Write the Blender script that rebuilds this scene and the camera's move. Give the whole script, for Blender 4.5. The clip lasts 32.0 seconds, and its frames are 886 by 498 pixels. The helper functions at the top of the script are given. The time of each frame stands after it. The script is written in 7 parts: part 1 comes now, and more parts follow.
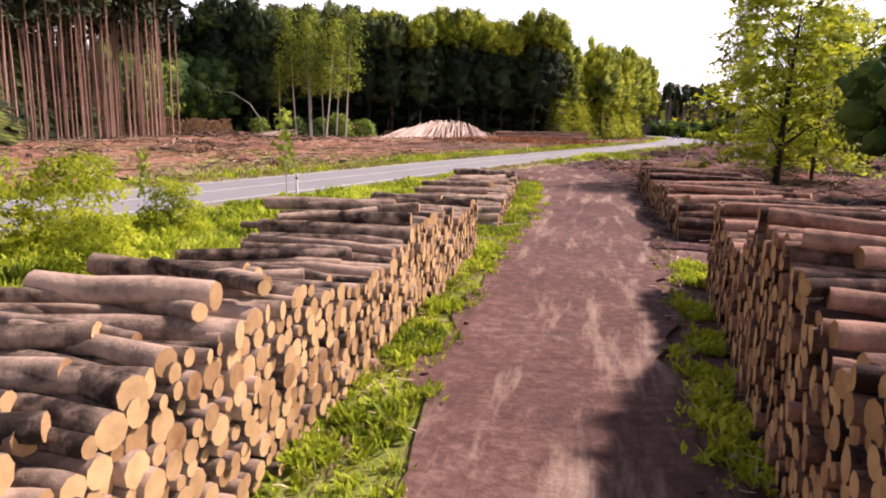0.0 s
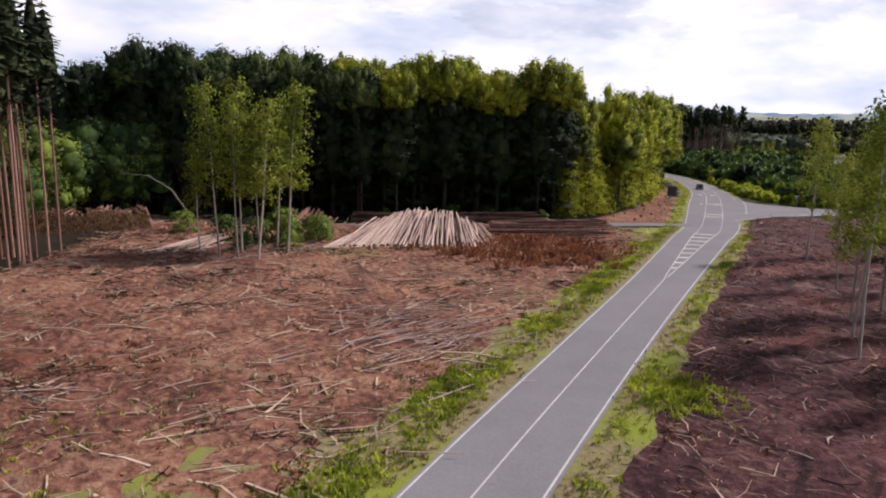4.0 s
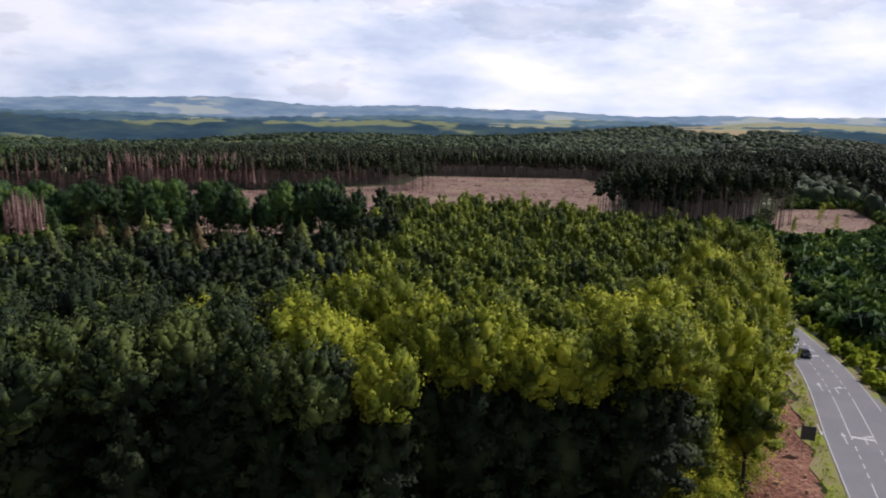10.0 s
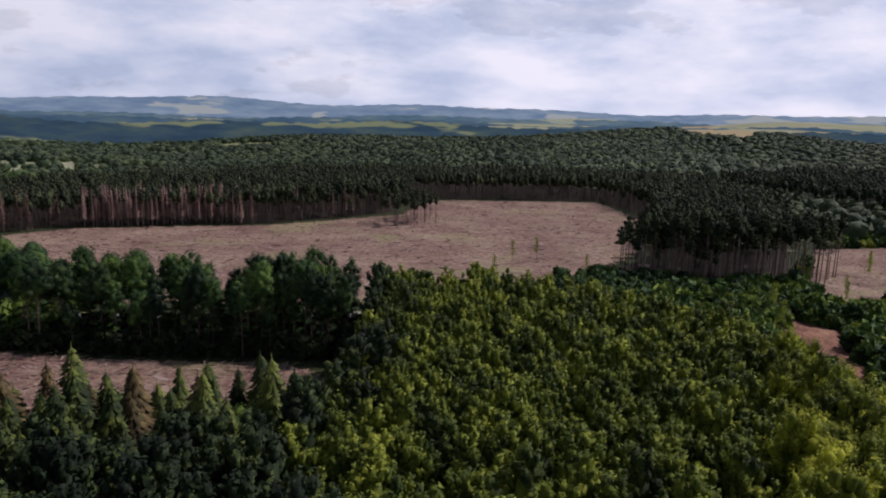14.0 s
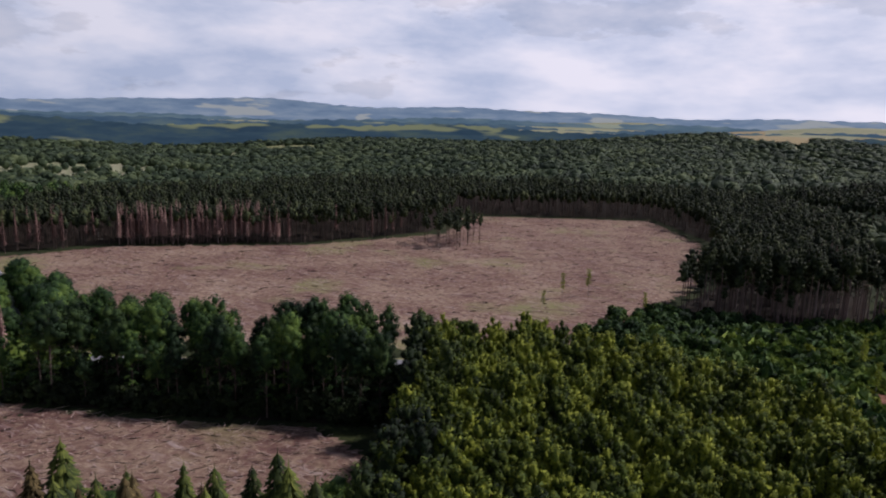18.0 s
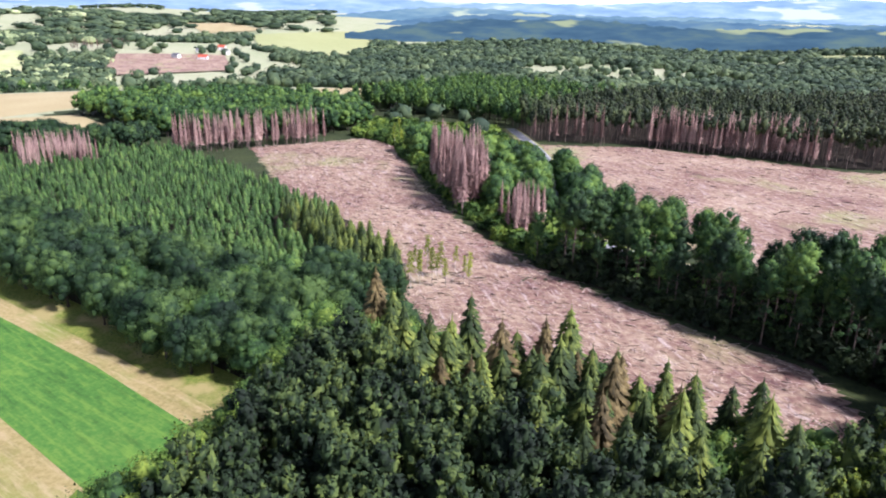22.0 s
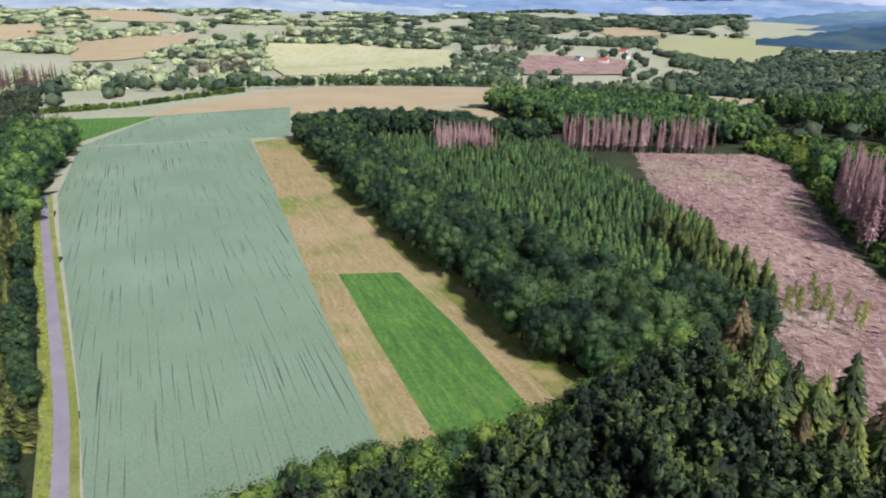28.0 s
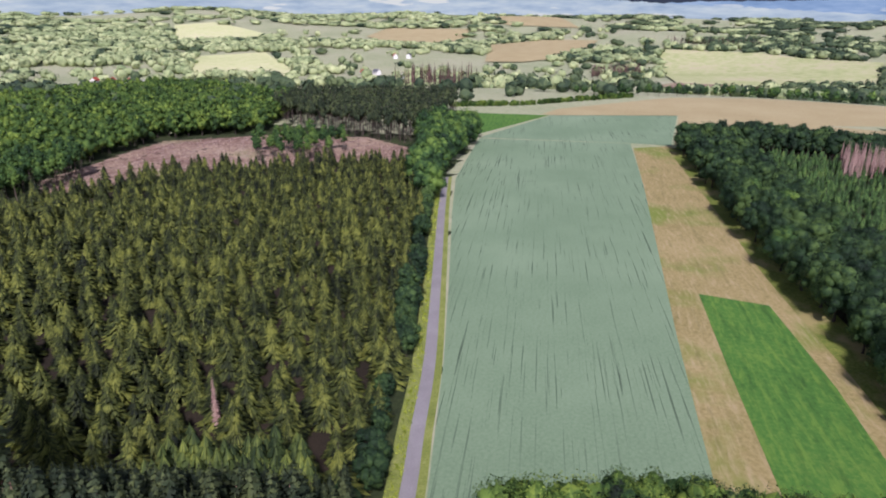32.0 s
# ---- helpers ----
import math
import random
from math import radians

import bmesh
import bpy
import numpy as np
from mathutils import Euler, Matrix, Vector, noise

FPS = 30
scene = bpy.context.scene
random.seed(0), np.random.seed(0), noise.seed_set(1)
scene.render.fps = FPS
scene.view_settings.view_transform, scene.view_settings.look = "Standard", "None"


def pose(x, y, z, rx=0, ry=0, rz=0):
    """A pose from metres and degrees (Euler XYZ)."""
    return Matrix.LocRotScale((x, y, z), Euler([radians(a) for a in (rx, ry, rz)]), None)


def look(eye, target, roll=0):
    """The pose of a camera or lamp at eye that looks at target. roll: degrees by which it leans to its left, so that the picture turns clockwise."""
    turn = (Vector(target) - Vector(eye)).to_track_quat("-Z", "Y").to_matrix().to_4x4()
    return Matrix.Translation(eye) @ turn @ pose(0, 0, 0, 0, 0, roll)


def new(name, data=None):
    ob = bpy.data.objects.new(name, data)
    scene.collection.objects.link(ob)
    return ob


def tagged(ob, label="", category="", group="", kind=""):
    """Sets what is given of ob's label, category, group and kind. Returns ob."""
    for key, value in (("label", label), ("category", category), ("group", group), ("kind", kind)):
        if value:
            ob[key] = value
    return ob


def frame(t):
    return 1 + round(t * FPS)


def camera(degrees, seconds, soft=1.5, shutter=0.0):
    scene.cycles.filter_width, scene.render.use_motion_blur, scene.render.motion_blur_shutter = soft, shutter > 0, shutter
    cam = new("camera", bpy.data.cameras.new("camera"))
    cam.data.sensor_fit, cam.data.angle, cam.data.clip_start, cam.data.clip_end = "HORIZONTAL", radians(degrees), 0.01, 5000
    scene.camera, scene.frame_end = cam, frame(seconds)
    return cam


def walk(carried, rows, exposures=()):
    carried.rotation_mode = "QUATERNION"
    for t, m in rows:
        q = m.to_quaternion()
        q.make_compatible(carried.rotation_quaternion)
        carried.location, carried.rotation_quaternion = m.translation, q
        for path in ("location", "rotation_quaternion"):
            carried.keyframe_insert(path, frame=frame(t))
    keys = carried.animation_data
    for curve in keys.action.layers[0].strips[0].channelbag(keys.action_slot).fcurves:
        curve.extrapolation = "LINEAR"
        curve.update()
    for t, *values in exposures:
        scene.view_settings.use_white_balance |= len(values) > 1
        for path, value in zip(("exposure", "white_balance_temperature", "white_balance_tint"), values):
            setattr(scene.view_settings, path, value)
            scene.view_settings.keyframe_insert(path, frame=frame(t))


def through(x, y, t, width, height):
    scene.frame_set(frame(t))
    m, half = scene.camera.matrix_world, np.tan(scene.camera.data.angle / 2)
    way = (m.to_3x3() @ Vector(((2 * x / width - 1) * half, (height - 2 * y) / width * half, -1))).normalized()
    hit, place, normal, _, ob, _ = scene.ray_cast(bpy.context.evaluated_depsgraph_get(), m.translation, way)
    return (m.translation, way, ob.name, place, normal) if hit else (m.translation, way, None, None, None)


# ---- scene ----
cam = camera(66.0, 32.0, 2.0)
PATH = [
    (0.0, pose(0.00, 0.00, 3.60, 79.50, -1.41, 0.15)),
    (0.5, pose(1.15, 3.39, 4.50, 79.50, -1.51, 0.15)),
    (1.0, pose(1.96, 6.95, 5.54, 79.40, -1.61, 0.14)),
    (1.5, pose(2.46, 10.96, 6.86, 79.40, -1.62, 0.24)),
    (2.0, pose(2.61, 15.18, 8.49, 79.40, -1.71, 0.13)),
    (2.5, pose(2.68, 19.62, 10.48, 79.40, -1.71, 0.13)),
    (3.0, pose(2.65, 24.21, 12.95, 79.40, -1.71, 0.13)),
    (3.5, pose(2.58, 29.02, 15.47, 79.30, -1.70, 0.03)),
    (4.0, pose(2.43, 33.91, 18.05, 79.30, -1.70, 0.03)),
    (4.5, pose(2.27, 39.01, 20.63, 79.30, -1.70, 0.03)),
    (6.5, pose(1.65, 58.98, 30.94, 79.40, -1.60, 0.10)),
    (7.0, pose(1.35, 64.11, 33.42, 79.40, -1.50, 0.08)),
    (8.0, pose(0.76, 74.37, 38.37, 79.40, -1.50, 0.08)),
    (9.0, pose(0.17, 84.30, 43.38, 79.40, -1.40, 0.06)),
    (10.0, pose(-0.43, 94.34, 48.37, 79.40, -1.39, 0.16)),
    (11.0, pose(-1.02, 104.51, 53.45, 79.40, -1.29, 0.14)),
    (12.0, pose(-1.62, 114.32, 58.38, 79.30, -1.29, 0.14)),
    (13.0, pose(-2.09, 124.32, 63.16, 79.20, -1.27, 0.24)),
    (14.0, pose(-2.69, 134.45, 68.02, 79.10, -1.27, 0.24)),
    (14.5, pose(-3.09, 139.56, 70.39, 78.99, -1.25, 0.34)),
    (16.5, pose(-4.92, 157.67, 77.21, 79.19, -1.96, 0.37)),
    (17.0, pose(-5.03, 157.75, 77.08, 79.19, -1.80, 0.65)),
    (17.5, pose(-5.03, 157.75, 77.08, 79.15, -1.66, 1.94)),
    (18.0, pose(-5.03, 157.75, 77.08, 79.12, -1.62, 3.77)),
    (18.5, pose(-5.03, 157.73, 76.96, 79.08, -1.56, 6.81)),
    (19.0, pose(-4.92, 157.49, 76.90, 76.79, -1.53, 11.28)),
    (19.5, pose(-5.02, 157.32, 76.58, 71.15, -1.45, 15.44)),
    (20.0, pose(-4.90, 157.19, 76.50, 71.00, -1.38, 25.17)),
    (20.5, pose(-5.01, 157.19, 76.49, 70.82, -1.37, 33.26)),
    (21.0, pose(-5.13, 157.30, 76.47, 70.81, -1.29, 37.89)),
    (21.5, pose(-5.01, 157.19, 76.49, 70.72, -1.20, 42.20)),
    (22.0, pose(-4.91, 156.99, 76.65, 70.56, -1.18, 46.31)),
    (22.5, pose(-4.91, 156.90, 76.78, 70.41, -1.03, 50.10)),
    (23.0, pose(-4.80, 156.68, 76.83, 70.39, -0.92, 53.08)),
    (23.5, pose(-4.80, 156.68, 76.83, 70.45, -0.97, 55.78)),
    (24.0, pose(-4.81, 156.70, 76.93, 70.41, -0.94, 58.37)),
    (24.5, pose(-4.92, 156.80, 76.91, 70.47, -0.95, 60.85)),
    (25.0, pose(-4.91, 156.78, 76.80, 70.42, -0.89, 63.13)),
    (25.5, pose(-4.81, 156.70, 76.93, 70.39, -0.94, 65.51)),
    (27.5, pose(-4.81, 156.61, 77.07, 70.41, -0.67, 75.27)),
    (28.0, pose(-4.81, 156.63, 77.18, 70.35, -0.79, 77.84)),
    (28.5, pose(-4.69, 156.52, 77.20, 70.41, -0.72, 80.40)),
    (29.0, pose(-4.69, 156.41, 77.22, 70.41, -0.67, 83.15)),
    (29.5, pose(-4.59, 156.30, 77.24, 70.40, -0.73, 86.39)),
    (30.0, pose(-4.59, 156.21, 77.37, 70.39, -0.69, 90.61)),
    (30.5, pose(-4.48, 155.99, 77.42, 70.42, -0.60, 95.02)),
    (31.0, pose(-4.36, 155.88, 77.45, 70.40, -0.58, 99.63)),
    (31.5, pose(-4.36, 155.76, 77.47, 70.37, -0.53, 104.24)),
    (32.0, pose(-4.14, 155.64, 77.39, 70.45, -0.46, 108.96)),
]
EXPOSURES = [(0.0, 0.6, 6900, 28), (2.0, 0.2, 6700, 27), (4.0, -0.4, 6400, 23), (9.0, -0.45, 6100, 21), (11.0, -0.72, 6000, 22), (14.0, -0.85, 6000, 25), (16.5, -0.95, 6000, 25),
             (19.05, -0.95, 6000, 25), (19.6, 1.05, 5600, 22), (20.1, 1.1, 5600, 22), (20.9, 0.85, 5550, 22), (22.0, 0.82, 5550, 22), (25.0, 0.55, 5550, 22), (28.0, 0.15, 5550, 25), (32.0, -0.02, 5650, 26)]
walk(cam, PATH, EXPOSURES)

# ---- world and light ----
SUN_AZ, SUN_EL = 68.0, 46.0          # degrees from +y towards +x, and above the horizon
sun_dir = Vector((math.sin(radians(SUN_AZ)) * math.cos(radians(SUN_EL)),
                  math.cos(radians(SUN_AZ)) * math.cos(radians(SUN_EL)), math.sin(radians(SUN_EL))))
sun = new("sun", bpy.data.lights.new("sun", "SUN"))
sun.data.energy, sun.data.angle, sun.data.color = 5.0, radians(5.0), (1.0, 0.93, 0.82)
sun.matrix_world = look(sun_dir * 400, (0, 0, 0))


class Nodes:
    """Small wrapper round a node tree."""

    def __init__(self, tree):
        self.tree = tree

    def add(self, kind, **values):
        n = self.tree.nodes.new(kind)
        for key, value in values.items():
            if key in n.inputs:
                n.inputs[key].default_value = value
        return n

    def link(self, a, b):
        self.tree.links.new(a, b)

    def noise(self, vec, scale, detail=4.0, rough=0.55):
        n = self.add("ShaderNodeTexNoise", Scale=scale, Detail=detail, Roughness=rough)
        self.link(vec, n.inputs["Vector"])
        return n.outputs["Fac"]

    def ramp(self, fac, stops):
        n = self.add("ShaderNodeValToRGB")
        r = n.color_ramp
        while len(r.elements) < len(stops):
            r.elements.new(0.5)
        for e, (p, c) in zip(r.elements, stops):
            e.position, e.color = p, (*c, 1)
        self.link(fac, n.inputs["Fac"])
        return n.outputs["Color"]

    def mix(self, fac, a, b, blend="MIX"):
        n = self.add("ShaderNodeMix")
        n.data_type, n.blend_type = "RGBA", blend
        for value, k in ((fac, 0), (a, 6), (b, 7)):
            if isinstance(value, (int, float)):
                n.inputs[k].default_value = value
            elif isinstance(value, tuple):
                n.inputs[k].default_value = (*value, 1)
            else:
                self.link(value, n.inputs[k])
        return n.outputs[2]

    def math(self, op, a, b=0.0):
        n = self.add("ShaderNodeMath")
        n.operation = op
        for value, k in ((a, 0), (b, 1)):
            if isinstance(value, (int, float)):
                n.inputs[k].default_value = value
            else:
                self.link(value, n.inputs[k])
        return n.outputs[0]


world = bpy.data.worlds.new("world")
scene.world = world
world.use_nodes = True
wn = Nodes(world.node_tree)
sky = wn.add("ShaderNodeTexSky")
sky.sky_type, sky.sun_disc = "NISHITA", False
sky.sun_elevation, sky.sun_rotation = radians(SUN_EL), radians(SUN_AZ)
wtc = wn.add("ShaderNodeTexCoord")
wmap = wn.add("ShaderNodeMapping")
wmap.inputs["Scale"].default_value = (1.0, 1.0, 2.9)
wmap.inputs["Location"].default_value = (0.35, 0.2, 0.1)
wn.link(wtc.outputs["Generated"], wmap.inputs["Vector"])
cloud = wn.noise(wmap.outputs["Vector"], 3.2, 8.0, 0.56)
wsep = wn.add("ShaderNodeSeparateXYZ")
wn.link(wtc.outputs["Generated"], wsep.inputs[0])
# a cloud bank low over the land, broken cumulus and clear sky overhead
thin = wn.math("MULTIPLY", wn.math("SUBTRACT", wsep.outputs["Z"], 0.20), 0.42)
cover = wn.ramp(wn.math("SUBTRACT", cloud, thin), [(0.36, (0.05, 0.05, 0.05)), (0.50, (1, 1, 1))])
low = wn.ramp(wsep.outputs["Z"], [(0.24, (0.86, 0.86, 0.86)), (0.44, (0, 0, 0))])
cover = wn.math("MAXIMUM", cover, low)
shade = wn.noise(wmap.outputs["Vector"], 5.0, 7.0, 0.55)
white = wn.ramp(shade, [(0.36, (0.60, 0.69, 0.80)), (0.5, (0.83, 0.88, 0.93)), (0.62, (1.02, 1.02, 1.01))])
# clouds scatter most light on the sun's side of the sky
tow = wn.add("ShaderNodeVectorMath")
tow.operation = "DOT_PRODUCT"
wn.link(wtc.outputs["Generated"], tow.inputs[0])
tow.inputs[1].default_value = sun_dir
glow = wn.math("MULTIPLY", wn.math("ADD", tow.outputs["Value"], 1.0), 0.5)
gain = wn.ramp(glow, [(0.20, (0.06, 0.07, 0.085)), (0.31, (0.085, 0.095, 0.12)), (0.40, (1.15, 1.19, 1.22)), (0.70, (1.48, 1.48, 1.48))])
wmix = wn.mix(cover, wn.mix(1.0, sky.outputs["Color"], (0.032, 0.032, 0.036), "MULTIPLY"), wn.mix(1.0, white, gain, "MULTIPLY"))
wbg = world.node_tree.nodes["Background"]
wn.link(wmix, wbg.inputs["Color"])
wbg.inputs["Strength"].default_value = 1.02


# ---- materials ----
def material(name, rough=0.9, metal=0.0):
    m = bpy.data.materials.new(name)
    m.use_nodes = True
    n = Nodes(m.node_tree)
    b = m.node_tree.nodes["Principled BSDF"]
    b.inputs["Roughness"].default_value, b.inputs["Metallic"].default_value = rough, metal
    b.inputs["Specular IOR Level"].default_value = 0.25
    geo = n.add("ShaderNodeNewGeometry")
    return m, n, b, geo


def bumped(n, b, fac, dist, strength=0.8):
    bump = n.add("ShaderNodeBump", Strength=strength, Distance=dist)
    n.link(fac, bump.inputs["Height"])
    n.link(bump.outputs["Normal"], b.inputs["Normal"])


def earth(name, stops, big=0.05, fine=1.2, dist=0.15, rough=0.95, extra=None, streaks=()):
    """Ground: colour by a coarse and a fine noise, with relief."""
    m, n, b, geo = material(name, rough)
    p = geo.outputs["Position"]
    f = n.noise(p, fine, 8.0, 0.65)
    g = n.noise(p, big, 5.0, 0.6)
    mixed = n.math("ADD", n.math("MULTIPLY", f, 0.6), n.math("MULTIPLY", g, 0.4))
    col = n.ramp(mixed, stops)
    if extra:
        col = n.mix(n.ramp(n.noise(p, extra[0], 6.0, 0.6), [(extra[1], (0, 0, 0)), (extra[2], (1, 1, 1))]), col, extra[3])
    for ang, sc, lo, hi, tone, amount in streaks:
        tn = n.add("ShaderNodeMapping")
        tn.inputs["Rotation"].default_value = (0, 0, ang)
        n.link(p, tn.inputs["Vector"])
        st = n.add("ShaderNodeMapping")
        st.inputs["Scale"].default_value = (sc * 0.16, sc, sc)
        n.link(tn.outputs["Vector"], st.inputs["Vector"])
        mask = n.ramp(n.noise(st.outputs["Vector"], 1.0, 6.0, 0.65), [(lo, (0, 0, 0)), (hi, (amount, amount, amount))])
        col = n.mix(mask, col, tone)
    n.link(col, b.inputs["Base Color"])
    bumped(n, b, f, dist)
    return m


def foliage(name, dark, mid, light, through=0.25, patch=0.10):
    """Leaves: varied from clump to clump and from tree to tree, letting some light through."""
    m, n, b, geo = material(name, 0.75)
    p = geo.outputs["Position"]
    big = n.noise(p, patch, 3.0)
    isl = geo.outputs["Random Per Island"]
    one = n.add("ShaderNodeObjectInfo").outputs["Random"]
    fac = n.math("ADD", n.math("ADD", n.math("MULTIPLY", big, 0.80), n.math("MULTIPLY", isl, 0.18)), n.math("MULTIPLY", one, 0.09))
    col = n.ramp(fac, [(0.38, dark), (0.53, mid), (0.69, light)])
    n.link(col, b.inputs["Base Color"])
    if through:
        tr = n.add("ShaderNodeBsdfTranslucent")
        n.link(col, tr.inputs["Color"])
        mx = n.add("ShaderNodeMixShader", Fac=through)
        n.link(b.outputs[0], mx.inputs[1])
        n.link(tr.outputs[0], mx.inputs[2])
        n.link(mx.outputs[0], m.node_tree.nodes["Material Output"].inputs["Surface"])
    return m


def bark(name, a, c, fine=9.0, dist=0.02, lo=0.28, hi=0.72, own=0.3):
    m, n, b, geo = material(name, 0.9)
    p = geo.outputs["Position"]
    f = n.noise(p, fine, 6.0, 0.65)
    g = n.noise(p, fine * 0.12, 3.0)
    info = n.add("ShaderNodeObjectInfo")
    isl = n.math("FRACT", n.math("ADD", geo.outputs["Random Per Island"], info.outputs["Random"]))
    fac = n.math("ADD", n.math("ADD", n.math("MULTIPLY", f, 0.75 - own), n.math("MULTIPLY", g, 0.25)), n.math("MULTIPLY", isl, own))
    n.link(n.ramp(fac, [(lo, a), (hi, c)]), b.inputs["Base Color"])
    bumped(n, b, f, dist)
    return m


M = {}
M["ground"] = earth("ground_grassland", [(0.3, (0.18, 0.225, 0.12)), (0.44, (0.29, 0.32, 0.18)), (0.57, (0.37, 0.365, 0.24)), (0.72, (0.43, 0.37, 0.29))], 0.006, 0.2, 0.2)
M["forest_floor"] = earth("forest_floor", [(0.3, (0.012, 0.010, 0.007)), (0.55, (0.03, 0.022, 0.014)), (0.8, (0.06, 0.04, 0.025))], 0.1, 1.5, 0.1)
M["brash"] = earth("felled_ground", [(0.30, (0.030, 0.013, 0.012)), (0.43, (0.13, 0.055, 0.042)), (0.52, (0.29, 0.135, 0.092)), (0.61, (0.44, 0.265, 0.17)), (0.74, (0.58, 0.42, 0.28))],
                   0.06, 1.6, 0.35, 0.95, (0.055, 0.60, 0.72, (0.15, 0.155, 0.05)),
                   streaks=((0.4, 0.5, 0.58, 0.68, (0.40, 0.28, 0.19), 0.7), (1.2, 0.25, 0.56, 0.70, (0.045, 0.02, 0.02), 0.8), (0.1, 0.12, 0.58, 0.70, (0.22, 0.075, 0.035), 0.6)))
M["brash_pale"] = earth("felled_ground_dry", [(0.30, (0.080, 0.040, 0.034)), (0.44, (0.200, 0.115, 0.094)), (0.56, (0.33, 0.235, 0.168)), (0.70, (0.55, 0.43, 0.33))],
                        0.03, 0.45, 0.35, 0.95, (0.018, 0.55, 0.68, (0.27, 0.26, 0.12)),
                        streaks=((0.35, 0.30, 0.56, 0.68, (0.40, 0.29, 0.27), 0.6), (0.5, 0.55, 0.58, 0.66, (0.52, 0.43, 0.40), 0.6), (0.3, 0.2, 0.56, 0.70, (0.075, 0.03, 0.035), 0.7)))
M["dark_brash"] = earth("dark_brash", [(0.32, (0.012, 0.006, 0.008)), (0.45, (0.055, 0.022, 0.027)), (0.56, (0.13, 0.056, 0.056)), (0.68, (0.30, 0.18, 0.16))], 0.10, 1.5, 0.4, 0.95, (0.06, 0.54, 0.64, (0.17, 0.065, 0.055)),
                         streaks=((0.9, 0.9, 0.56, 0.66, (0.36, 0.25, 0.21), 0.7), (2.2, 0.7, 0.56, 0.68, (0.014, 0.007, 0.009), 0.8)))
M["track"] = earth("dirt_track", [(0.28, (0.034, 0.016, 0.016)), (0.5, (0.130, 0.066, 0.060)), (0.75, (0.31, 0.20, 0.175))], 0.25, 5.0, 0.07, 0.95,
                   (0.5, 0.60, 0.70, (0.06, 0.036, 0.036)), streaks=((-1.36, 1.6, 0.52, 0.70, (0.44, 0.32, 0.26), 0.75), (-1.36, 2.6, 0.55, 0.66, (0.07, 0.040, 0.036), 0.7)))
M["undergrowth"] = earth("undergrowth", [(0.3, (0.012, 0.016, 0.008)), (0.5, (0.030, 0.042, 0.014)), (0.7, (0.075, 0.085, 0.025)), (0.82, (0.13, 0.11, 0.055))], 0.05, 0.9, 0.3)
M["grass"] = earth("grass_verge", [(0.3, (0.08, 0.105, 0.02)), (0.5, (0.20, 0.235, 0.05)), (0.7, (0.36, 0.34, 0.14))], 0.15, 3.0, 0.12)
M["verge"] = earth("mixed_verge", [(0.3, (0.10, 0.10, 0.03)), (0.47, (0.24, 0.21, 0.10)), (0.62, (0.34, 0.29, 0.17)), (0.75, (0.42, 0.36, 0.24))], 0.1, 3.0, 0.12, 0.95,
                   (0.12, 0.48, 0.60, (0.26, 0.31, 0.045)))
M["slope"] = earth("overgrown_slope", [(0.3, (0.20, 0.24, 0.09)), (0.45, (0.38, 0.41, 0.18)), (0.56, (0.48, 0.46, 0.26)), (0.70, (0.46, 0.34, 0.28))], 0.006, 0.05, 0.2)
M["rape"] = earth("yellow_field", [(0.3, (0.27, 0.29, 0.12)), (0.6, (0.33, 0.34, 0.16)), (0.8, (0.38, 0.37, 0.20))], 0.01, 0.1, 0.1)
M["pasture"] = earth("pale_pasture", [(0.3, (0.40, 0.44, 0.20)), (0.5, (0.54, 0.55, 0.28)), (0.7, (0.62, 0.56, 0.38))], 0.006, 0.06, 0.2)
M["dry_grass"] = earth("dry_grass", [(0.3, (0.16, 0.145, 0.045)), (0.48, (0.29, 0.23, 0.095)), (0.7, (0.41, 0.325, 0.165))], 0.035, 0.9, 0.08, 0.95,
                       (0.03, 0.50, 0.64, (0.17, 0.21, 0.04)), streaks=((-0.18, 0.8, 0.50, 0.68, (0.44, 0.34, 0.20), 0.6), (-0.18, 0.35, 0.54, 0.68, (0.15, 0.14, 0.045), 0.6)))
M["edge_grass"] = earth("rough_grass", [(0.3, (0.05, 0.08, 0.012)), (0.5, (0.14, 0.17, 0.028)), (0.7, (0.27, 0.25, 0.07))], 0.08, 1.2, 0.15, 0.95, (0.07, 0.50, 0.62, (0.30, 0.25, 0.10)))
M["meadow"] = earth("green_meadow", [(0.3, (0.034, 0.095, 0.018)), (0.5, (0.066, 0.165, 0.027)), (0.72, (0.14, 0.23, 0.040))], 0.05, 0.8, 0.08, streaks=((-0.17, 0.7, 0.48, 0.66, (0.16, 0.27, 0.04), 0.6), (-0.17, 0.45, 0.52, 0.68, (0.022, 0.075, 0.014), 0.6)))
M["grain"] = earth("ripe_grain", [(0.3, (0.30, 0.23, 0.11)), (0.5, (0.38, 0.31, 0.165)), (0.72, (0.45, 0.38, 0.22))], 0.02, 0.6, 0.06)
M["asphalt"] = earth("asphalt", [(0.3, (0.185, 0.185, 0.20)), (0.5, (0.24, 0.24, 0.26)), (0.7, (0.30, 0.30, 0.32))], 0.12, 8.0, 0.01, 0.8)
M["asphalt_pale"] = earth("worn_asphalt", [(0.3, (0.19, 0.175, 0.18)), (0.5, (0.25, 0.23, 0.24)), (0.7, (0.33, 0.31, 0.31))], 0.12, 6.0, 0.01, 0.85)
M["paint"] = earth("road_paint", [(0.3, (0.40, 0.40, 0.40)), (0.6, (0.72, 0.72, 0.72))], 0.5, 9.0, 0.003, 0.6)
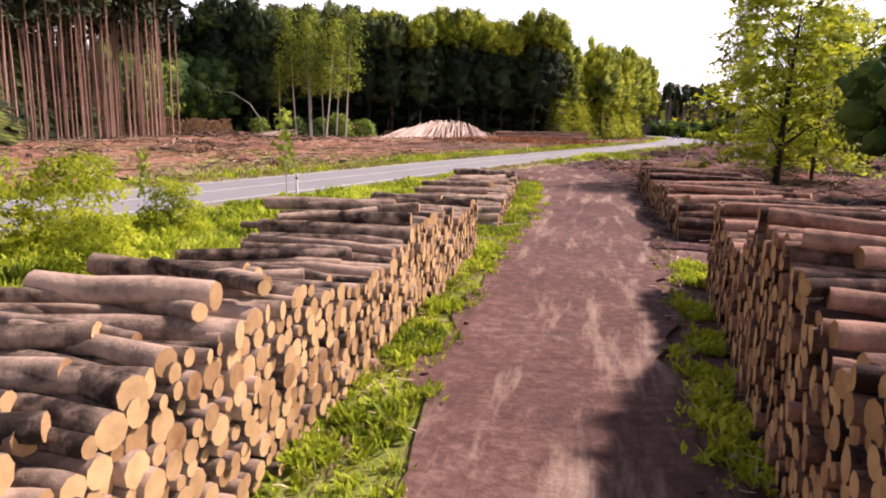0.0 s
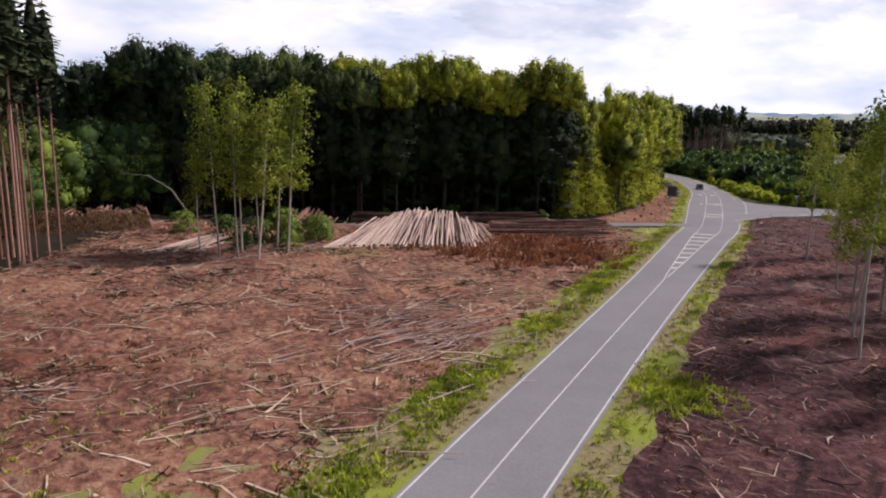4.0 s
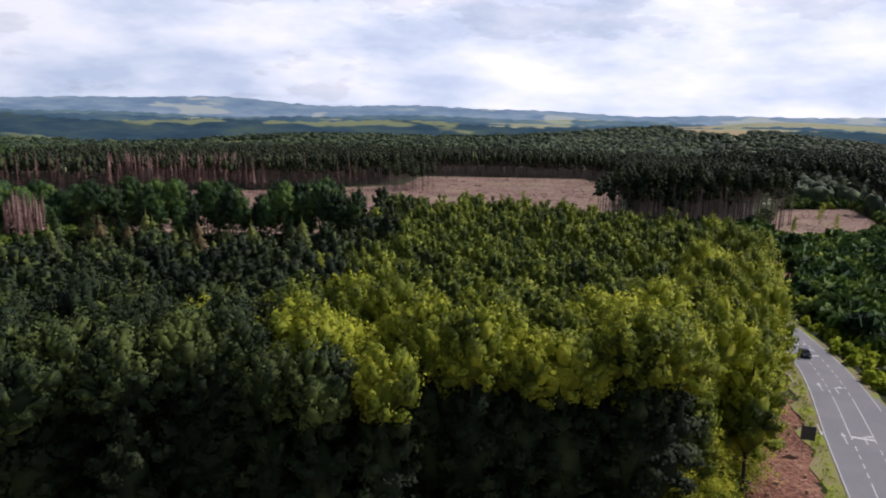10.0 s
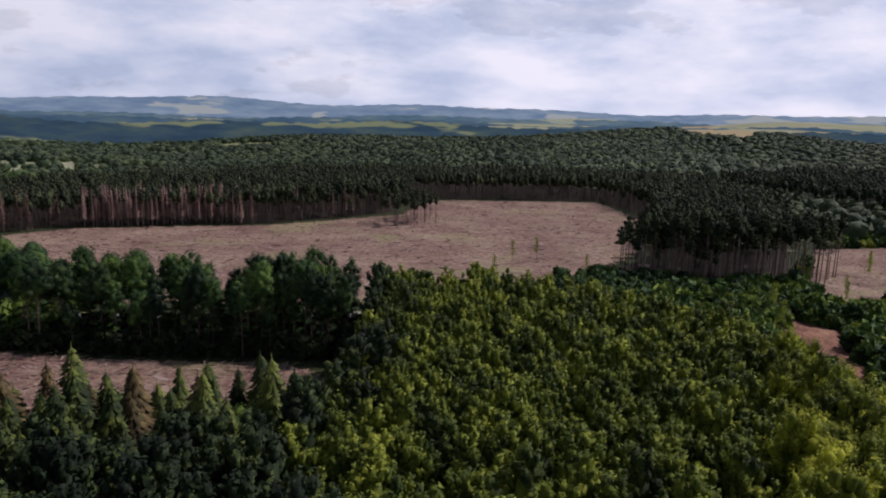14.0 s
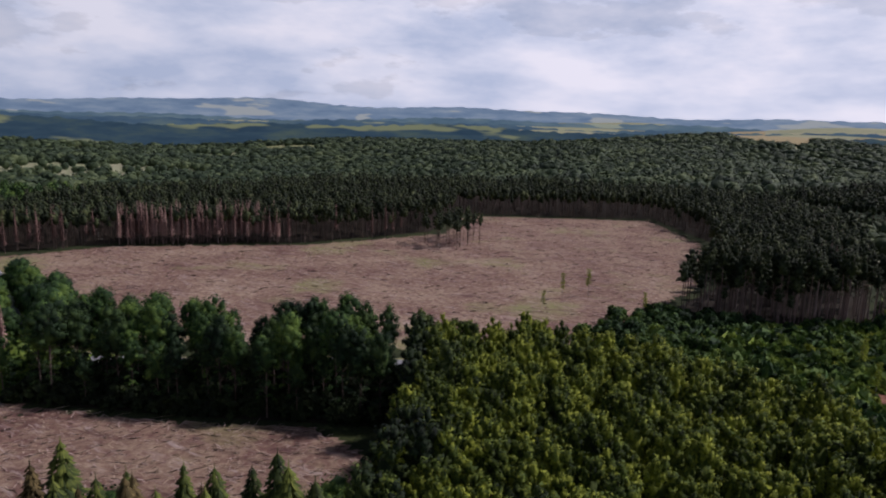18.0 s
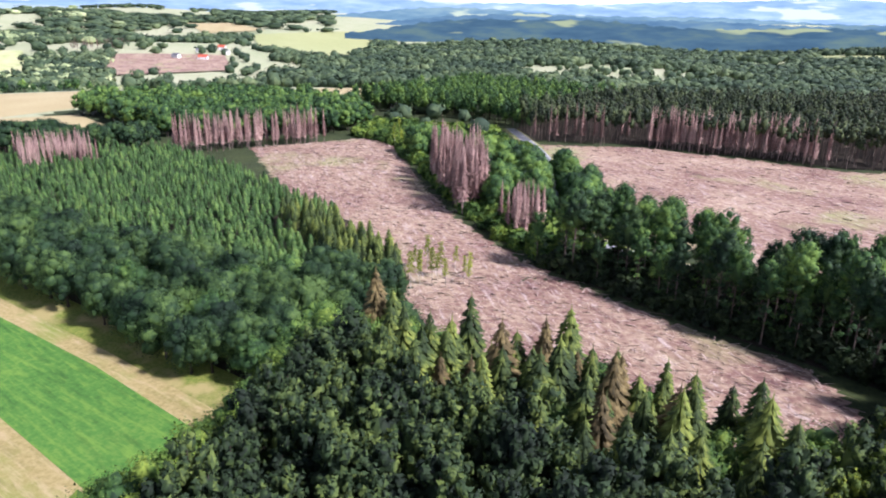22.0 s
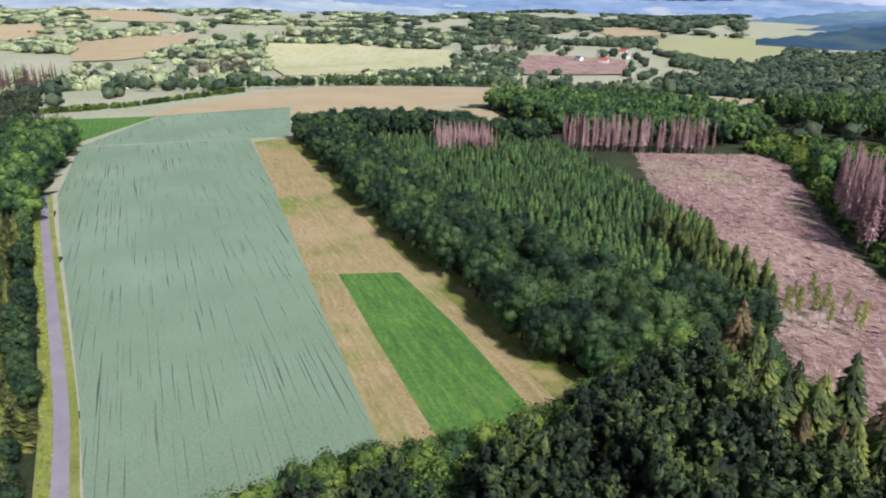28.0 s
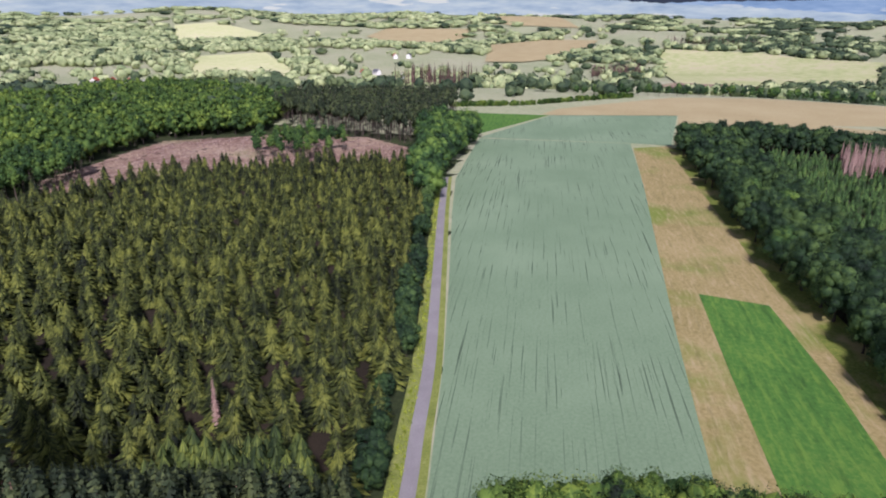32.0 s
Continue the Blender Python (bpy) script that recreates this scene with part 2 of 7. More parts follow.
# beech leaves of tops and sunny edge, sunlight put into their lighter colour
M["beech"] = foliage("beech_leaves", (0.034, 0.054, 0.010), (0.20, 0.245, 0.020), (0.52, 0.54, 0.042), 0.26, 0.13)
# shade put into the leaf colour of lower boughs and row bushes
M["deep"] = foliage("painted_shade_leaves", (0.008, 0.014, 0.006), (0.018, 0.030, 0.011), (0.040, 0.060, 0.018), 0.10, 0.2)
# darker copy of the beech leaves, with the inner wood's shade in it
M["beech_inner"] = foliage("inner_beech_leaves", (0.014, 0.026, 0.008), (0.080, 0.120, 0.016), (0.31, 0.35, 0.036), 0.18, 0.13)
M["oak"] = foliage("oak_leaves", (0.014, 0.034, 0.015), (0.042, 0.094, 0.024), (0.15, 0.235, 0.042), 0.15)
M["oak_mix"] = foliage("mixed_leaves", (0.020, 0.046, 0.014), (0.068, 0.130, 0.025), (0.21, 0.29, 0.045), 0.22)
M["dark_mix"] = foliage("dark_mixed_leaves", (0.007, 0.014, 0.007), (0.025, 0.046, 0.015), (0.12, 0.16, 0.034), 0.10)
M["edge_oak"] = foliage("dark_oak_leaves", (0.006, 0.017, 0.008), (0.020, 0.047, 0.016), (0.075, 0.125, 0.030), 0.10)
M["lush"] = foliage("lush_mixed_leaves", (0.018, 0.042, 0.012), (0.085, 0.150, 0.026), (0.26, 0.34, 0.050), 0.18, 0.16)
M["olive_spruce"] = foliage("olive_spruce_needles", (0.004, 0.008, 0.003), (0.044, 0.058, 0.012), (0.18, 0.195, 0.035), 0.06, 0.28)
M["birch"] = foliage("birch_leaves", (0.10, 0.14, 0.015), (0.23, 0.29, 0.03), (0.42, 0.46, 0.07), 0.35)
M["spruce"] = foliage("spruce_needles", (0.016, 0.030, 0.010), (0.060, 0.088, 0.020), (0.19, 0.225, 0.040), 0.08, 0.2)
M["brown_spruce"] = foliage("dying_spruce_needles", (0.035, 0.028, 0.012), (0.095, 0.070, 0.028), (0.20, 0.15, 0.06), 0.08, 0.25)
M["young_spruce"] = foliage("young_spruce_needles", (0.020, 0.046, 0.014), (0.060, 0.122, 0.032), (0.14, 0.22, 0.05), 0.1, 0.16)
M["pine"] = foliage("pine_needles", (0.010, 0.018, 0.009), (0.028, 0.042, 0.018), (0.085, 0.105, 0.036), 0.10, 0.14)
M["dying"] = foliage("reddish_dying_needles", (0.05, 0.03, 0.026), (0.13, 0.075, 0.064), (0.25, 0.15, 0.13), 0.1, 0.06)
M["dead"] = foliage("dead_needles", (0.16, 0.09, 0.08), (0.31, 0.19, 0.165), (0.47, 0.32, 0.275), 0.1, 0.06)
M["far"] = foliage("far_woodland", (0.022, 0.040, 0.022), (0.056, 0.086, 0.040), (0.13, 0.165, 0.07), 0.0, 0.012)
# valley woods: sunlight and haze put into a paler leaf colour
M["far_bright"] = foliage("far_wood_painted_light", (0.17, 0.22, 0.10), (0.31, 0.36, 0.17), (0.47, 0.50, 0.26), 0.0, 0.012)
# glow of sun behind the leaves put into a brighter green
M["sunlit"] = foliage("sunlit_leaves", (0.14, 0.19, 0.014), (0.40, 0.45, 0.03), (0.66, 0.66, 0.07), 0.60, 0.5)
M["rust"] = foliage("rusty_bracken", (0.14, 0.05, 0.03), (0.29, 0.115, 0.06), (0.42, 0.21, 0.11), 0.25, 0.3)
M["straw"] = foliage("dry_straw", (0.20, 0.16, 0.07), (0.34, 0.27, 0.14), (0.48, 0.40, 0.24), 0.3, 0.5)
M["weeds"] = foliage("weeds", (0.13, 0.19, 0.018), (0.40, 0.48, 0.035), (0.68, 0.72, 0.10), 0.40, 0.4)
M["trunk"] = bark("dark_bark", (0.018, 0.014, 0.011), (0.075, 0.058, 0.046))
M["pine_trunk"] = bark("reddish_bark", (0.15, 0.08, 0.065), (0.46, 0.28, 0.215))
M["grey_trunk"] = bark("grey_brown_bark", (0.045, 0.035, 0.03), (0.20, 0.15, 0.125))
M["dead_trunk"] = bark("dead_spruce_bark", (0.13, 0.09, 0.08), (0.36, 0.26, 0.23))
M["birch_trunk"] = bark("birch_bark", (0.18, 0.16, 0.14), (0.62, 0.58, 0.52), 3.0)
M["log_bark"] = bark("log_bark", (0.024, 0.015, 0.012), (0.45, 0.32, 0.255), 3.6, 0.05, 0.39, 0.62, 0.2)
M["log_bark_red"] = bark("reddish_log_bark", (0.030, 0.014, 0.012), (0.41, 0.23, 0.175), 4.5, 0.05, 0.39, 0.66, 0.24)
M["peeled"] = bark("peeled_log", (0.26, 0.18, 0.155), (0.76, 0.60, 0.53), 3.0, 0.01)
M["cut"] = bark("cut_wood", (0.20, 0.095, 0.04), (0.66, 0.44, 0.23), 5.0, 0.005)
M["stick"] = bark("dead_sticks", (0.18, 0.11, 0.08), (0.86, 0.69, 0.53), 2.0, 0.01)


def plain(name, col, rough=0.6, metal=0.0):
    m, n, b, geo = material(name, rough, metal)
    f = n.noise(geo.outputs["Position"], 6.0, 4.0)
    n.link(n.ramp(f, [(0.3, tuple(c * 0.82 for c in col)), (0.7, tuple(min(1, c * 1.08) for c in col))]), b.inputs["Base Color"])
    return m


# the oat field: drilled rows with tramlines and darker gaps
m, n, b, geo = material("oat_field", 0.9)
p = geo.outputs["Position"]
turn = n.add("ShaderNodeMapping")
turn.inputs["Rotation"].default_value = (0, 0, radians(-11.0))
n.link(p, turn.inputs["Vector"])
stretch = n.add("ShaderNodeMapping")
stretch.inputs["Scale"].default_value = (0.022, 1.5, 1.0)
n.link(turn.outputs["Vector"], stretch.inputs["Vector"])
streak = n.noise(stretch.outputs["Vector"], 1.0, 5.0, 0.6)
soft_ = n.noise(p, 0.02, 4.0)
grainy = n.noise(p, 1.3, 6.0, 0.7)
col = n.ramp(n.math("ADD", n.math("MULTIPLY", soft_, 0.5), n.math("MULTIPLY", grainy, 0.5)),
             [(0.3, (0.125, 0.192, 0.108)), (0.5, (0.185, 0.262, 0.158)), (0.7, (0.245, 0.325, 0.205))])
gaps = n.math("MULTIPLY", n.ramp(streak, [(0.58, (0, 0, 0)), (0.63, (1, 1, 1))]), n.ramp(n.noise(p, 0.02, 2.0), [(0.36, (0, 0, 0)), (0.55, (1, 1, 1))]))
n.link(n.mix(n.math("MULTIPLY", gaps, 0.9), col, (0.035, 0.055, 0.035)), b.inputs["Base Color"])
bumped(n, b, grainy, 0.12)
M["oats"] = m


# ---- mesh helpers ----
class Geo:
    """Vertices, triangles and quads gathered as arrays, with a material slot for each face."""

    def __init__(self):
        self.v, self.t, self.q, self.tm, self.qm, self.n, self.nv = [], [], [], [], [], 0, []

    def put(self, v, t=None, q=None, slot=0, soft_n=None):
        v = np.asarray(v, float).reshape(-1, 3)
        self.nv.append(np.zeros_like(v) if soft_n is None else np.asarray(soft_n, float).reshape(-1, 3))
        if t is not None and len(t):
            t = np.asarray(t, int).reshape(-1, 3) + self.n
            self.t.append(t)
            self.tm.append(np.full(len(t), slot))
        if q is not None and len(q):
            q = np.asarray(q, int).reshape(-1, 4) + self.n
            self.q.append(q)
            self.qm.append(np.full(len(q), slot))
        self.v.append(v)
        self.n += len(v)
        return self

    def arrays(self):
        cat = lambda a, w: np.concatenate(a) if a else np.zeros((0, w) if w else 0, int)
        return (np.concatenate(self.v) if self.v else np.zeros((0, 3)), cat(self.t, 3), cat(self.q, 4), cat(self.tm, 0), cat(self.qm, 0))

    def mesh(self, name, mats, smooth=False):
        v, t, q, tm, qm = self.arrays()
        me = bpy.data.meshes.new(name)
        me.vertices.add(len(v))
        me.vertices.foreach_set("co", v.astype(np.float32).ravel())
        me.loops.add(t.size + q.size)
        me.loops.foreach_set("vertex_index", np.concatenate([t.ravel(), q.ravel()]).astype(np.int32))
        me.polygons.add(len(t) + len(q))
        starts = np.concatenate([np.arange(len(t)) * 3, t.size + np.arange(len(q)) * 4]).astype(np.int32)
        me.polygons.foreach_set("loop_start", starts)
        me.polygons.foreach_set("material_index", np.concatenate([tm, qm]).astype(np.int32))
        me.polygons.foreach_set("use_smooth", np.full(len(t) + len(q), smooth))
        for mm in mats:
            me.materials.append(mm)
        me.update(calc_edges=True)
        nv = np.concatenate(self.nv) if self.nv else v
        if np.any(nv):
            me.normals_split_custom_set_from_vertices(nv.astype(np.float32))
        return me


def spread(dst, template, places):
    """Lay a template's geometry at many places: rows of x, y, z, turn, width, height."""
    v, t, q, tm, qm = template.arrays()
    a = np.asarray(places, float)
    if not len(a):
        return
    c, s = np.cos(a[:, 3]), np.sin(a[:, 3])
    x = (v[None, :, 0] * c[:, None] - v[None, :, 1] * s[:, None]) * a[:, 4, None] + a[:, 0, None]
    y = (v[None, :, 0] * s[:, None] + v[None, :, 1] * c[:, None]) * a[:, 4, None] + a[:, 1, None]
    z = v[None, :, 2] * a[:, 5, None] + a[:, 2, None]
    off = (np.arange(len(a)) * len(v))[:, None, None] + dst.n
    dst.v.append(np.stack([x, y, z], -1).reshape(-1, 3))
    nv = np.concatenate(template.nv)
    dst.nv.append(np.stack([nv[None, :, 0] * c[:, None] - nv[None, :, 1] * s[:, None], nv[None, :, 0] * s[:, None] + nv[None, :, 1] * c[:, None],
                            np.repeat(nv[None, :, 2], len(a), 0)], -1).reshape(-1, 3))
    if len(t):
        dst.t.append((t[None] + off).reshape(-1, 3))
        dst.tm.append(np.tile(tm, len(a)))
    if len(q):
        dst.q.append((q[None] + off).reshape(-1, 4))
        dst.qm.append(np.tile(qm, len(a)))
    dst.n += len(a) * len(v)


def part(name, geo_, mats, parent=None, label="", smooth=False):
    me = geo_ if isinstance(geo_, bpy.types.Mesh) else geo_.mesh(name, mats, smooth)
    ob = new(name, me)
    ob.parent = parent
    if label:
        ob["label"] = label
    return ob


rng = np.random.default_rng(7)


def tube(g, points, radii, sides=6, slot=0, cap=None):
    """A tapered tube through points; cap: material slot of its two ends."""
    pts = [Vector(p_) for p_ in points]
    ring, base = [], []
    for i, p_ in enumerate(pts):
        d = (pts[min(i + 1, len(pts) - 1)] - pts[max(i - 1, 0)]).normalized()
        u = d.orthogonal().normalized() if i == 0 else (u - d * u.dot(d)).normalized()
        w = d.cross(u)
        for k in range(sides):
            a = 2 * math.pi * k / sides
            ring.append(p_ + (u * math.cos(a) + w * math.sin(a)) * radii[i])
    q = [(i * sides + k, i * sides + (k + 1) % sides, (i + 1) * sides + (k + 1) % sides, (i + 1) * sides + k)
         for i in range(len(pts) - 1) for k in range(sides)]
    g.put([tuple(r_) for r_ in ring], q=q, slot=slot)
    if cap is not None:
        for i in (0, len(pts) - 1):
            rim = [tuple(r_) for r_ in ring[i * sides:(i + 1) * sides]]
            tr = [(0, k + 1, (k + 1) % sides + 1) if i else (0, (k + 1) % sides + 1, k + 1) for k in range(sides)]
            g.put([tuple(pts[i])] + rim, t=tr, slot=cap)


def box(g, x0, y0, z0, x1, y1, z1, slot=0):
    v = [(x, y, z) for x in (x0, x1) for y in (y0, y1) for z in (z0, z1)]
    g.put(v, q=[(0, 1, 3, 2), (4, 6, 7, 5), (0, 4, 5, 1), (2, 3, 7, 6), (0, 2, 6, 4), (1, 5, 7, 3)], slot=slot)


def blob(g, centre, r, jitter=0.18, slot=0):
    """A lumpy rounded core."""
    bm = bmesh.new()
    bmesh.ops.create_icosphere(bm, subdivisions=1, radius=1)
    v = np.array([tuple(w.co) for w in bm.verts])
    t = [[w.index for w in f.verts] for f in bm.faces]
    bm.free()
    v = v * (1 + jitter * rng.uniform(-1, 1, (len(v), 1))) * np.asarray(r) + np.asarray(centre)
    g.put(v, t=t, slot=slot)


def leaves(g, pos, nrm, size, slot=0, flat=0.55, long=1.0):
    """Leaf clumps: one pointed face for each place, facing roughly along its normal, shaded as part of its bough."""
    k = len(pos)
    nrm = nrm / np.linalg.norm(nrm, axis=1, keepdims=True)
    nn = nrm + rng.normal(0, flat, (k, 3))
    nn /= np.linalg.norm(nn, axis=1, keepdims=True)
    nn = np.where((nn * nrm).sum(1, keepdims=True) < 0, -nn, nn)
    u = np.cross(nn, rng.normal(0, 1, (k, 3)))
    u /= np.linalg.norm(u, axis=1, keepdims=True)
    w = np.cross(nn, u)
    s = (size * rng.uniform(0.6, 1.35, k))[:, None]
    tri_ = np.stack([pos - u * s * long - w * s * 0.62, pos + u * s * long * 1.05 + nn * s * 0.12, pos - u * s * long * 0.6 + w * s * 0.85], 1)
    sn = nrm * 0.9 + nn * 0.22
    sn /= np.linalg.norm(sn, axis=1, keepdims=True)
    g.put(tri_.reshape(-1, 3), t=np.arange(3 * k).reshape(-1, 3), slot=slot, soft_n=np.repeat(sn, 3, 0))


def inside(poly, x, y):
    x, y = np.asarray(x), np.asarray(y)
    c = np.zeros(x.shape, bool)
    j = len(poly) - 1
    for i in range(len(poly)):
        (xi, yi), (xj, yj) = poly[i], poly[j]
        c ^= ((yi > y) != (yj > y)) & (x < (xj - xi) * (y - yi) / (yj - yi + 1e-12) + xi)
        j = i
    return c


def sow(poly, step, jitter=0.42, keep=1.0):
    """Uneven places over a polygon, about one every step metres."""
    a = np.array(poly, float)
    gx, gy = np.meshgrid(np.arange(a[:, 0].min(), a[:, 0].max(), step), np.arange(a[:, 1].min(), a[:, 1].max(), step * 0.87))
    gx = gx + (np.arange(gx.shape[0]) % 2)[:, None] * step * 0.5
    x = gx.ravel() + rng.uniform(-jitter, jitter, gx.size) * step
    y = gy.ravel() + rng.uniform(-jitter, jitter, gx.size) * step
    ok = inside(poly, x, y) & (rng.uniform(0, 1, x.size) < keep)
    return np.stack([x[ok], y[ok]], 1)


def smoothstep(a, b_, x):
    t = np.clip((x - a) / (b_ - a), 0, 1)
    return t * t * (3 - 2 * t)


def land(x, y):
    """Height of the ground: a flat plateau, a valley to the west, rising hills far off."""
    x, y = np.asarray(x, float), np.asarray(y, float)
    r = np.hypot(x + 4, y - 150)
    west = smoothstep(640, 1250, r) * smoothstep(-0.25, 0.35, -(x + 4) / (r + 1))
    north = smoothstep(900, 1700, r)
    z = -58 * west - 22 * north * (1 - 0.6 * west)
    roll_ = np.sin(x * 0.0042 + 0.6) * np.cos(y * 0.0036 - 0.4) + 0.6 * np.sin(x * 0.0019 - y * 0.0027 + 1.1)
    z = z + smoothstep(800, 2200, r) * 20 * roll_
    return z + smoothstep(1900, 4300, r) * 85


# ---- the ground, fields, clearings and roads ----
def ground_sheet():
    u = np.linspace(-1, 1, 181)
    w = np.sign(u) * (0.12 * np.abs(u) + 0.88 * np.abs(u) ** 3) * 4900
    gx, gy = np.meshgrid(w - 4, w + 150)
    z = land(gx, gy) - 0.05
    k = len(u)
    i = np.arange(k * k).reshape(k, k)
    q = np.stack([i[:-1, :-1], i[:-1, 1:], i[1:, 1:], i[1:, :-1]], -1).reshape(-1, 4)
    g = Geo().put(np.stack([gx, gy, z], -1).reshape(-1, 3), q=q)
    tagged(part("ground", g, [M["ground"]], smooth=True), "rolling green and brown countryside ground", "ground", kind="structure")


def sheet(name, poly, mat, z, label, category, drop=False):
    bm = bmesh.new()
    bm.faces.new([bm.verts.new((x, y, 0)) for x, y in poly])
    bmesh.ops.triangulate(bm, faces=bm.faces[:])
    if drop:
        for _ in range(4):
            bmesh.ops.subdivide_edges(bm, edges=bm.edges[:], cuts=1, use_grid_fill=True)
    for v in bm.verts:
        v.co.z = z + float(land(v.co.x, v.co.y))
    bmesh.ops.recalc_face_normals(bm, faces=bm.faces[:])
    if bm.faces[:] and bm.faces[0].normal.z < 0:
        bmesh.ops.reverse_faces(bm, faces=bm.faces[:])
    me = bpy.data.meshes.new(name)
    bm.to_mesh(me)
    bm.free()
    me.materials.append(mat)
    return tagged(new(name, me), label, category, kind="structure")


def rough_sheet(name, poly, mat, z, step, relief, label, calm=None):
    """Uneven ground over a polygon, as a grid with real humps."""
    a = np.array(poly, float)
    xs, ys = np.arange(a[:, 0].min(), a[:, 0].max() + step, step), np.arange(a[:, 1].min(), a[:, 1].max() + step, step)
    gx, gy = np.meshgrid(xs, ys)
    gx = gx + rng.uniform(-0.35, 0.35, gx.shape) * step
    gy = gy + rng.uniform(-0.35, 0.35, gy.shape) * step
    hump = rng.uniform(0, 1, gx.shape) ** 2 * relief + relief * 0.6 * (np.sin(gx * 0.55) * np.cos(gy * 0.47 + gx * 0.2) + 1) * 0.5
    rim = np.full(gx.shape, 1e9)
    for (ax_, ay_), (bx_, by_) in zip(poly, poly[1:] + poly[:1]):
        ux, uy = bx_ - ax_, by_ - ay_
        s_ = np.clip(((gx - ax_) * ux + (gy - ay_) * uy) / (ux * ux + uy * uy), 0, 1)
        rim = np.minimum(rim, np.hypot(gx - ax_ - s_ * ux, gy - ay_ - s_ * uy))
    hump = hump * np.clip((rim - 0.8) / 4.0, 0.02, 1.0)
    if calm is not None:
        far_ = np.hypot(gx[..., None] - calm[:, 0], gy[..., None] - calm[:, 1]).min(-1)
        hump = hump * np.clip((far_ - 6.0) / 7.0, 0.05, 1.0)
    i = np.arange(gx.size).reshape(gx.shape)
    cx, cy = (gx[:-1, :-1] + gx[1:, 1:]) / 2, (gy[:-1, :-1] + gy[1:, 1:]) / 2
    ok = inside(poly, cx, cy)
    q = np.stack([i[:-1, :-1], i[:-1, 1:], i[1:, 1:], i[1:, :-1]], -1)[ok]
    g = Geo().put(np.stack([gx, gy, z + hump + land(gx, gy)], -1).reshape(-1, 3), q=q)
    return tagged(part(name, g, [mat], smooth=True), label, "ground", kind="structure")


def smooth_line(pts, step=4.0):
    """Points along a curve through pts; further columns (a width) glide along."""
    a = np.array(pts, float)
    a = np.vstack([2 * a[0] - a[1], a, 2 * a[-1] - a[-2]])
    out = []
    for i in range(1, len(a) - 2):
        k = max(2, int(np.hypot(*(a[i + 1] - a[i])[:2]) / step))
        for s in np.linspace(0, 1, k, endpoint=False):
            out.append(0.5 * (2 * a[i] + (a[i + 1] - a[i - 1]) * s + (2 * a[i - 1] - 5 * a[i] + 4 * a[i + 1] - a[i + 2]) * s ** 2
                              + (3 * a[i] - a[i - 1] - 3 * a[i + 1] + a[i + 2]) * s ** 3))
    out.append(a[-2])
    return np.array(out)


def sides_of(line):
    d = np.gradient(line[:, :2], axis=0)
    d /= np.linalg.norm(d, axis=1, keepdims=True)
    return np.stack([d[:, 1], -d[:, 0]], 1)          # to the right of the way


def ribbon(name, line, off0, off1, mat, z, thick=0.0, label="", category="road", parent=None):
    """A strip beside a line, between two offsets to its right; numbers or arrays."""
    nr = sides_of(line)
    l0, l1 = line[:, :2] + nr * np.reshape(off0, (-1, 1)), line[:, :2] + nr * np.reshape(off1, (-1, 1))
    k = len(line)
    zz = z + land(line[:, 0], line[:, 1])
    v = np.concatenate([np.column_stack([l0, zz]), np.column_stack([l1, zz])])
    i = np.arange(k - 1)
    g = Geo().put(v, q=np.stack([i, i + k, i + k + 1, i + 1], 1))
    if thick:
        for edge in (l0, l1):
            e = np.concatenate([np.column_stack([edge, zz]), np.column_stack([edge, zz - thick])])
            g.put(e, q=np.stack([i, i + 1, i + k + 1, i + k], 1))
    ob = part(name, g, [mat], parent, smooth=False)
    if parent is None:
        tagged(ob, label, category, kind="structure")
    return ob


ground_sheet()
ROAD = smooth_line([(-86, -121, 6.6), (-56, -61, 6.6), (-27.0, -2, 6.6), (-11.6, 30, 6.6), (-4.9, 44, 6.6), (4.1, 63.6, 6.7), (16.6, 88.5, 6.8), (28.6, 111.8, 7.3), (44.5, 143, 8.9), (52.3, 158, 9.8),
                    (66, 192, 11.5), (78, 226, 10.0), (85.5, 265, 7.4), (86.9, 297.8, 6.6), (77.7, 322.5, 6.5), (56, 345.1, 6.5), (20, 359.6, 6.5), (-21.2, 362.6, 6.5), (-62.3, 360.6, 6.5),
                    (-97.3, 354.4, 6.5), (-123.1, 353.4, 6.5), (-147.8, 362.6, 6.5), (-165.3, 376, 6.5), (-183.8, 396.6, 6.5), (-211.6, 431.6, 6.5), (-247.6, 467.6, 6.5), (-309.4, 514, 6.5)], 3.0)
SIDE = smooth_line([(62, 181, 11), (72, 182, 13), (82, 184, 10), (98, 188, 7.0), (120, 202, 6.5), (146, 250, 6.5), (165, 305, 6.5), (210, 392, 6.5), (262, 486, 6.5), (330, 600, 6.5)], 3.0)
TRACK = smooth_line([(-1.5, -14, 3.6), (0.6, 0, 3.6), (1.4, 8, 3.6), (3.2, 16, 4.2), (5.6, 26, 4.6), (7.6, 36, 5.0), (8.4, 45, 5.4), (8.0, 53, 6.4), (6.6, 60, 7.0)], 0.6)
LANE = smooth_line([(-62.3, 126.9, 2.8), (-90.6, 120.2, 2.8), (-108.7, 115.1, 2.8), (-135.4, 107.9, 2.8), (-180.7, 93.5, 2.8), (-252.8, 70.3, 2.8), (-309.4, 52.8, 2.8)], 5.0)

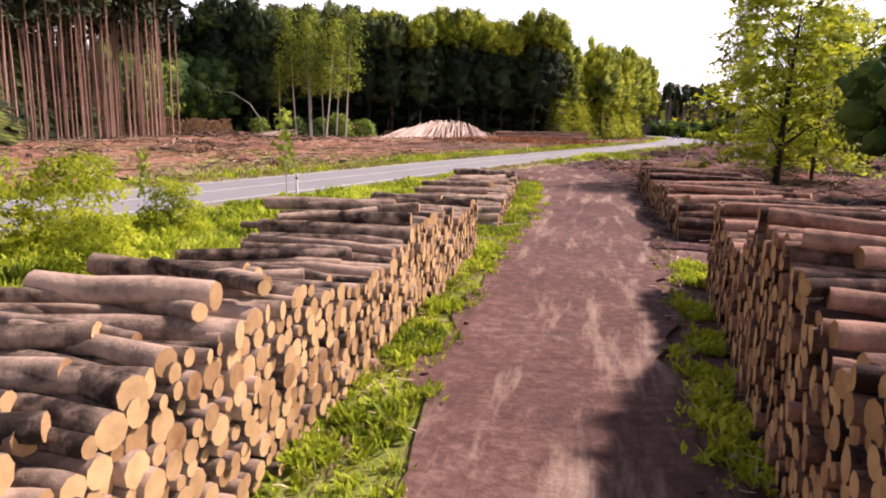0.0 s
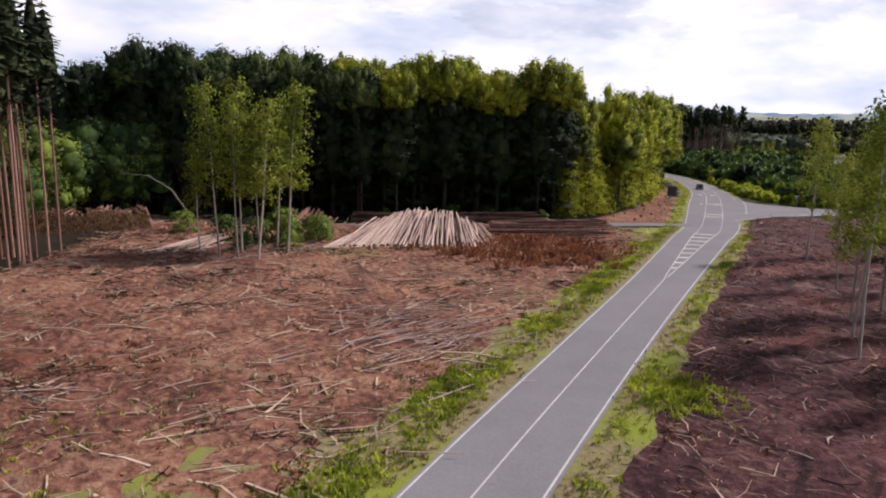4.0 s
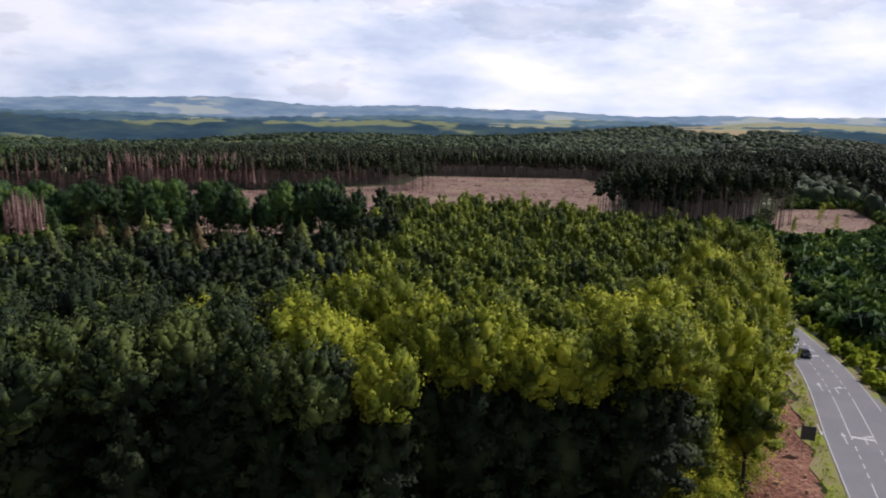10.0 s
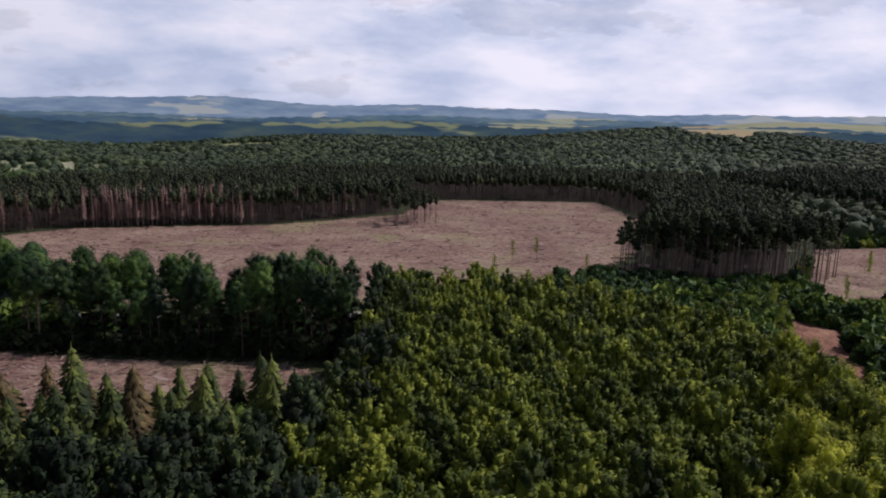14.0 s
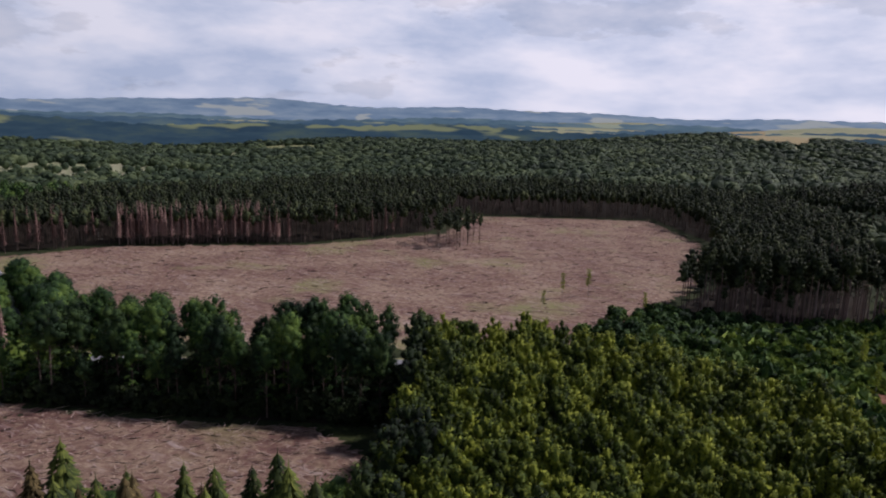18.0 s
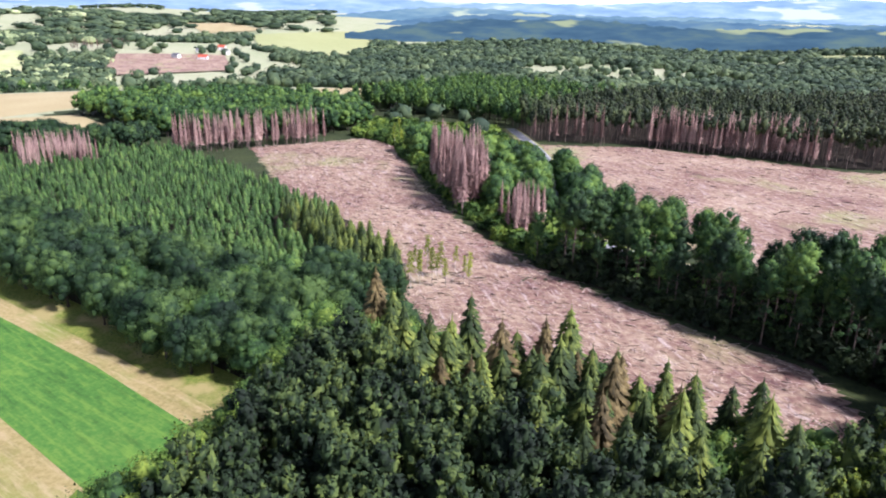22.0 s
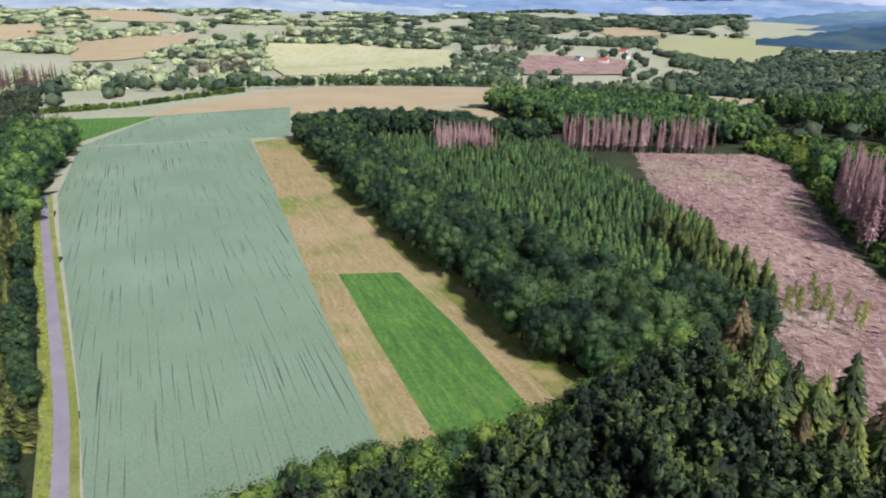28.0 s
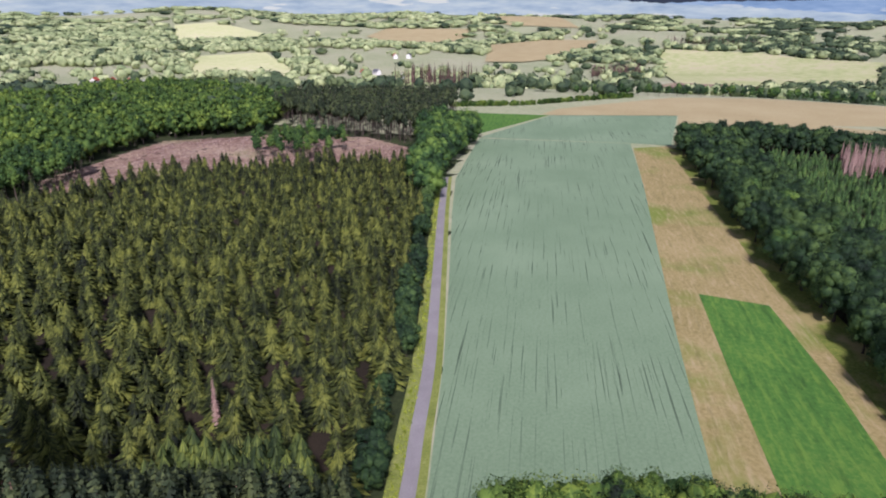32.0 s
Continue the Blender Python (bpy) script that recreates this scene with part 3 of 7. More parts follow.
CLEAR_NEAR = [(-46, 80), (-60, 30), (-34, -10), (-15, 28), (-2, 62), (12, 90), (24, 114), (40, 148), (28, 158), (-15, 150), (-50, 152), (-46, 118)]
CLEAR_RIGHT = [(13.5, 50), (13, 60), (15, 71), (26, 95), (36, 116), (52, 142), (60, 162), (66, 172), (80, 177), (96, 181), (120, 192), (130, 150), (115, 115), (90, 60), (50, 35), (24, 18), (17, 20), (13, 40)]
CLEAR_ONE = [(-257.9, 483.1), (-214.7, 526.3), (-110.7, 553.1), (-32.5, 612.8), (-19.1, 700.3), (8.7, 704.4), (127.1, 711.6), (136.3, 609.7), (99.3, 486.2), (67.4, 439.8), (20, 376), (-62.3, 376), (-122, 369.8), (-157, 388.4), (-191, 419.3), (-232.2, 458.4)]
CLEAR_TWO = [(-144.7, 269), (-138.5, 293.7), (-116.9, 316.3), (-81.9, 313.2), (-45.9, 314.3), (-28.4, 299.9), (-28.4, 269), (-62.3, 254.6), (-103.5, 250.4)]
CLEAR_THREE = [(-355.7, 344.1), (-340.3, 413.1), (-309.4, 411), (-270.3, 386.3), (-227, 359.6), (-181.7, 335.9), (-148.8, 323.5), (-116.9, 316.3), (-138.5, 291.6), (-144.7, 269), (-155, 279.3), (-206.4, 301.9), (-257.9, 306)]
CLEAR_FOUR = [(-335.1, -134.5), (-379.4, -83.1), (-391.7, -26.4), (-362.9, 21.9), (-332, 32.2), (-327.9, 3.4), (-293.9, -31.6), (-270.3, -72.8), (-211.6, -88.2), (-232.2, -119.1)]
CLEAR_FIVE = [(143.5, 382.2), (172.4, 386.3), (219.7, 421.3), (259.8, 522.2), (207.3, 511.9), (180.6, 468.7), (151.8, 421.3)]
FIELD_OATS = [(-414.4, 39.4), (-430.8, 130), (-323.8, 144.4), (-167.3, 161.9), (-110.7, 169.1), (-72.6, 174.3), (-57.2, 131), (-90.1, 123.8), (-136.4, 111), (-181.7, 97.1), (-253.8, 74.4), (-309.4, 58)]
STRIP = [(-417.5, 132.6), (-430.8, 153.7), (-280.6, 182.5), (-211.6, 193.8), (-155, 206.2), (-115.9, 215.4), (-88.1, 210.3), (-72.6, 174.3), (-110.7, 169.1), (-167.3, 161.9), (-323.8, 144.4)]
MEADOW = [(-199.2, 167.1), (-197.2, 185.6), (-155, 194.9), (-121, 200), (-103.5, 203.1), (-95.3, 182.5), (-110.7, 179.9), (-155, 173.2)]

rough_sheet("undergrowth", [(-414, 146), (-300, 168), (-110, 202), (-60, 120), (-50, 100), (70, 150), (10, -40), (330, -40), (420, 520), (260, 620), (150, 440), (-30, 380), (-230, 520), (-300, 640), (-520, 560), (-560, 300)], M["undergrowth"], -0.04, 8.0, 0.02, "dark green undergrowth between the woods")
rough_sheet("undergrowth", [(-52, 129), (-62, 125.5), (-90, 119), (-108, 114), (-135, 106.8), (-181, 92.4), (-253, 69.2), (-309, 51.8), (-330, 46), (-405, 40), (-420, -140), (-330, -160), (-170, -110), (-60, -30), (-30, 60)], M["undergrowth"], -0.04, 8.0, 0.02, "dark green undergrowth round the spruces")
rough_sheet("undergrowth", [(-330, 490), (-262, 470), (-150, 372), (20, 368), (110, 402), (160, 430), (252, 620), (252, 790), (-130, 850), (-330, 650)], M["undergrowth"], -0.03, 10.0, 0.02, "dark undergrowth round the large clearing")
rough_sheet("felled_ground_near", CLEAR_NEAR, M["brash"], 0.0, 1.0, 0.5, "reddish brown felled ground with brash and dry grass", ROAD[:90:2])
rough_sheet("grassy_felled_ground", [(-54, -8), (-38, 24), (-27, 48), (-11, 74), (-2, 68), (-11.5, 47), (-22, 24), (-34, -4)], M["verge"], 0.12, 1.0, 0.35, "yellowish grassy ground beside the road", ROAD[:90:2])
rough_sheet("felled_ground_roadside", CLEAR_RIGHT, M["dark_brash"], -0.02, 1.0, 0.45, "dark reddish felled ground strewn with roots and twigs", ROAD[:90:2])
sheet("grass_ground", [(-20, -10), (-2.6, -16), (-0.6, 0), (0.2, 8), (1.6, 16), (3.6, 26), (5.4, 38), (3, 47), (-1, 46), (-9, 24), (-18, 2)], M["grass"], 0.015, "green grass beside the track", "ground")
sheet("soil_by_stacks", [(1.0, -12), (1.6, 3), (4.0, 16.5), (6.0, 22), (18, 24), (45, 36), (60, 30), (40, -20)], M["track"], 0.012, "dark soil with brash round the log stacks", "ground")
rough_sheet("bare_soil", [(4.6, 20), (6.0, 33), (5.2, 42), (1.0, 48.5), (6, 60), (14, 76), (24, 96), (30, 100), (22, 80), (15.8, 58), (14.5, 42), (16, 22), (9, 20)], M["dark_brash"], 0.065, 0.7, 0.05, "reddish bare soil between stacks and road")
rough_sheet("road_bank", [(29, 160), (47, 164.5), (60, 200), (72, 240), (78, 264), (69, 240), (48, 194), (36, 173)], M["brash"], 0.0, 1.3, 0.3, "reddish bank with stumps between wood and road")
rough_sheet("grassy_corner", [(27, 139), (37.5, 140.5), (46.5, 157.2), (35, 154.8), (24, 151)], M["verge"], 0.03, 0.9, 0.25, "grass and weeds between track and road")
rough_sheet("grassy_corner", [(30, 159.5), (49.5, 163), (52, 170), (43, 171), (34, 167)], M["brash"], 0.03, 0.9, 0.25, "reddish soil with weeds beside the forest track")
rough_sheet("felled_ground_large", CLEAR_ONE, M["brash_pale"], 0.0, 3.5, 0.6, "wide pinkish brown clear-felled ground with brash lines")
rough_sheet("felled_ground_middle", CLEAR_TWO, M["brash_pale"], 0.0, 2.0, 0.5, "pinkish brown clear-felled ground between woods")
rough_sheet("felled_ground_tongue", CLEAR_THREE, M["brash_pale"], 0.0, 2.5, 0.5, "narrow pinkish tongue of clear-felled ground")
rough_sheet("felled_ground_behind_spruces", CLEAR_FOUR, M["brash_pale"], 0.0, 2.5, 0.4, "small reddish felled patch behind the spruces")
rough_sheet("felled_ground_corner", CLEAR_FIVE, M["brash_pale"], 0.0, 2.5, 0.5, "reddish felled patch beside the side road")
sheet("field_oats", FIELD_OATS, M["oats"], 0.02, "blue-green oat field with darker drill rows", "field")
sheet("field_strip", STRIP, M["dry_grass"], 0.04, "dry straw-coloured grass strip along the wood", "field")
sheet("wood_edge_grass", [(-424, 151), (-305, 172.5), (-218, 187), (-159, 199.5), (-121, 206.5), (-94, 208), (-85, 212.4), (-115.9, 219), (-155, 211), (-211.6, 199), (-280.6, 188), (-428.8, 158)], M["edge_grass"], 0.085, "olive green rough grass along the wood", "ground")
sheet("field_meadow", MEADOW, M["meadow"], 0.09, "bright green mown meadow patch", "field")
sheet("field_oats_far", [(-416.4, 38.4), (-527.6, 64.1), (-561.6, 154.7), (-432.9, 153.7), (-431.9, 130)], M["oats"], 0.06, "far blue-green oat field end", "field")
sheet("field_green_far", [(-517.3, 1.3), (-526.6, 62.1), (-430.8, 35.3), (-422.6, 19.9)], M["meadow"], 0.05, "small dark green field", "field")
sheet("field_grain", [(-530.7, 55.9), (-564.7, 63.1), (-618.2, 102.2), (-688.2, 153.7), (-736.6, 236), (-710.8, 369.8), (-577, 339), (-546.1, 246.3), (-562.6, 154.7), (-528.6, 66.2)], M["grain"], 0.10, "pale ripe grain field", "field", True)
sheet("field_grain", [(-562.1, 155.7), (-432.9, 155.2), (-426.7, 174.3), (-416.4, 308.1), (-535.8, 308.1), (-550.2, 246.3)], M["grain"], 0.07, "pale ripe grain field behind the wood", "field")
sheet("field_grain_beyond", [(-515.2, 452.2), (-607.9, 560.3), (-577, 678.6), (-494.7, 534.5)], M["grain"], 0.10, "pale ripe grain field behind the wood", "field", True)

near_r = ROAD[(ROAD[:, 1] > -30) & (ROAD[:, 1] < 150)]
wide_ = np.interp(near_r[:, 1], [0, 40, 62, 80, 150], [24, 22, 12, 6, 3.5]) * rng.uniform(0.8, 1.2, len(near_r))
ribbon("grass_border", near_r, -near_r[:, 2] / 2 - wide_, -near_r[:, 2] / 2 - 0.5, M["verge"], 0.12, 0.1, "pale dry and green grass beside the road", "verge")
ribbon("grass_border", near_r[near_r[:, 1] > 56], near_r[near_r[:, 1] > 56, 2] / 2 + 0.3, near_r[near_r[:, 1] > 56, 2] / 2 + 2.0 + 1.6 * rng.uniform(0, 1, int((near_r[:, 1] > 56).sum())), M["verge"], 0.11, 0.1, "pale dry and green grass beside the road", "verge")
ribbon("grass_verge", ROAD, -ROAD[:, 2] / 2 - 2.0 - 1.3 * (1 + np.sin(np.arange(len(ROAD)) * 1.7)) * rng.uniform(0.4, 1.0, len(ROAD)), -ROAD[:, 2] / 2 + 0.1, M["verge"], 0.13, 0.13, "grassy verge beside the road", "verge")
ribbon("grass_verge", ROAD, ROAD[:, 2] / 2 - 0.1, ROAD[:, 2] / 2 + 0.7 + 1.0 * rng.uniform(0.2, 1.0, len(ROAD)), M["verge"], 0.13, 0.13, "grassy verge beside the road", "verge")
road = ribbon("road", ROAD, -ROAD[:, 2] / 2, ROAD[:, 2] / 2, M["asphalt"], 0.20, 0.2, "grey asphalt country road with white lines")
side = ribbon("side_road", SIDE, -SIDE[:, 2] / 2, SIDE[:, 2] / 2, M["asphalt"], 0.195, 0.2, "grey asphalt side road")
wander = lambda seed: np.array([0.55 * noise.noise((y * 0.35, seed, 0.2)) + 0.35 * noise.noise((y * 1.3, seed, 4.1)) for y in TRACK[:, 1]])
sheet("side_road_mouth", [(61, 168), (64.5, 169.2), (69.4, 173.2), (76, 177.5), (86, 182), (98, 184.6), (100, 191.5), (91, 193), (84.5, 196), (80, 200), (78.6, 205), (80.4, 213), (74, 213), (66, 192)], M["asphalt"], 0.19, "wide asphalt mouth of the side road", "road")
track = ribbon("dirt_track", TRACK, -TRACK[:, 2] / 2 + wander(1.0), TRACK[:, 2] / 2 + wander(7.0), M["track"], 0.10, 0.0, "reddish dirt logging track with tyre marks", "track")
lane = ribbon("lane", LANE, -LANE[:, 2] / 2, LANE[:, 2] / 2, M["asphalt_pale"], 0.10, 0.1, "narrow pale asphalt farm lane", "lane")
ribbon("lane_verge", LANE, -LANE[:, 2] / 2 - 2.6, -LANE[:, 2] / 2, M["grass"], 0.07, 0.0, "grass edge beside the lane", "verge")
ribbon("lane_verge", LANE, LANE[:, 2] / 2, LANE[:, 2] / 2 + 1.6, M["grass"], 0.07, 0.0, "grass edge beside the lane", "verge")
ribbon("forest_track", smooth_line([(49, 160, 3.4), (33, 157.5, 3.4), (5, 151, 3.2), (-16, 147, 3.0), (-60, 147, 3.0)]), -1.9, 1.9, M["asphalt_pale"], 0.22, 0.2, "pale gravel forest track", "track")

FAR_FIELDS = {
    "far_field_yellow": ("rape", [[(-2556, 1567), (-2434, 2090), (-1552, 1280), (-1829, 1184)], [(-1807, 2844), (-1715, 3240), (-1548, 2920), (-1686, 2659)], [(-876, 2747), (-569, 2689), (-634, 2486), (-787, 2481)],
                                  [(-1974, 2467), (-1842, 2685), (-1786, 2589), (-1923, 2404)]]),
    "far_slope": ("slope", [[(-2408, 74), (-2349, 372), (-2034, 628), (-1480, 502), (-1440, 341), (-1460, 144)]]),
    "far_field_green": ("pasture", [[(-1601, -1108), (-1778, -1000), (-1502, -738), (-1352, -656), (-1279, -867)], [(-2451, -1860), (-2588, -1766), (-2428, -1416), (-2248, -1325), (-2090, -1571)],
                                    [(-900, -560), (-1050, -420), (-1000, -250), (-800, -330)]]),
    "far_field_grain": ("grain", [[(-2685, -568), (-2749, -381), (-2613, -149), (-2389, -158), (-2069, -296), (-1964, -389)], [(-2738, -1123), (-3118, -1182), (-3140, -799), (-2862, -713), (-2591, -933)],
                                  [(-4100, -1200), (-4300, -700), (-3191, -294), (-3237, -638)], [(-3127, 1544), (-2957, 1668), (-2621, 1656), (-2722, 1441)], [(-805, 3672), (-75, 3311), (-93, 3100), (-727, 3400)],
                                  [(1216, 3952), (1368, 3696), (940, 2575), (853, 2649)], [(899, 2880), (1352, 3034), (1057, 2519), (907, 2538)], [(1473, 3086), (1791, 3094), (1639, 2900)]]),
    "far_felled_slope": ("brash_pale", [[(-1815, 777), (-1706, 1010), (-1483, 914), (-1484, 623)], [(-1460, 144), (-1440, 341), (-1400, 380), (-1330, 240), (-1350, 100)]]),
}
for fname, (fm, polys) in FAR_FIELDS.items():
    for poly in polys:
        sheet(fname, poly, M[fm], 3.0, {"rape": "bright yellow-green field far off in the valley", "slope": "sunlit overgrown slope of yellow-green and pinkish growth", "pasture": "pale green pasture on the far valley side", "grain": "pale ripe grain field far off", "brash_pale": "pinkish felled slope far off"}[fm], "field", True)

# painted lines: edges, centre, hatched island and dashes
Z_PAINT = 0.208


def painted(name, line, off, width, dash=None):
    nr = sides_of(line)
    mid = np.column_stack([line[:, :2] + nr * np.reshape(off, (-1, 1)), line[:, 2]])
    if dash is None:
        return ribbon(name, mid, -width / 2, width / 2, M["paint"], Z_PAINT, parent=road)
    on, gap = dash
    s = np.concatenate([[0], np.cumsum(np.hypot(*np.diff(mid[:, :2], axis=0).T))])
    for a in np.arange(0, s[-1] - on, on + gap):
        at = np.linspace(a, a + on, 3)
        piece = np.column_stack([np.interp(at, s, mid[:, k]) for k in range(3)])
        ribbon(name, piece, -width / 2, width / 2, M["paint"], Z_PAINT, parent=road)


yy = ROAD[:, 1]
first = int(np.argmax(yy > 167))
last_ = int(np.argmax(yy > 206))
painted("edge_line", ROAD, -ROAD[:, 2] / 2 + 0.25, 0.13)
painted("edge_line", ROAD[:first], ROAD[:first, 2] / 2 - 0.25, 0.13)
painted("edge_line", ROAD[last_:], ROAD[last_:, 2] / 2 - 0.25, 0.13)
isl0, isl2 = int(np.argmax(yy > 112)), int(np.argmax(yy > 250))
painted("centre_line", ROAD[:isl0 + 1], 0.0, 0.11)
painted("centre_line", ROAD[isl2:], 0.0, 0.14, (3.0, 5.0))
half = np.interp(yy[isl0:isl2], [112, 150, 180, 250], [0.05, 1.7, 1.75, 1.5])
lane_ = ROAD[isl0:isl2]
for y0, y1, dash in ((0, 150, None), (150, 169, (1.6, 1.4)), (169, 180, None), (180, 196, (1.6, 1.4)), (196, 212, None), (212, 250, (1.6, 1.6))):
    sel = (lane_[:, 1] >= y0 - 1.5) & (lane_[:, 1] <= y1 + 1.5)
    for sign in (-1, 1):
        painted("island_line", lane_[sel], sign * half[sel], 0.15, dash)
for y_ in list(np.arange(120, 150, 3.6)) + [172.5, 176.5, 196, 236, 240, 244]:
    c_ = np.array([np.interp(y_, lane_[:, 1], lane_[:, 0]), y_])
    ahead = np.array([np.interp(y_ + 1, lane_[:, 1], lane_[:, 0]), y_ + 1]) - c_
    d_ = ahead / np.linalg.norm(ahead)
    r_, hw = np.array([d_[1], -d_[0]]), float(np.interp(y_, lane_[:, 1], half)) - 0.1
    slant = 0.0 if y_ == 196 else 0.5
    bar = np.array([[*(c_ - r_ * hw - d_ * slant), 1], [*(c_ + r_ * hw + d_ * slant), 1]])
    ribbon("hatch_bar", bar, -0.36, 0.36, M["paint"], Z_PAINT, parent=road)
mouth_ = smooth_line([(78.4, 205, 1), (75.2, 196, 1), (71.0, 186, 1), (67.2, 177.5, 1)], 1.0)
painted("give_way_line", mouth_, 0.0, 0.3, (1.2, 1.2))
painted("edge_line", smooth_line([(60.6, 167.5, 1), (64.2, 170.4, 1), (69.4, 174.4, 1), (76, 178.6, 1), (86, 183, 1)], 1.0), 0.0, 0.15)
painted("side_edge_line", SIDE[4:], -SIDE[4:, 2] / 2 + 0.2, 0.14)
painted("side_edge_line", SIDE[4:], SIDE[4:, 2] / 2 - 0.2, 0.14)


def arrow(x, y, yaw, turn):
    """A painted arrow: a shaft and a head, straight on or turned."""
    g = Geo()
    m_ = pose(x, y, Z_PAINT + 0.002, 0, 0, yaw)
    shapes = [[(-0.09, -2.2), (0.09, -2.2), (0.09, 0.8), (-0.09, 0.8)]]
    if turn:
        shapes += [[(0.09, 0.3), (turn * 0.8, 0.9), (turn * 0.8, 1.2), (0.09, 0.8)], [(turn * 0.75, 0.5), (turn * 1.6, 1.05), (turn * 0.75, 1.6), (turn * 0.75, 1.05)]]
    else:
        shapes += [[(-0.35, 0.8), (0.35, 0.8), (0.05, 2.2), (-0.05, 2.2)]]
    for s_ in shapes:
        g.put([tuple(m_ @ Vector((a, b, 0))) for a, b in s_], q=[(0, 1, 2, 3)])
    part("turn_arrow", g, [M["paint"]], road)


for x, y, yaw, turn in ((64.6, 196, -19, 0), (72.6, 218, -16, 0), (67.8, 196, -19, 1), (75.0, 217, -16, 1), (62.2, 199, 161, 0), (69.0, 222, 164, 0)):
    arrow(x, y, yaw, turn)


# ---- trees ----
def round_crown(g, base, height, radius, count, size, lobes=7, core=True, slot=0, wide_low=0.0):
    """A broad crown: upright tufts of leaf clumps over several uneven lobes, with a dark heart."""
    hz = height - base
    cents = [np.array((0, 0, base + hz * 0.52, radius * 0.74, hz * 0.46))]
    for k in range(lobes):
        a = k * 2.4 + rng.uniform(-0.4, 0.4)
        up = (k + 0.5) / lobes * 0.76 + 0.10
        rr = radius * (0.66 - 0.42 * abs(up - 0.5 + wide_low)) * rng.uniform(0.8, 1.15)
        cents.append(np.array((math.cos(a) * rr, math.sin(a) * rr, base + hz * up, radius * rng.uniform(0.36, 0.52), hz * rng.uniform(0.13, 0.2))))
    cents.append(np.array((rng.uniform(-0.5, 0.5), rng.uniform(-0.5, 0.5), base + hz * 0.84, radius * 0.46, hz * 0.16)))
    share = count // len(cents)
    for j, c in enumerate(cents):
        d = rng.normal(0, 1, (share, 3))
        d[:, 2] = np.where(d[:, 2] < -0.6, -d[:, 2], d[:, 2])
        d /= np.linalg.norm(d, axis=1, keepdims=True)
        pos = c[:3] + d * np.array((c[3], c[3], c[4])) * rng.uniform(0.80, 1.16, (share, 1))
        leaves(g, pos, d + np.array((0, 0, 0.25)), size, slot, 0.6)
        if core:
            inner = max(6, share // 5)
            d = rng.normal(0, 1, (inner, 3))
            d /= np.linalg.norm(d, axis=1, keepdims=True)
            leaves(g, c[:3] + d * np.array((c[3], c[3], c[4])) * 0.6, d, size * 1.9, slot, 0.5)


def ico():
    bm = bmesh.new()
    bmesh.ops.create_icosphere(bm, subdivisions=1, radius=1)
    v = np.array([tuple(w.co) for w in bm.verts])
    t = np.array([[w.index for w in f.verts] for f in bm.faces])
    bm.free()
    return v, t


ICO_V, ICO_T = ico()
GOLD = (1 + math.sqrt(5)) / 2
ICO20_V = np.array([(-1, GOLD, 0), (1, GOLD, 0), (-1, -GOLD, 0), (1, -GOLD, 0), (0, -1, GOLD), (0, 1, GOLD), (0, -1, -GOLD), (0, 1, -GOLD), (GOLD, 0, -1), (GOLD, 0, 1), (-GOLD, 0, -1), (-GOLD, 0, 1)]) / math.sqrt(1 + GOLD * GOLD)
ICO20_T = np.array([(0, 11, 5), (0, 5, 1), (0, 1, 7), (0, 7, 10), (0, 10, 11), (1, 5, 9), (5, 11, 4), (11, 10, 2), (10, 7, 6), (7, 1, 8), (3, 9, 4), (3, 4, 2), (3, 2, 6), (3, 6, 8), (3, 8, 9), (4, 9, 5), (2, 4, 11), (6, 2, 10), (8, 6, 7), (9, 8, 1)])


def tuft_crown(g, base, height, radius, count, size, shoots, lift=0.9, slot=0, plump=0.30):
    """A crown of many leafy clumps that rise outwards from a full, shaded heart, with gaps between them."""
    hz = height - base
    mid = np.array((0, 0, base + hz * 0.46))
    ax = np.array((radius * 0.72, radius * 0.72, hz * 0.42))
    per = count // shoots
    bv, bt = (ICO_V, ICO_T) if per >= 28 else (ICO20_V, ICO20_T)
    for k in range(shoots):
        up = 1 - 1.55 * ((k + 0.5) / shoots) ** 1.2 + rng.uniform(-0.08, 0.08)
        up = max(-0.75, min(0.98, up))
        a = k * 2.39996 + rng.uniform(-0.5, 0.5)
        o = np.array((math.cos(a) * math.sqrt(1 - up * up), math.sin(a) * math.sqrt(1 - up * up), up))
        at = mid + o * ax * rng.uniform(0.70, 1.05)
        d = o * 0.7 + np.array((0, 0, lift * (0.6 + 0.4 * up))) + rng.normal(0, 0.18, 3)
        d /= np.linalg.norm(d)
        ln = radius * rng.uniform(0.26, 0.46)
        u = np.cross(d, (0.3, 0.8, 0.1))
        u /= np.linalg.norm(u)
        w = np.cross(d, u)
        fat = ln * (plump + 0.26) * rng.uniform(0.85, 1.15)
        axes = np.stack([u * fat, w * fat, d * ln])
        body = (bv * ((0.72 if per >= 40 else 0.86) + 0.16 * rng.uniform(-1, 1, (len(bv), 1)))) @ axes + at
        nb = bv @ np.stack([u, w, d * 0.8]) + o * 0.3
        g.put(body, t=bt, slot=slot, soft_n=nb / np.linalg.norm(nb, axis=1, keepdims=True))
        s = rng.normal(0, 1, (per, 3))
        s[:, 2] = np.where(s[:, 2] < -0.5, -s[:, 2], s[:, 2])
        s /= np.linalg.norm(s, axis=1, keepdims=True)
        out = s @ np.stack([u, w, d * 0.8])
        leaves(g, (s * rng.uniform(0.86, 1.22, (per, 1))) @ axes + at, out + d * 0.2 + o * 0.3, size, slot, 0.45)
    # the heart
    g.put((bv * (0.70 + 0.12 * rng.uniform(-1, 1, (len(bv), 1)))) * ax + mid, t=bt, slot=slot, soft_n=bv)


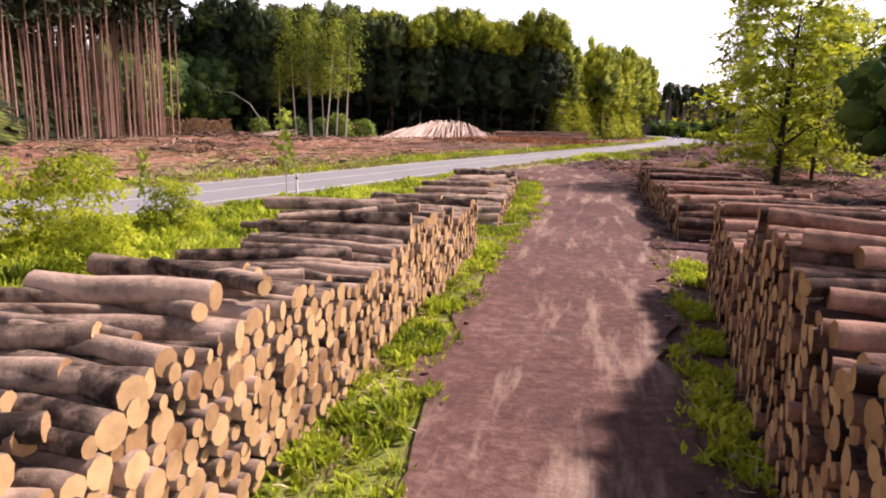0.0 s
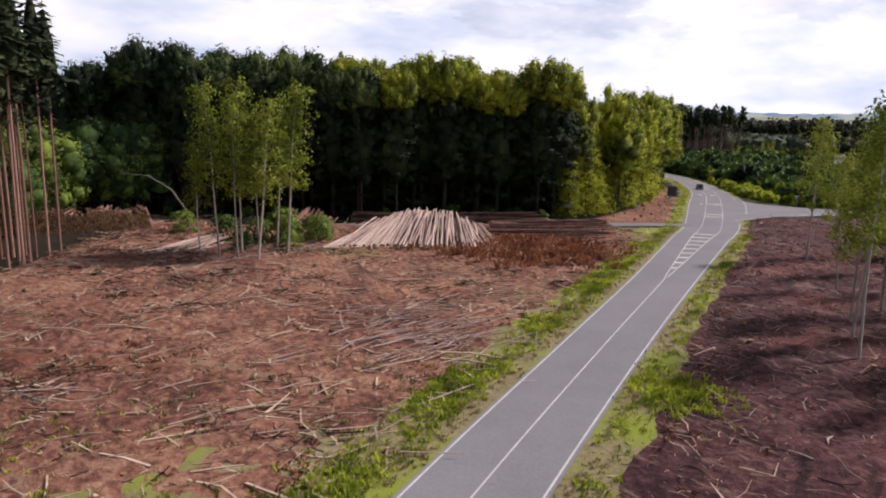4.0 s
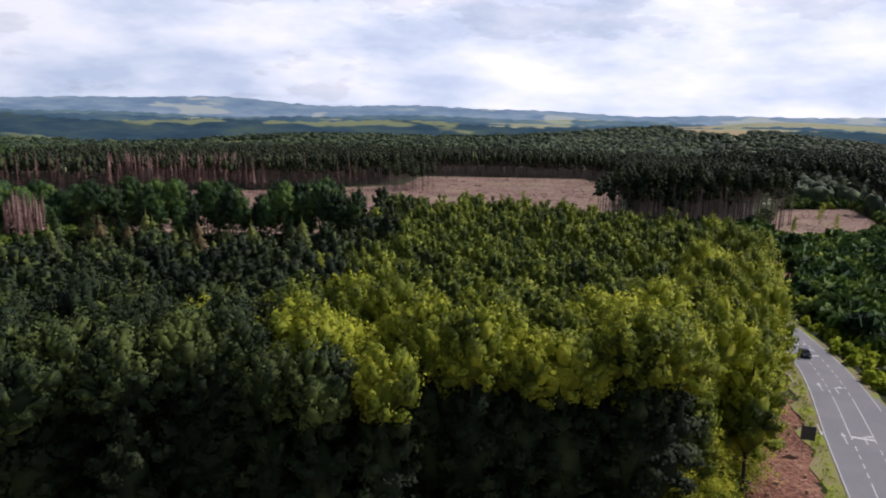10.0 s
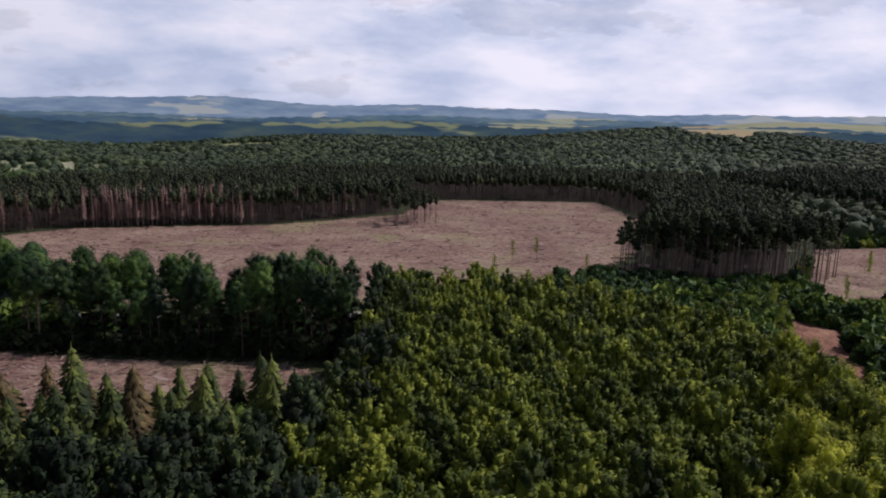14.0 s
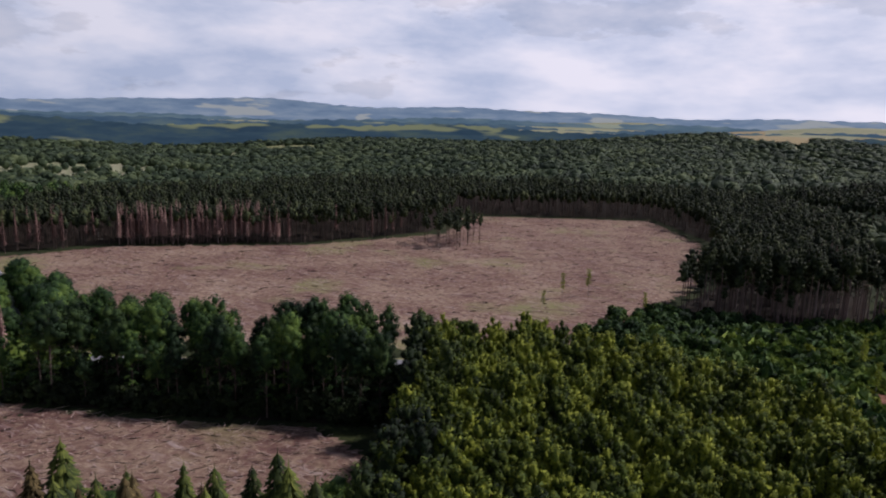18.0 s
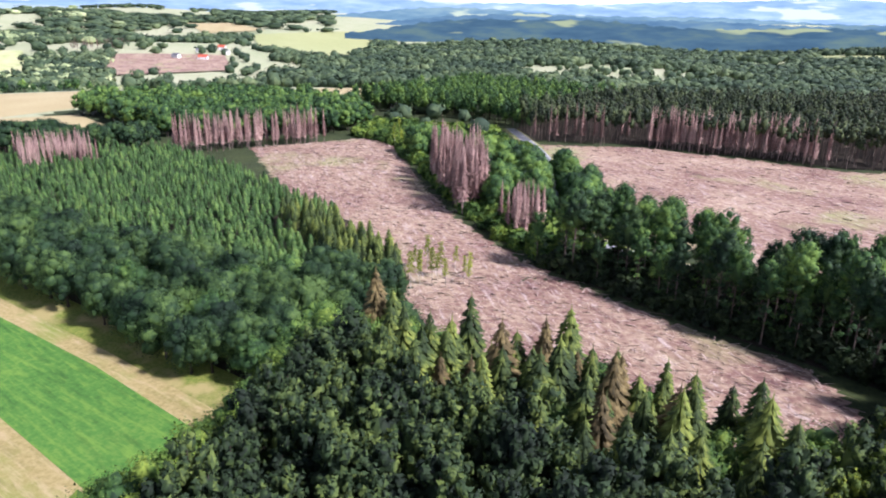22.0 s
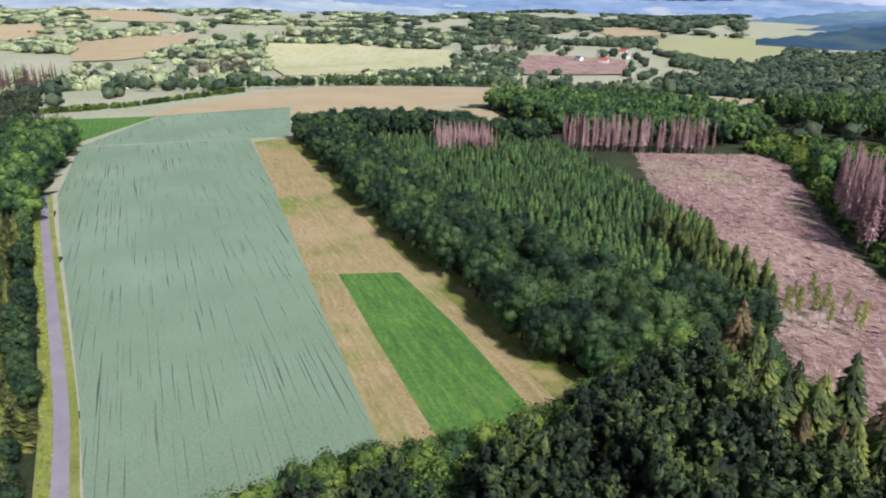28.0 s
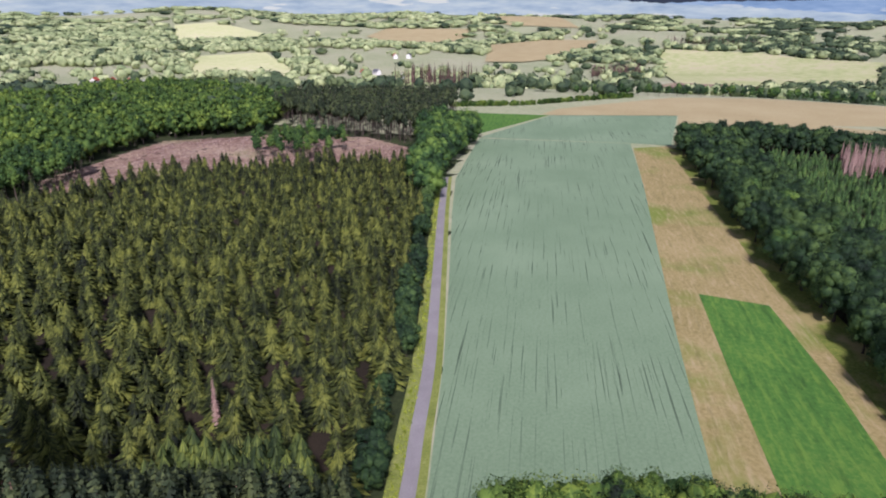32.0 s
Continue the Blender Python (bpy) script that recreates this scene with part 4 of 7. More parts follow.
def cone_crown(g, base, height, radius, whorls, per, slot=0, droop=0.35, power=0.85, heart=0.5, twigs=2, slim=1.0):
    """A conifer's crown: whorls of slim drooping boughs with side twigs to a pointed top, over a shaded heart."""
    f, k = (a_.ravel() for a_ in np.meshgrid(np.arange(whorls) / (whorls - 1), np.arange(per), indexing="ij"))
    lvl = np.round(f * (whorls - 1)).astype(int)
    n_ = len(f)
    a = 2 * np.pi * (k + 0.5 * (lvl % 2)) / per + rng.uniform(-0.4, 0.4, n_)
    z = base + (height - base) * f * 0.97 + rng.uniform(-0.14, 0.14, n_)
    r = (radius * (1 - f) ** power * np.where(lvl == 0, 0.8, 1.0) + 0.12) * np.where(rng.uniform(0, 1, n_) < 0.12, 1.25, rng.uniform(0.68, 1.1, n_))
    dz = -r * droop * rng.uniform(0.5, 1.4, n_)
    out = np.stack([np.cos(a), np.sin(a), np.zeros(n_)], 1)
    side_ = np.stack([-np.sin(a), np.cos(a), np.zeros(n_)], 1)
    zz = np.array((0, 0, 1.0))
    root = zz * (z + 0.15)[:, None]
    tip = out * r[:, None] + zz * (z + dz * 0.8 + 0.10)[:, None]
    wd = ((r * rng.uniform(0.10, 0.20, n_) + 0.06) * slim)[:, None]
    mid = out * (r * 0.58)[:, None] + zz * (z + dz * 0.45 - 0.05)[:, None]
    roll_ = rng.uniform(-0.5, 0.5, (n_, 1)) * wd * zz
    quad = np.stack([root, mid - side_ * wd - roll_, tip, mid + side_ * wd + roll_], 1)
    sn = out * 0.72 + zz * rng.uniform(0.4, 0.9, (n_, 1)) + side_ * rng.normal(0, 0.25, (n_, 1))
    sn /= np.linalg.norm(sn, axis=1, keepdims=True)
    g.put(quad.reshape(-1, 3), q=np.arange(4 * n_).reshape(-1, 4), slot=slot, soft_n=np.repeat(sn, 4, 0))
    for t_ in range(twigs):
        s = 1 if t_ % 2 else -1
        at = rng.uniform(0.45, 0.9, (n_, 1))
        p0 = root * (1 - at) + tip * at
        ln = (r * rng.uniform(0.22, 0.42, n_) + 0.08)[:, None]
        p1 = p0 + (out * 0.75 + side_ * s * 0.8) * ln - zz * ln * rng.uniform(0.1, 0.7, (n_, 1))
        p2 = p0 + out * ln * 0.55 - zz * ln * rng.uniform(-0.1, 0.25, (n_, 1))
        sn = out * 0.75 + side_ * s * 0.3 + zz * rng.uniform(0.3, 0.8, (n_, 1))
        sn /= np.linalg.norm(sn, axis=1, keepdims=True)
        g.put(np.stack([p0, p1, p2], 1).reshape(-1, 3), t=np.arange(3 * n_).reshape(-1, 3), slot=slot, soft_n=np.repeat(sn, 3, 0))
    if heart:
        tube(g, [(0, 0, base), (0, 0, base + (height - base) * 0.5), (0, 0, height * 0.95)], [radius * heart, radius * heart * 0.5 ** power, 0.04], 6, slot)
    # the leader
    g.put([(0, 0, height + 0.5), (0.08, 0, height - 0.8), (-0.04, 0.07, height - 0.8), (-0.04, -0.07, height - 0.8)], t=[(0, 1, 2), (0, 2, 3), (0, 3, 1)], slot=slot)


def skirt_crown(g, base, height, radius, layers, points, power=0.85, droop=0.16, slot=0):
    """A spruce's crown: layers of jagged, drooping boughs, each overhanging the next, to a slim top."""
    step = (height - base) / layers
    for i in range(layers):
        f = i / layers
        z = base + step * i
        r = radius * (1 - f) ** power * rng.uniform(0.86, 1.12) + 0.10
        m_ = 2 * points
        a = (np.arange(m_) + rng.uniform(0, 1)) * math.pi / points + rng.uniform(-0.10, 0.10, m_)
        tip = np.arange(m_) % 2 == 0
        rr = r * np.where(tip, rng.uniform(0.72, 1.24, m_), rng.uniform(0.34, 0.58, m_))
        zz = z + np.where(tip, -droop * rr * rng.uniform(-0.2, 1.2, m_), step * 0.35 - droop * rr)
        up_ = np.where(tip, 0.65, 0.0)
        ring = np.column_stack([np.cos(a) * rr, np.sin(a) * rr, zz])
        nr = np.column_stack([np.cos(a) * 0.8, np.sin(a) * 0.8, up_])
        top_ = min(height, z + step * 1.5)
        nr = np.vstack([[(0, 0, 1.0)], nr])
        idx = np.arange(m_)
        g.put(np.vstack([[(0, 0, top_)], ring]), t=np.column_stack([np.zeros(m_, int), idx + 1, (idx + 1) % m_ + 1]), slot=slot, soft_n=nr / np.linalg.norm(nr, axis=1, keepdims=True))
    g.put([(0, 0, height + 0.5), (0.08, 0, height - 0.8), (-0.04, 0.07, height - 0.8), (-0.04, -0.07, height - 0.8)], t=[(0, 1, 2), (0, 2, 3), (0, 3, 1)], slot=slot)


def trunk_of(g, height, r0, r1, lean=0.0, sides=6, slot=0):
    bend = rng.uniform(-1, 1, 2) * lean
    pts = [(bend[0] * f * f, bend[1] * f * f, height * f - (0.3 if f == 0 else 0)) for f in (0, 0.08, 0.35, 0.7, 1)]
    tube(g, pts, [r0 * 1.35, r0, r0 * 0.85, (r0 + r1) / 2, r1], sides, slot)


def limbs(g, z0, z1, radius, count, r0, slot=0):
    for k in range(count):
        a, z = k * 2.4 + rng.uniform(-0.3, 0.3), rng.uniform(z0, z1)
        rr = radius * rng.uniform(0.5, 0.9)
        tube(g, [(0, 0, z), (math.cos(a) * rr * 0.5, math.sin(a) * rr * 0.5, z + rr * 0.45), (math.cos(a) * rr, math.sin(a) * rr, z + rr * 0.6)], [r0, r0 * 0.6, r0 * 0.25], 4, slot)


# each kind gives a trunk and a crown at true size
def beech_parts(fine):
    t, c = Geo(), Geo()
    h = 26.0
    trunk_of(t, h * 0.8, 0.26, 0.08, 0.5, 6 if fine > 400 else 4)
    if fine > 400:
        limbs(t, 5, 17, 3.6, 8, 0.09)
    tuft_crown(c, 2.5, h - 0.8, 4.5, fine, 0.30 * math.sqrt(1000 / fine), 46 if fine > 1000 else 30, plump=0.22)
    return t, c


def sprays(g, z0, z1, reach, count, per, size, slot=0):
    """Flat leafy boughs that reach out of the trunk one above another, drooping at their tips."""
    for k in range(count):
        a, z = k * 2.39996 + rng.uniform(-0.4, 0.4), z0 + (z1 - z0) * (k + rng.uniform(0, 1)) / count
        rr = reach * rng.uniform(0.55, 1.05)
        f = rng.uniform(0.25, 1.0, per) ** 0.7
        o = rng.normal(0, 0.32, per) * (0.4 + 0.7 * f)
        out, side_ = np.array((math.cos(a), math.sin(a), 0)), np.array((-math.sin(a), math.cos(a), 0))
        pos = out * (f * rr)[:, None] + side_ * (o * rr * 0.6)[:, None]
        pos[:, 2] = z + 0.25 * rr * f - 0.35 * rr * f ** 2 + rng.normal(0, 0.14, per)
        leaves(g, pos, out * 0.5 + np.array((0, 0, 1.0)) + rng.normal(0, 0.2, (per, 3)), size, slot, 0.4)


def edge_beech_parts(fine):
    """A beech at the wood's edge: a crown over tiers of boughs, shade painted into their leaves, that hang to the
    ground.
    """
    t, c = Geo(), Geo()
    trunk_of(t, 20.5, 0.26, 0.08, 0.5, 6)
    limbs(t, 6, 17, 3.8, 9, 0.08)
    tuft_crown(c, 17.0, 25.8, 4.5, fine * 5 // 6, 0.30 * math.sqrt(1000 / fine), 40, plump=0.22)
    # lower boughs in the second slot, whose leaf colour holds the shade
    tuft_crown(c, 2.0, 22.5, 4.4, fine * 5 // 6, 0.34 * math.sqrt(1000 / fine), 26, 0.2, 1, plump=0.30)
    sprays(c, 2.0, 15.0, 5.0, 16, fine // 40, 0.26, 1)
    return t, c


def grove_parts(fine):
    t, c = Geo(), Geo()
    trunk_of(t, 20, 0.22, 0.08, 0.9, 6)
    limbs(t, 6, 17, 3.6, 11, 0.08)
    tuft_crown(c, 9.0 + rng.uniform(-3, 2), 24.5, 4.2, fine * 3 // 4, 0.30 * math.sqrt(1000 / fine), 22, 0.5, plump=0.45)
    sprays(c, 4.5, 13.0, 3.2, 10, fine // 45, 0.24)
    return t, c


def oak_parts(fine):
    t, c = Geo(), Geo()
    trunk_of(t, 12, 0.34, 0.10, 0.4, 6 if fine > 400 else 4)
    if fine > 400:
        limbs(t, 4, 10, 4.0, 7, 0.12)
    tuft_crown(c, 0.6, 15.6, 6.0, fine, 0.33 * math.sqrt(1000 / max(fine, 300)), 34 if fine > 900 else 22 if fine > 300 else 10, 0.15, plump=0.62)
    return t, c


def sunlit_parts(fine):
    t, c = Geo(), Geo()
    trunk_of(t, 10, 0.16, 0.04, 0.8, 7)
    limbs(t, 1.5, 9, 4.6, 26, 0.045)
    sprays(c, 1.2, 6.5, 5.6, 34, fine // 90, 0.17)
    sprays(c, 6.0, 11.5, 4.4, 34, fine // 90, 0.17)
    sprays(c, 10.5, 13.5, 2.6, 16, fine // 90, 0.17)
    return t, c


def birch_parts(fine):
    """A slender birch that leans towards +x of its own, with loose hanging sprays and gaps between them."""
    t, c = Geo(), Geo()
    lean, sway = rng.uniform(0.6, 2.2), rng.uniform(-0.6, 0.6)
    at = lambda f: np.array((lean * f ** 1.7 + 0.25 * math.sin(f * 5 + sway), sway * f * f, 19.5 * f))
    fs = (-0.015, 0.1, 0.25, 0.4, 0.55, 0.7, 0.85, 1.0)
    tube(t, [tuple(at(max(f, 0)) - np.array((0, 0, 0.3 if f < 0 else 0))) for f in fs], [0.15, 0.13, 0.115, 0.10, 0.08, 0.06, 0.04, 0.02], 6)
    tufts_ = 26
    for k in range(tufts_):
        f = 0.40 + 0.60 * ((k + rng.uniform(0, 1)) / tufts_)
        a, rr = k * 2.39996 + rng.uniform(-0.5, 0.5), rng.uniform(0.4, 2.0) * (1.15 - 0.75 * f) * 1.35
        o = np.array((math.cos(a), math.sin(a), 0.0))
        root = at(f)
        tip = root + o * rr + np.array((0, 0, rr * rng.uniform(0.1, 0.7)))
        tube(t, [tuple(root), tuple((root + tip) / 2 + np.array((0, 0, 0.2))), tuple(tip)], [0.035, 0.022, 0.010], 3)
        m_ = fine // tufts_
        w = rng.uniform(0.45, 0.95)
        d = rng.normal(0, 1, (m_, 3)) * np.array((w, w, w * 0.9))
        d[:, 2] -= 0.35 * np.hypot(d[:, 0], d[:, 1])
        leaves(c, tip + d * 0.75, d + np.array((0, 0, 0.5)) + o * 0.3, 0.20 * math.sqrt(1400 / fine), 0, 0.5)
    return t, c


def fan_crown(g, base, height, radius, tiers, per, power=0.75, droop=0.30, slot=0):
    """A spruce's crown: tiers of separate fan-shaped boughs, notched at their tips, over a slim dark heart."""
    for i in range(tiers):
        f = (i + rng.uniform(-0.2, 0.2)) / tiers
        f = min(max(f, 0.0), 0.985)
        z = base + (height - base) * f
        r = radius * (1 - f) ** power + 0.15
        n_ = max(4, int(round(per * (1 - 0.55 * f))))
        a = (np.arange(n_) + rng.uniform(0, 1)) * 2 * math.pi / n_ + rng.uniform(-0.25, 0.25, n_)
        rr = r * rng.uniform(0.72, 1.15, n_)
        half = math.pi / n_ * rng.uniform(0.70, 1.0, n_)
        dz = -droop * rr * rng.uniform(0.6, 1.3, n_)
        lift = (height - base) / tiers * 1.15
        ring = lambda ang, k, d: np.column_stack([np.cos(ang) * rr * k, np.sin(ang) * rr * k, z + dz * d + rng.uniform(-0.06, 0.06, n_)])
        root = np.column_stack([np.zeros(n_), np.zeros(n_), np.full(n_, min(z + lift, height))])
        v = np.stack([root, ring(a - half, 0.66, 0.75), ring(a - half * 0.5, 0.98, 1.05), ring(a - half * 0.15, 0.80, 0.72), ring(a + half * 0.2, 1.04, 1.0), ring(a + half * 0.55, 0.78, 0.80), ring(a + half, 0.70, 0.9)], 1)
        o = np.stack([np.cos(a), np.sin(a), np.zeros(n_)], 1)
        sd = np.stack([-np.sin(a), np.cos(a), np.zeros(n_)], 1)
        up = np.array((0, 0, 1.0))
        nv = np.stack([o * 0.3 + up, o * 0.75 + up * 0.45 - sd * 0.55, o * 0.9 + up * 0.35 - sd * 0.25, o * 0.8 + up * 0.7, o * 0.9 + up * 0.4 + sd * 0.1, o * 0.8 + up * 0.5 + sd * 0.3, o * 0.75 + up * 0.4 + sd * 0.55], 1)
        nv /= np.linalg.norm(nv, axis=2, keepdims=True)
        one = np.array([(0, 1, 2), (0, 2, 3), (0, 3, 4), (0, 4, 5), (0, 5, 6)])
        g.put(v.reshape(-1, 3), t=(one[None] + (np.arange(n_) * 7)[:, None, None]).reshape(-1, 3), slot=slot, soft_n=nv.reshape(-1, 3))
    tube(g, [(0, 0, base), (0, 0, base + (height - base) * 0.5), (0, 0, height * 0.97)], [radius * 0.34, radius * 0.2, 0.05], 6, slot)
    g.put([(0, 0, height + 0.7), (0.10, 0, height - 0.6), (-0.05, 0.09, height - 0.6), (-0.05, -0.09, height - 0.6)], t=[(0, 1, 2), (0, 2, 3), (0, 3, 1)], slot=slot)


def spruce_parts(fine):
    t, c = Geo(), Geo()
    trunk_of(t, 11.4, 0.16, 0.03, 0.1, 5)
    fan_crown(c, 0.9, 12.0, rng.uniform(2.9, 3.5), 24 if fine > 220 else 17 if fine > 100 else 9, 16 if fine > 220 else 13 if fine > 100 else 8)
    return t, c


def plantation_parts(fine):
    """A younger, squat spruce with room about it."""
    t, c = Geo(), Geo()
    trunk_of(t, 9.4, 0.14, 0.03, 0.1, 5)
    fan_crown(c, 0.6, rng.uniform(8.2, 9.8), rng.uniform(3.2, 4.0), 17 if fine > 220 else 12 if fine > 100 else 8, 15 if fine > 220 else 12 if fine > 100 else 8, 0.9, 0.22)
    return t, c


def young_parts(fine):
    t, c = Geo(), Geo()
    trunk_of(t, 10.0, 0.13, 0.03, 0.1, 5)
    skirt_crown(c, 0.3, 7.6, 2.3, 10 if fine > 100 else 6, 10 if fine > 100 else 7, 0.62, 0.1)
    return t, c


def pine_parts(fine):
    t, c = Geo(), Geo()
    trunk_of(t, 25, 0.20, 0.05, 0.5, 5 if fine > 100 else 3)
    if fine > 100:
        tuft_crown(c, 12.5, 26.0, 3.4, 190, 0.32, 12, 0.5, plump=0.5)
    else:
        tuft_crown(c, 12.0, 26.0, 3.6, 42, 0.42, 6, 0.5, plump=0.6)
    if fine > 100:
        snags(t, 10, 5, 14.5, 0.9)
    return t, c


def tall_pine_parts(fine):
    """A drawn-up pine at the stand's edge, bare to two thirds of its height."""
    t, c = Geo(), Geo()
    trunk_of(t, 26, 0.21, 0.06, 0.6, 6)
    snags(t, 26, 5, 18, 1.1)
    tuft_crown(c, 16.0, 27.5, 2.5, 300, 0.30, 13, 0.5, plump=0.4)
    sprays(c, 12.0, 18.0, 2.2, 9, 9, 0.26)
    return t, c


def snags(g, count, z0, z1, reach):
    """Dry twigs on a bare trunk."""
    for k in range(count):
        a, z = rng.uniform(0, 6.3), rng.uniform(z0, z1)
        tube(g, [(0, 0, z), (math.cos(a) * reach, math.sin(a) * reach, z - 0.12)], [0.028, 0.010], 3)


def tall_parts(fine):
    t, c = Geo(), Geo()
    trunk_of(t, 28, 0.16, 0.06, 0.5, 6)
    snags(t, 50, 4.0, 22, 0.8)
    cone_crown(c, 21.0, 31, 2.3, 14, 8, droop=0.5, power=0.55, slim=1.6)
    for k in range(22):
        a, z = k * 2.4, rng.uniform(17.5, 22)
        o = np.array((math.cos(a), math.sin(a), 0)) * rng.uniform(0.5, 1.6)
        leaves(c, o + np.array((0, 0, z)) + rng.normal(0, 0.3, (5, 3)), np.tile(o + np.array((0, 0, 0.6)), (5, 1)), 0.30, 0)
    return t, c


def dead_parts(fine):
    t, c = Geo(), Geo()
    trunk_of(t, 22, 0.19, 0.04, 0.4, 5)
    if fine > 95:
        snags(t, 16, 3, 9, 0.7)
    cone_crown(c, 5.5, 22.8, 1.8, 22 if fine > 95 else 14, 9 if fine > 95 else 7, droop=0.8, power=0.6, heart=0.3, twigs=1 if fine > 95 else 0)
    return t, c


def bush_parts(fine):
    t, c = Geo(), Geo()
    trunk_of(t, 1.5, 0.06, 0.03, 0.2, 4)
    limbs(t, 0.2, 1.2, 1.3, 6, 0.03)
    round_crown(c, -0.3, 3.0, 1.9, fine, 0.25 * math.sqrt(300 / fine), 9, fine < 500, wide_low=0.35)
    return t, c


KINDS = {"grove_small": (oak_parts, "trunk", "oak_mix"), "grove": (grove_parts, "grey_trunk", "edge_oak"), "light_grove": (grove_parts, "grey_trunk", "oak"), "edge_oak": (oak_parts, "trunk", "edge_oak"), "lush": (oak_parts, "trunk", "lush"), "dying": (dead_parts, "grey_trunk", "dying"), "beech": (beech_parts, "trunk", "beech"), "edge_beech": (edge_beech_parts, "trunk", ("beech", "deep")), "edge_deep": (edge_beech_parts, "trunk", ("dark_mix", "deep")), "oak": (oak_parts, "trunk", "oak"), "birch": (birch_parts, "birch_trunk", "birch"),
         "spruce": (spruce_parts, "trunk", "spruce"), "plantation": (plantation_parts, "trunk", "olive_spruce"), "brown_spruce": (spruce_parts, "trunk", "brown_spruce"), "young": (young_parts, "trunk", "young_spruce"), "pine": (pine_parts, "grey_trunk", "pine"),
         "tall_pine": (tall_pine_parts, "dead_trunk", "pine"), "tall": (tall_parts, "pine_trunk", "pine"), "sunlit": (sunlit_parts, "trunk", "sunlit"),
         "dead": (dead_parts, "dead_trunk", "dead"), "bush": (bush_parts, "trunk", "oak_mix"), "weedbush": (bush_parts, "trunk", "sunlit")}
made_kinds, far_kinds = {}, {}


def masters(kind, fine, count=4):
    """Meshes of a few different trees of a kind."""
    key = (kind, fine)
    if key not in made_kinds:
        f, tm, cm = KINDS[kind]
        made_kinds[key] = [(t.mesh("trunk", [M[tm]], True), c.mesh("crown", [M[k] for k in (cm if isinstance(cm, tuple) else (cm,))])) for t, c in (f(fine) for _ in range(count))]
    return made_kinds[key]


def plant(kind, name, places, fine, label, category, group, size=(0.85, 1.15)):
    """Single trees, each an Empty with its trunk and crown."""
    ms = masters(kind, fine)
    for i, (x, y, *s) in enumerate(places):          # a place may name its size and turn
        tr, cr = ms[i % len(ms)]
        e = new(name)
        e.empty_display_size = 0.3
        k = s[0] if s else rng.uniform(*size)
        wide = k * rng.uniform(0.9, 1.12)
        e.matrix_basis = pose(x, y, float(land(x, y)), 0, 0, s[1] if len(s) > 1 else rng.uniform(0, 360)) @ Matrix.Diagonal((wide, wide, k, 1))
        part("trunk", tr, None, e)
        part("crown", cr, None, e)
        tagged(e, label, category, group)


def wood(name, kind, places, fine, label, size=(0.8, 1.15), mat=None):
    """Many trees joined: what nobody could count."""
    key = (kind, fine)
    f, tm, cm = KINDS[kind]
    if key not in far_kinds:
        far_kinds[key] = [f(fine) for _ in range(3)]
    g = Geo()
    p_ = np.asarray(places, float)
    for i, (t, c) in enumerate(far_kinds[key]):
        sel = p_[i::3]
        k = rng.uniform(*size, len(sel))
        rows = np.column_stack([sel[:, 0], sel[:, 1], land(sel[:, 0], sel[:, 1]), rng.uniform(0, 6.28, len(sel)), k * rng.uniform(0.9, 1.12, len(sel)), k])
        for src, slot in ((t, 0), (c, 1)):
            n0 = len(g.tm), len(g.qm)
            spread(g, src, rows)
            for lst, s0 in ((g.tm, n0[0]), (g.qm, n0[1])):
                for j in range(s0, len(lst)):
                    lst[j] = np.full(len(lst[j]), slot)
    tagged(part(name, g, [M[tm], mat or M[cm]]), label, "wood", kind="stuff")


def off_roads(p_, gap=2.0):
    """Leave out the places on roads, lanes and tracks."""
    ok = np.ones(len(p_), bool)
    for line in (ROAD, SIDE, LANE, TRACK):
        d = np.hypot(p_[:, None, 0] - line[None, :, 0], p_[:, None, 1] - line[None, :, 1])
        ok &= (d - line[None, :, 2] / 2).min(1) > gap
    return p_[ok]


def without(p_, *polys):
    for poly in polys:
        p_ = p_[~inside(poly, p_[:, 0], p_[:, 1])]
    return p_


def crest(p_):
    """How high a tree may reach at each place: the wood thins and drops towards the fields."""
    dx, dy = p_[:, 0] + 4.4, p_[:, 1] - 156
    az = np.degrees(np.arctan2(-dx, dy))
    k = np.interp(az, [52, 57, 62, 66, 71, 78, 83, 88, 94, 99, 109, 125, 135, 141, 147], [0.0, 0.45, 0.54, 0.60, 0.668, 0.698, 0.715, 0.726, 0.748, 0.785, 0.80, 0.76, 0.71, 0.67, 0.62])
    return np.where((az < 52) | (az > 147), 99.0, 78.5 - k * np.hypot(dx, dy))


BEECH = [(-105, 155), (-60, 153), (-15, 156), (24, 163), (38, 172), (49.5, 194), (69.5, 237), (77, 265), (74, 304), (49, 337), (10, 351), (-23, 351), (-21, 269), (-27, 238), (-62, 229), (-110, 222)]
beech = off_roads(sow(BEECH, 5.4), 3.0)
beech = beech[crest(beech) > 26]
outer = (beech[:, 1] < 178) | (beech[:, 0] > 0.45 * (beech[:, 1] - 150) + 14)
front = beech[outer & (beech[:, 0] > -62)]
rest = beech[~(outer & (beech[:, 0] > -62))]
south = front[:, 1] < 177
edge = front[south][:110]
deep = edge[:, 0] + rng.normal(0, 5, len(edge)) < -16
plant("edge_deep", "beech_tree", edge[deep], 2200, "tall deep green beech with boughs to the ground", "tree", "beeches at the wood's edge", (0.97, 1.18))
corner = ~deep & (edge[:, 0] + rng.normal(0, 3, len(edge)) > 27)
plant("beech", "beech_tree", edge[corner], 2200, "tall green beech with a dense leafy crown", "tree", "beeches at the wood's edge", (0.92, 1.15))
plant("edge_beech", "beech_tree", edge[~deep & ~corner], 2200, "tall beech with painted light top and painted shade on its lower boughs", "tree", "beeches at the wood's edge", (0.97, 1.18))
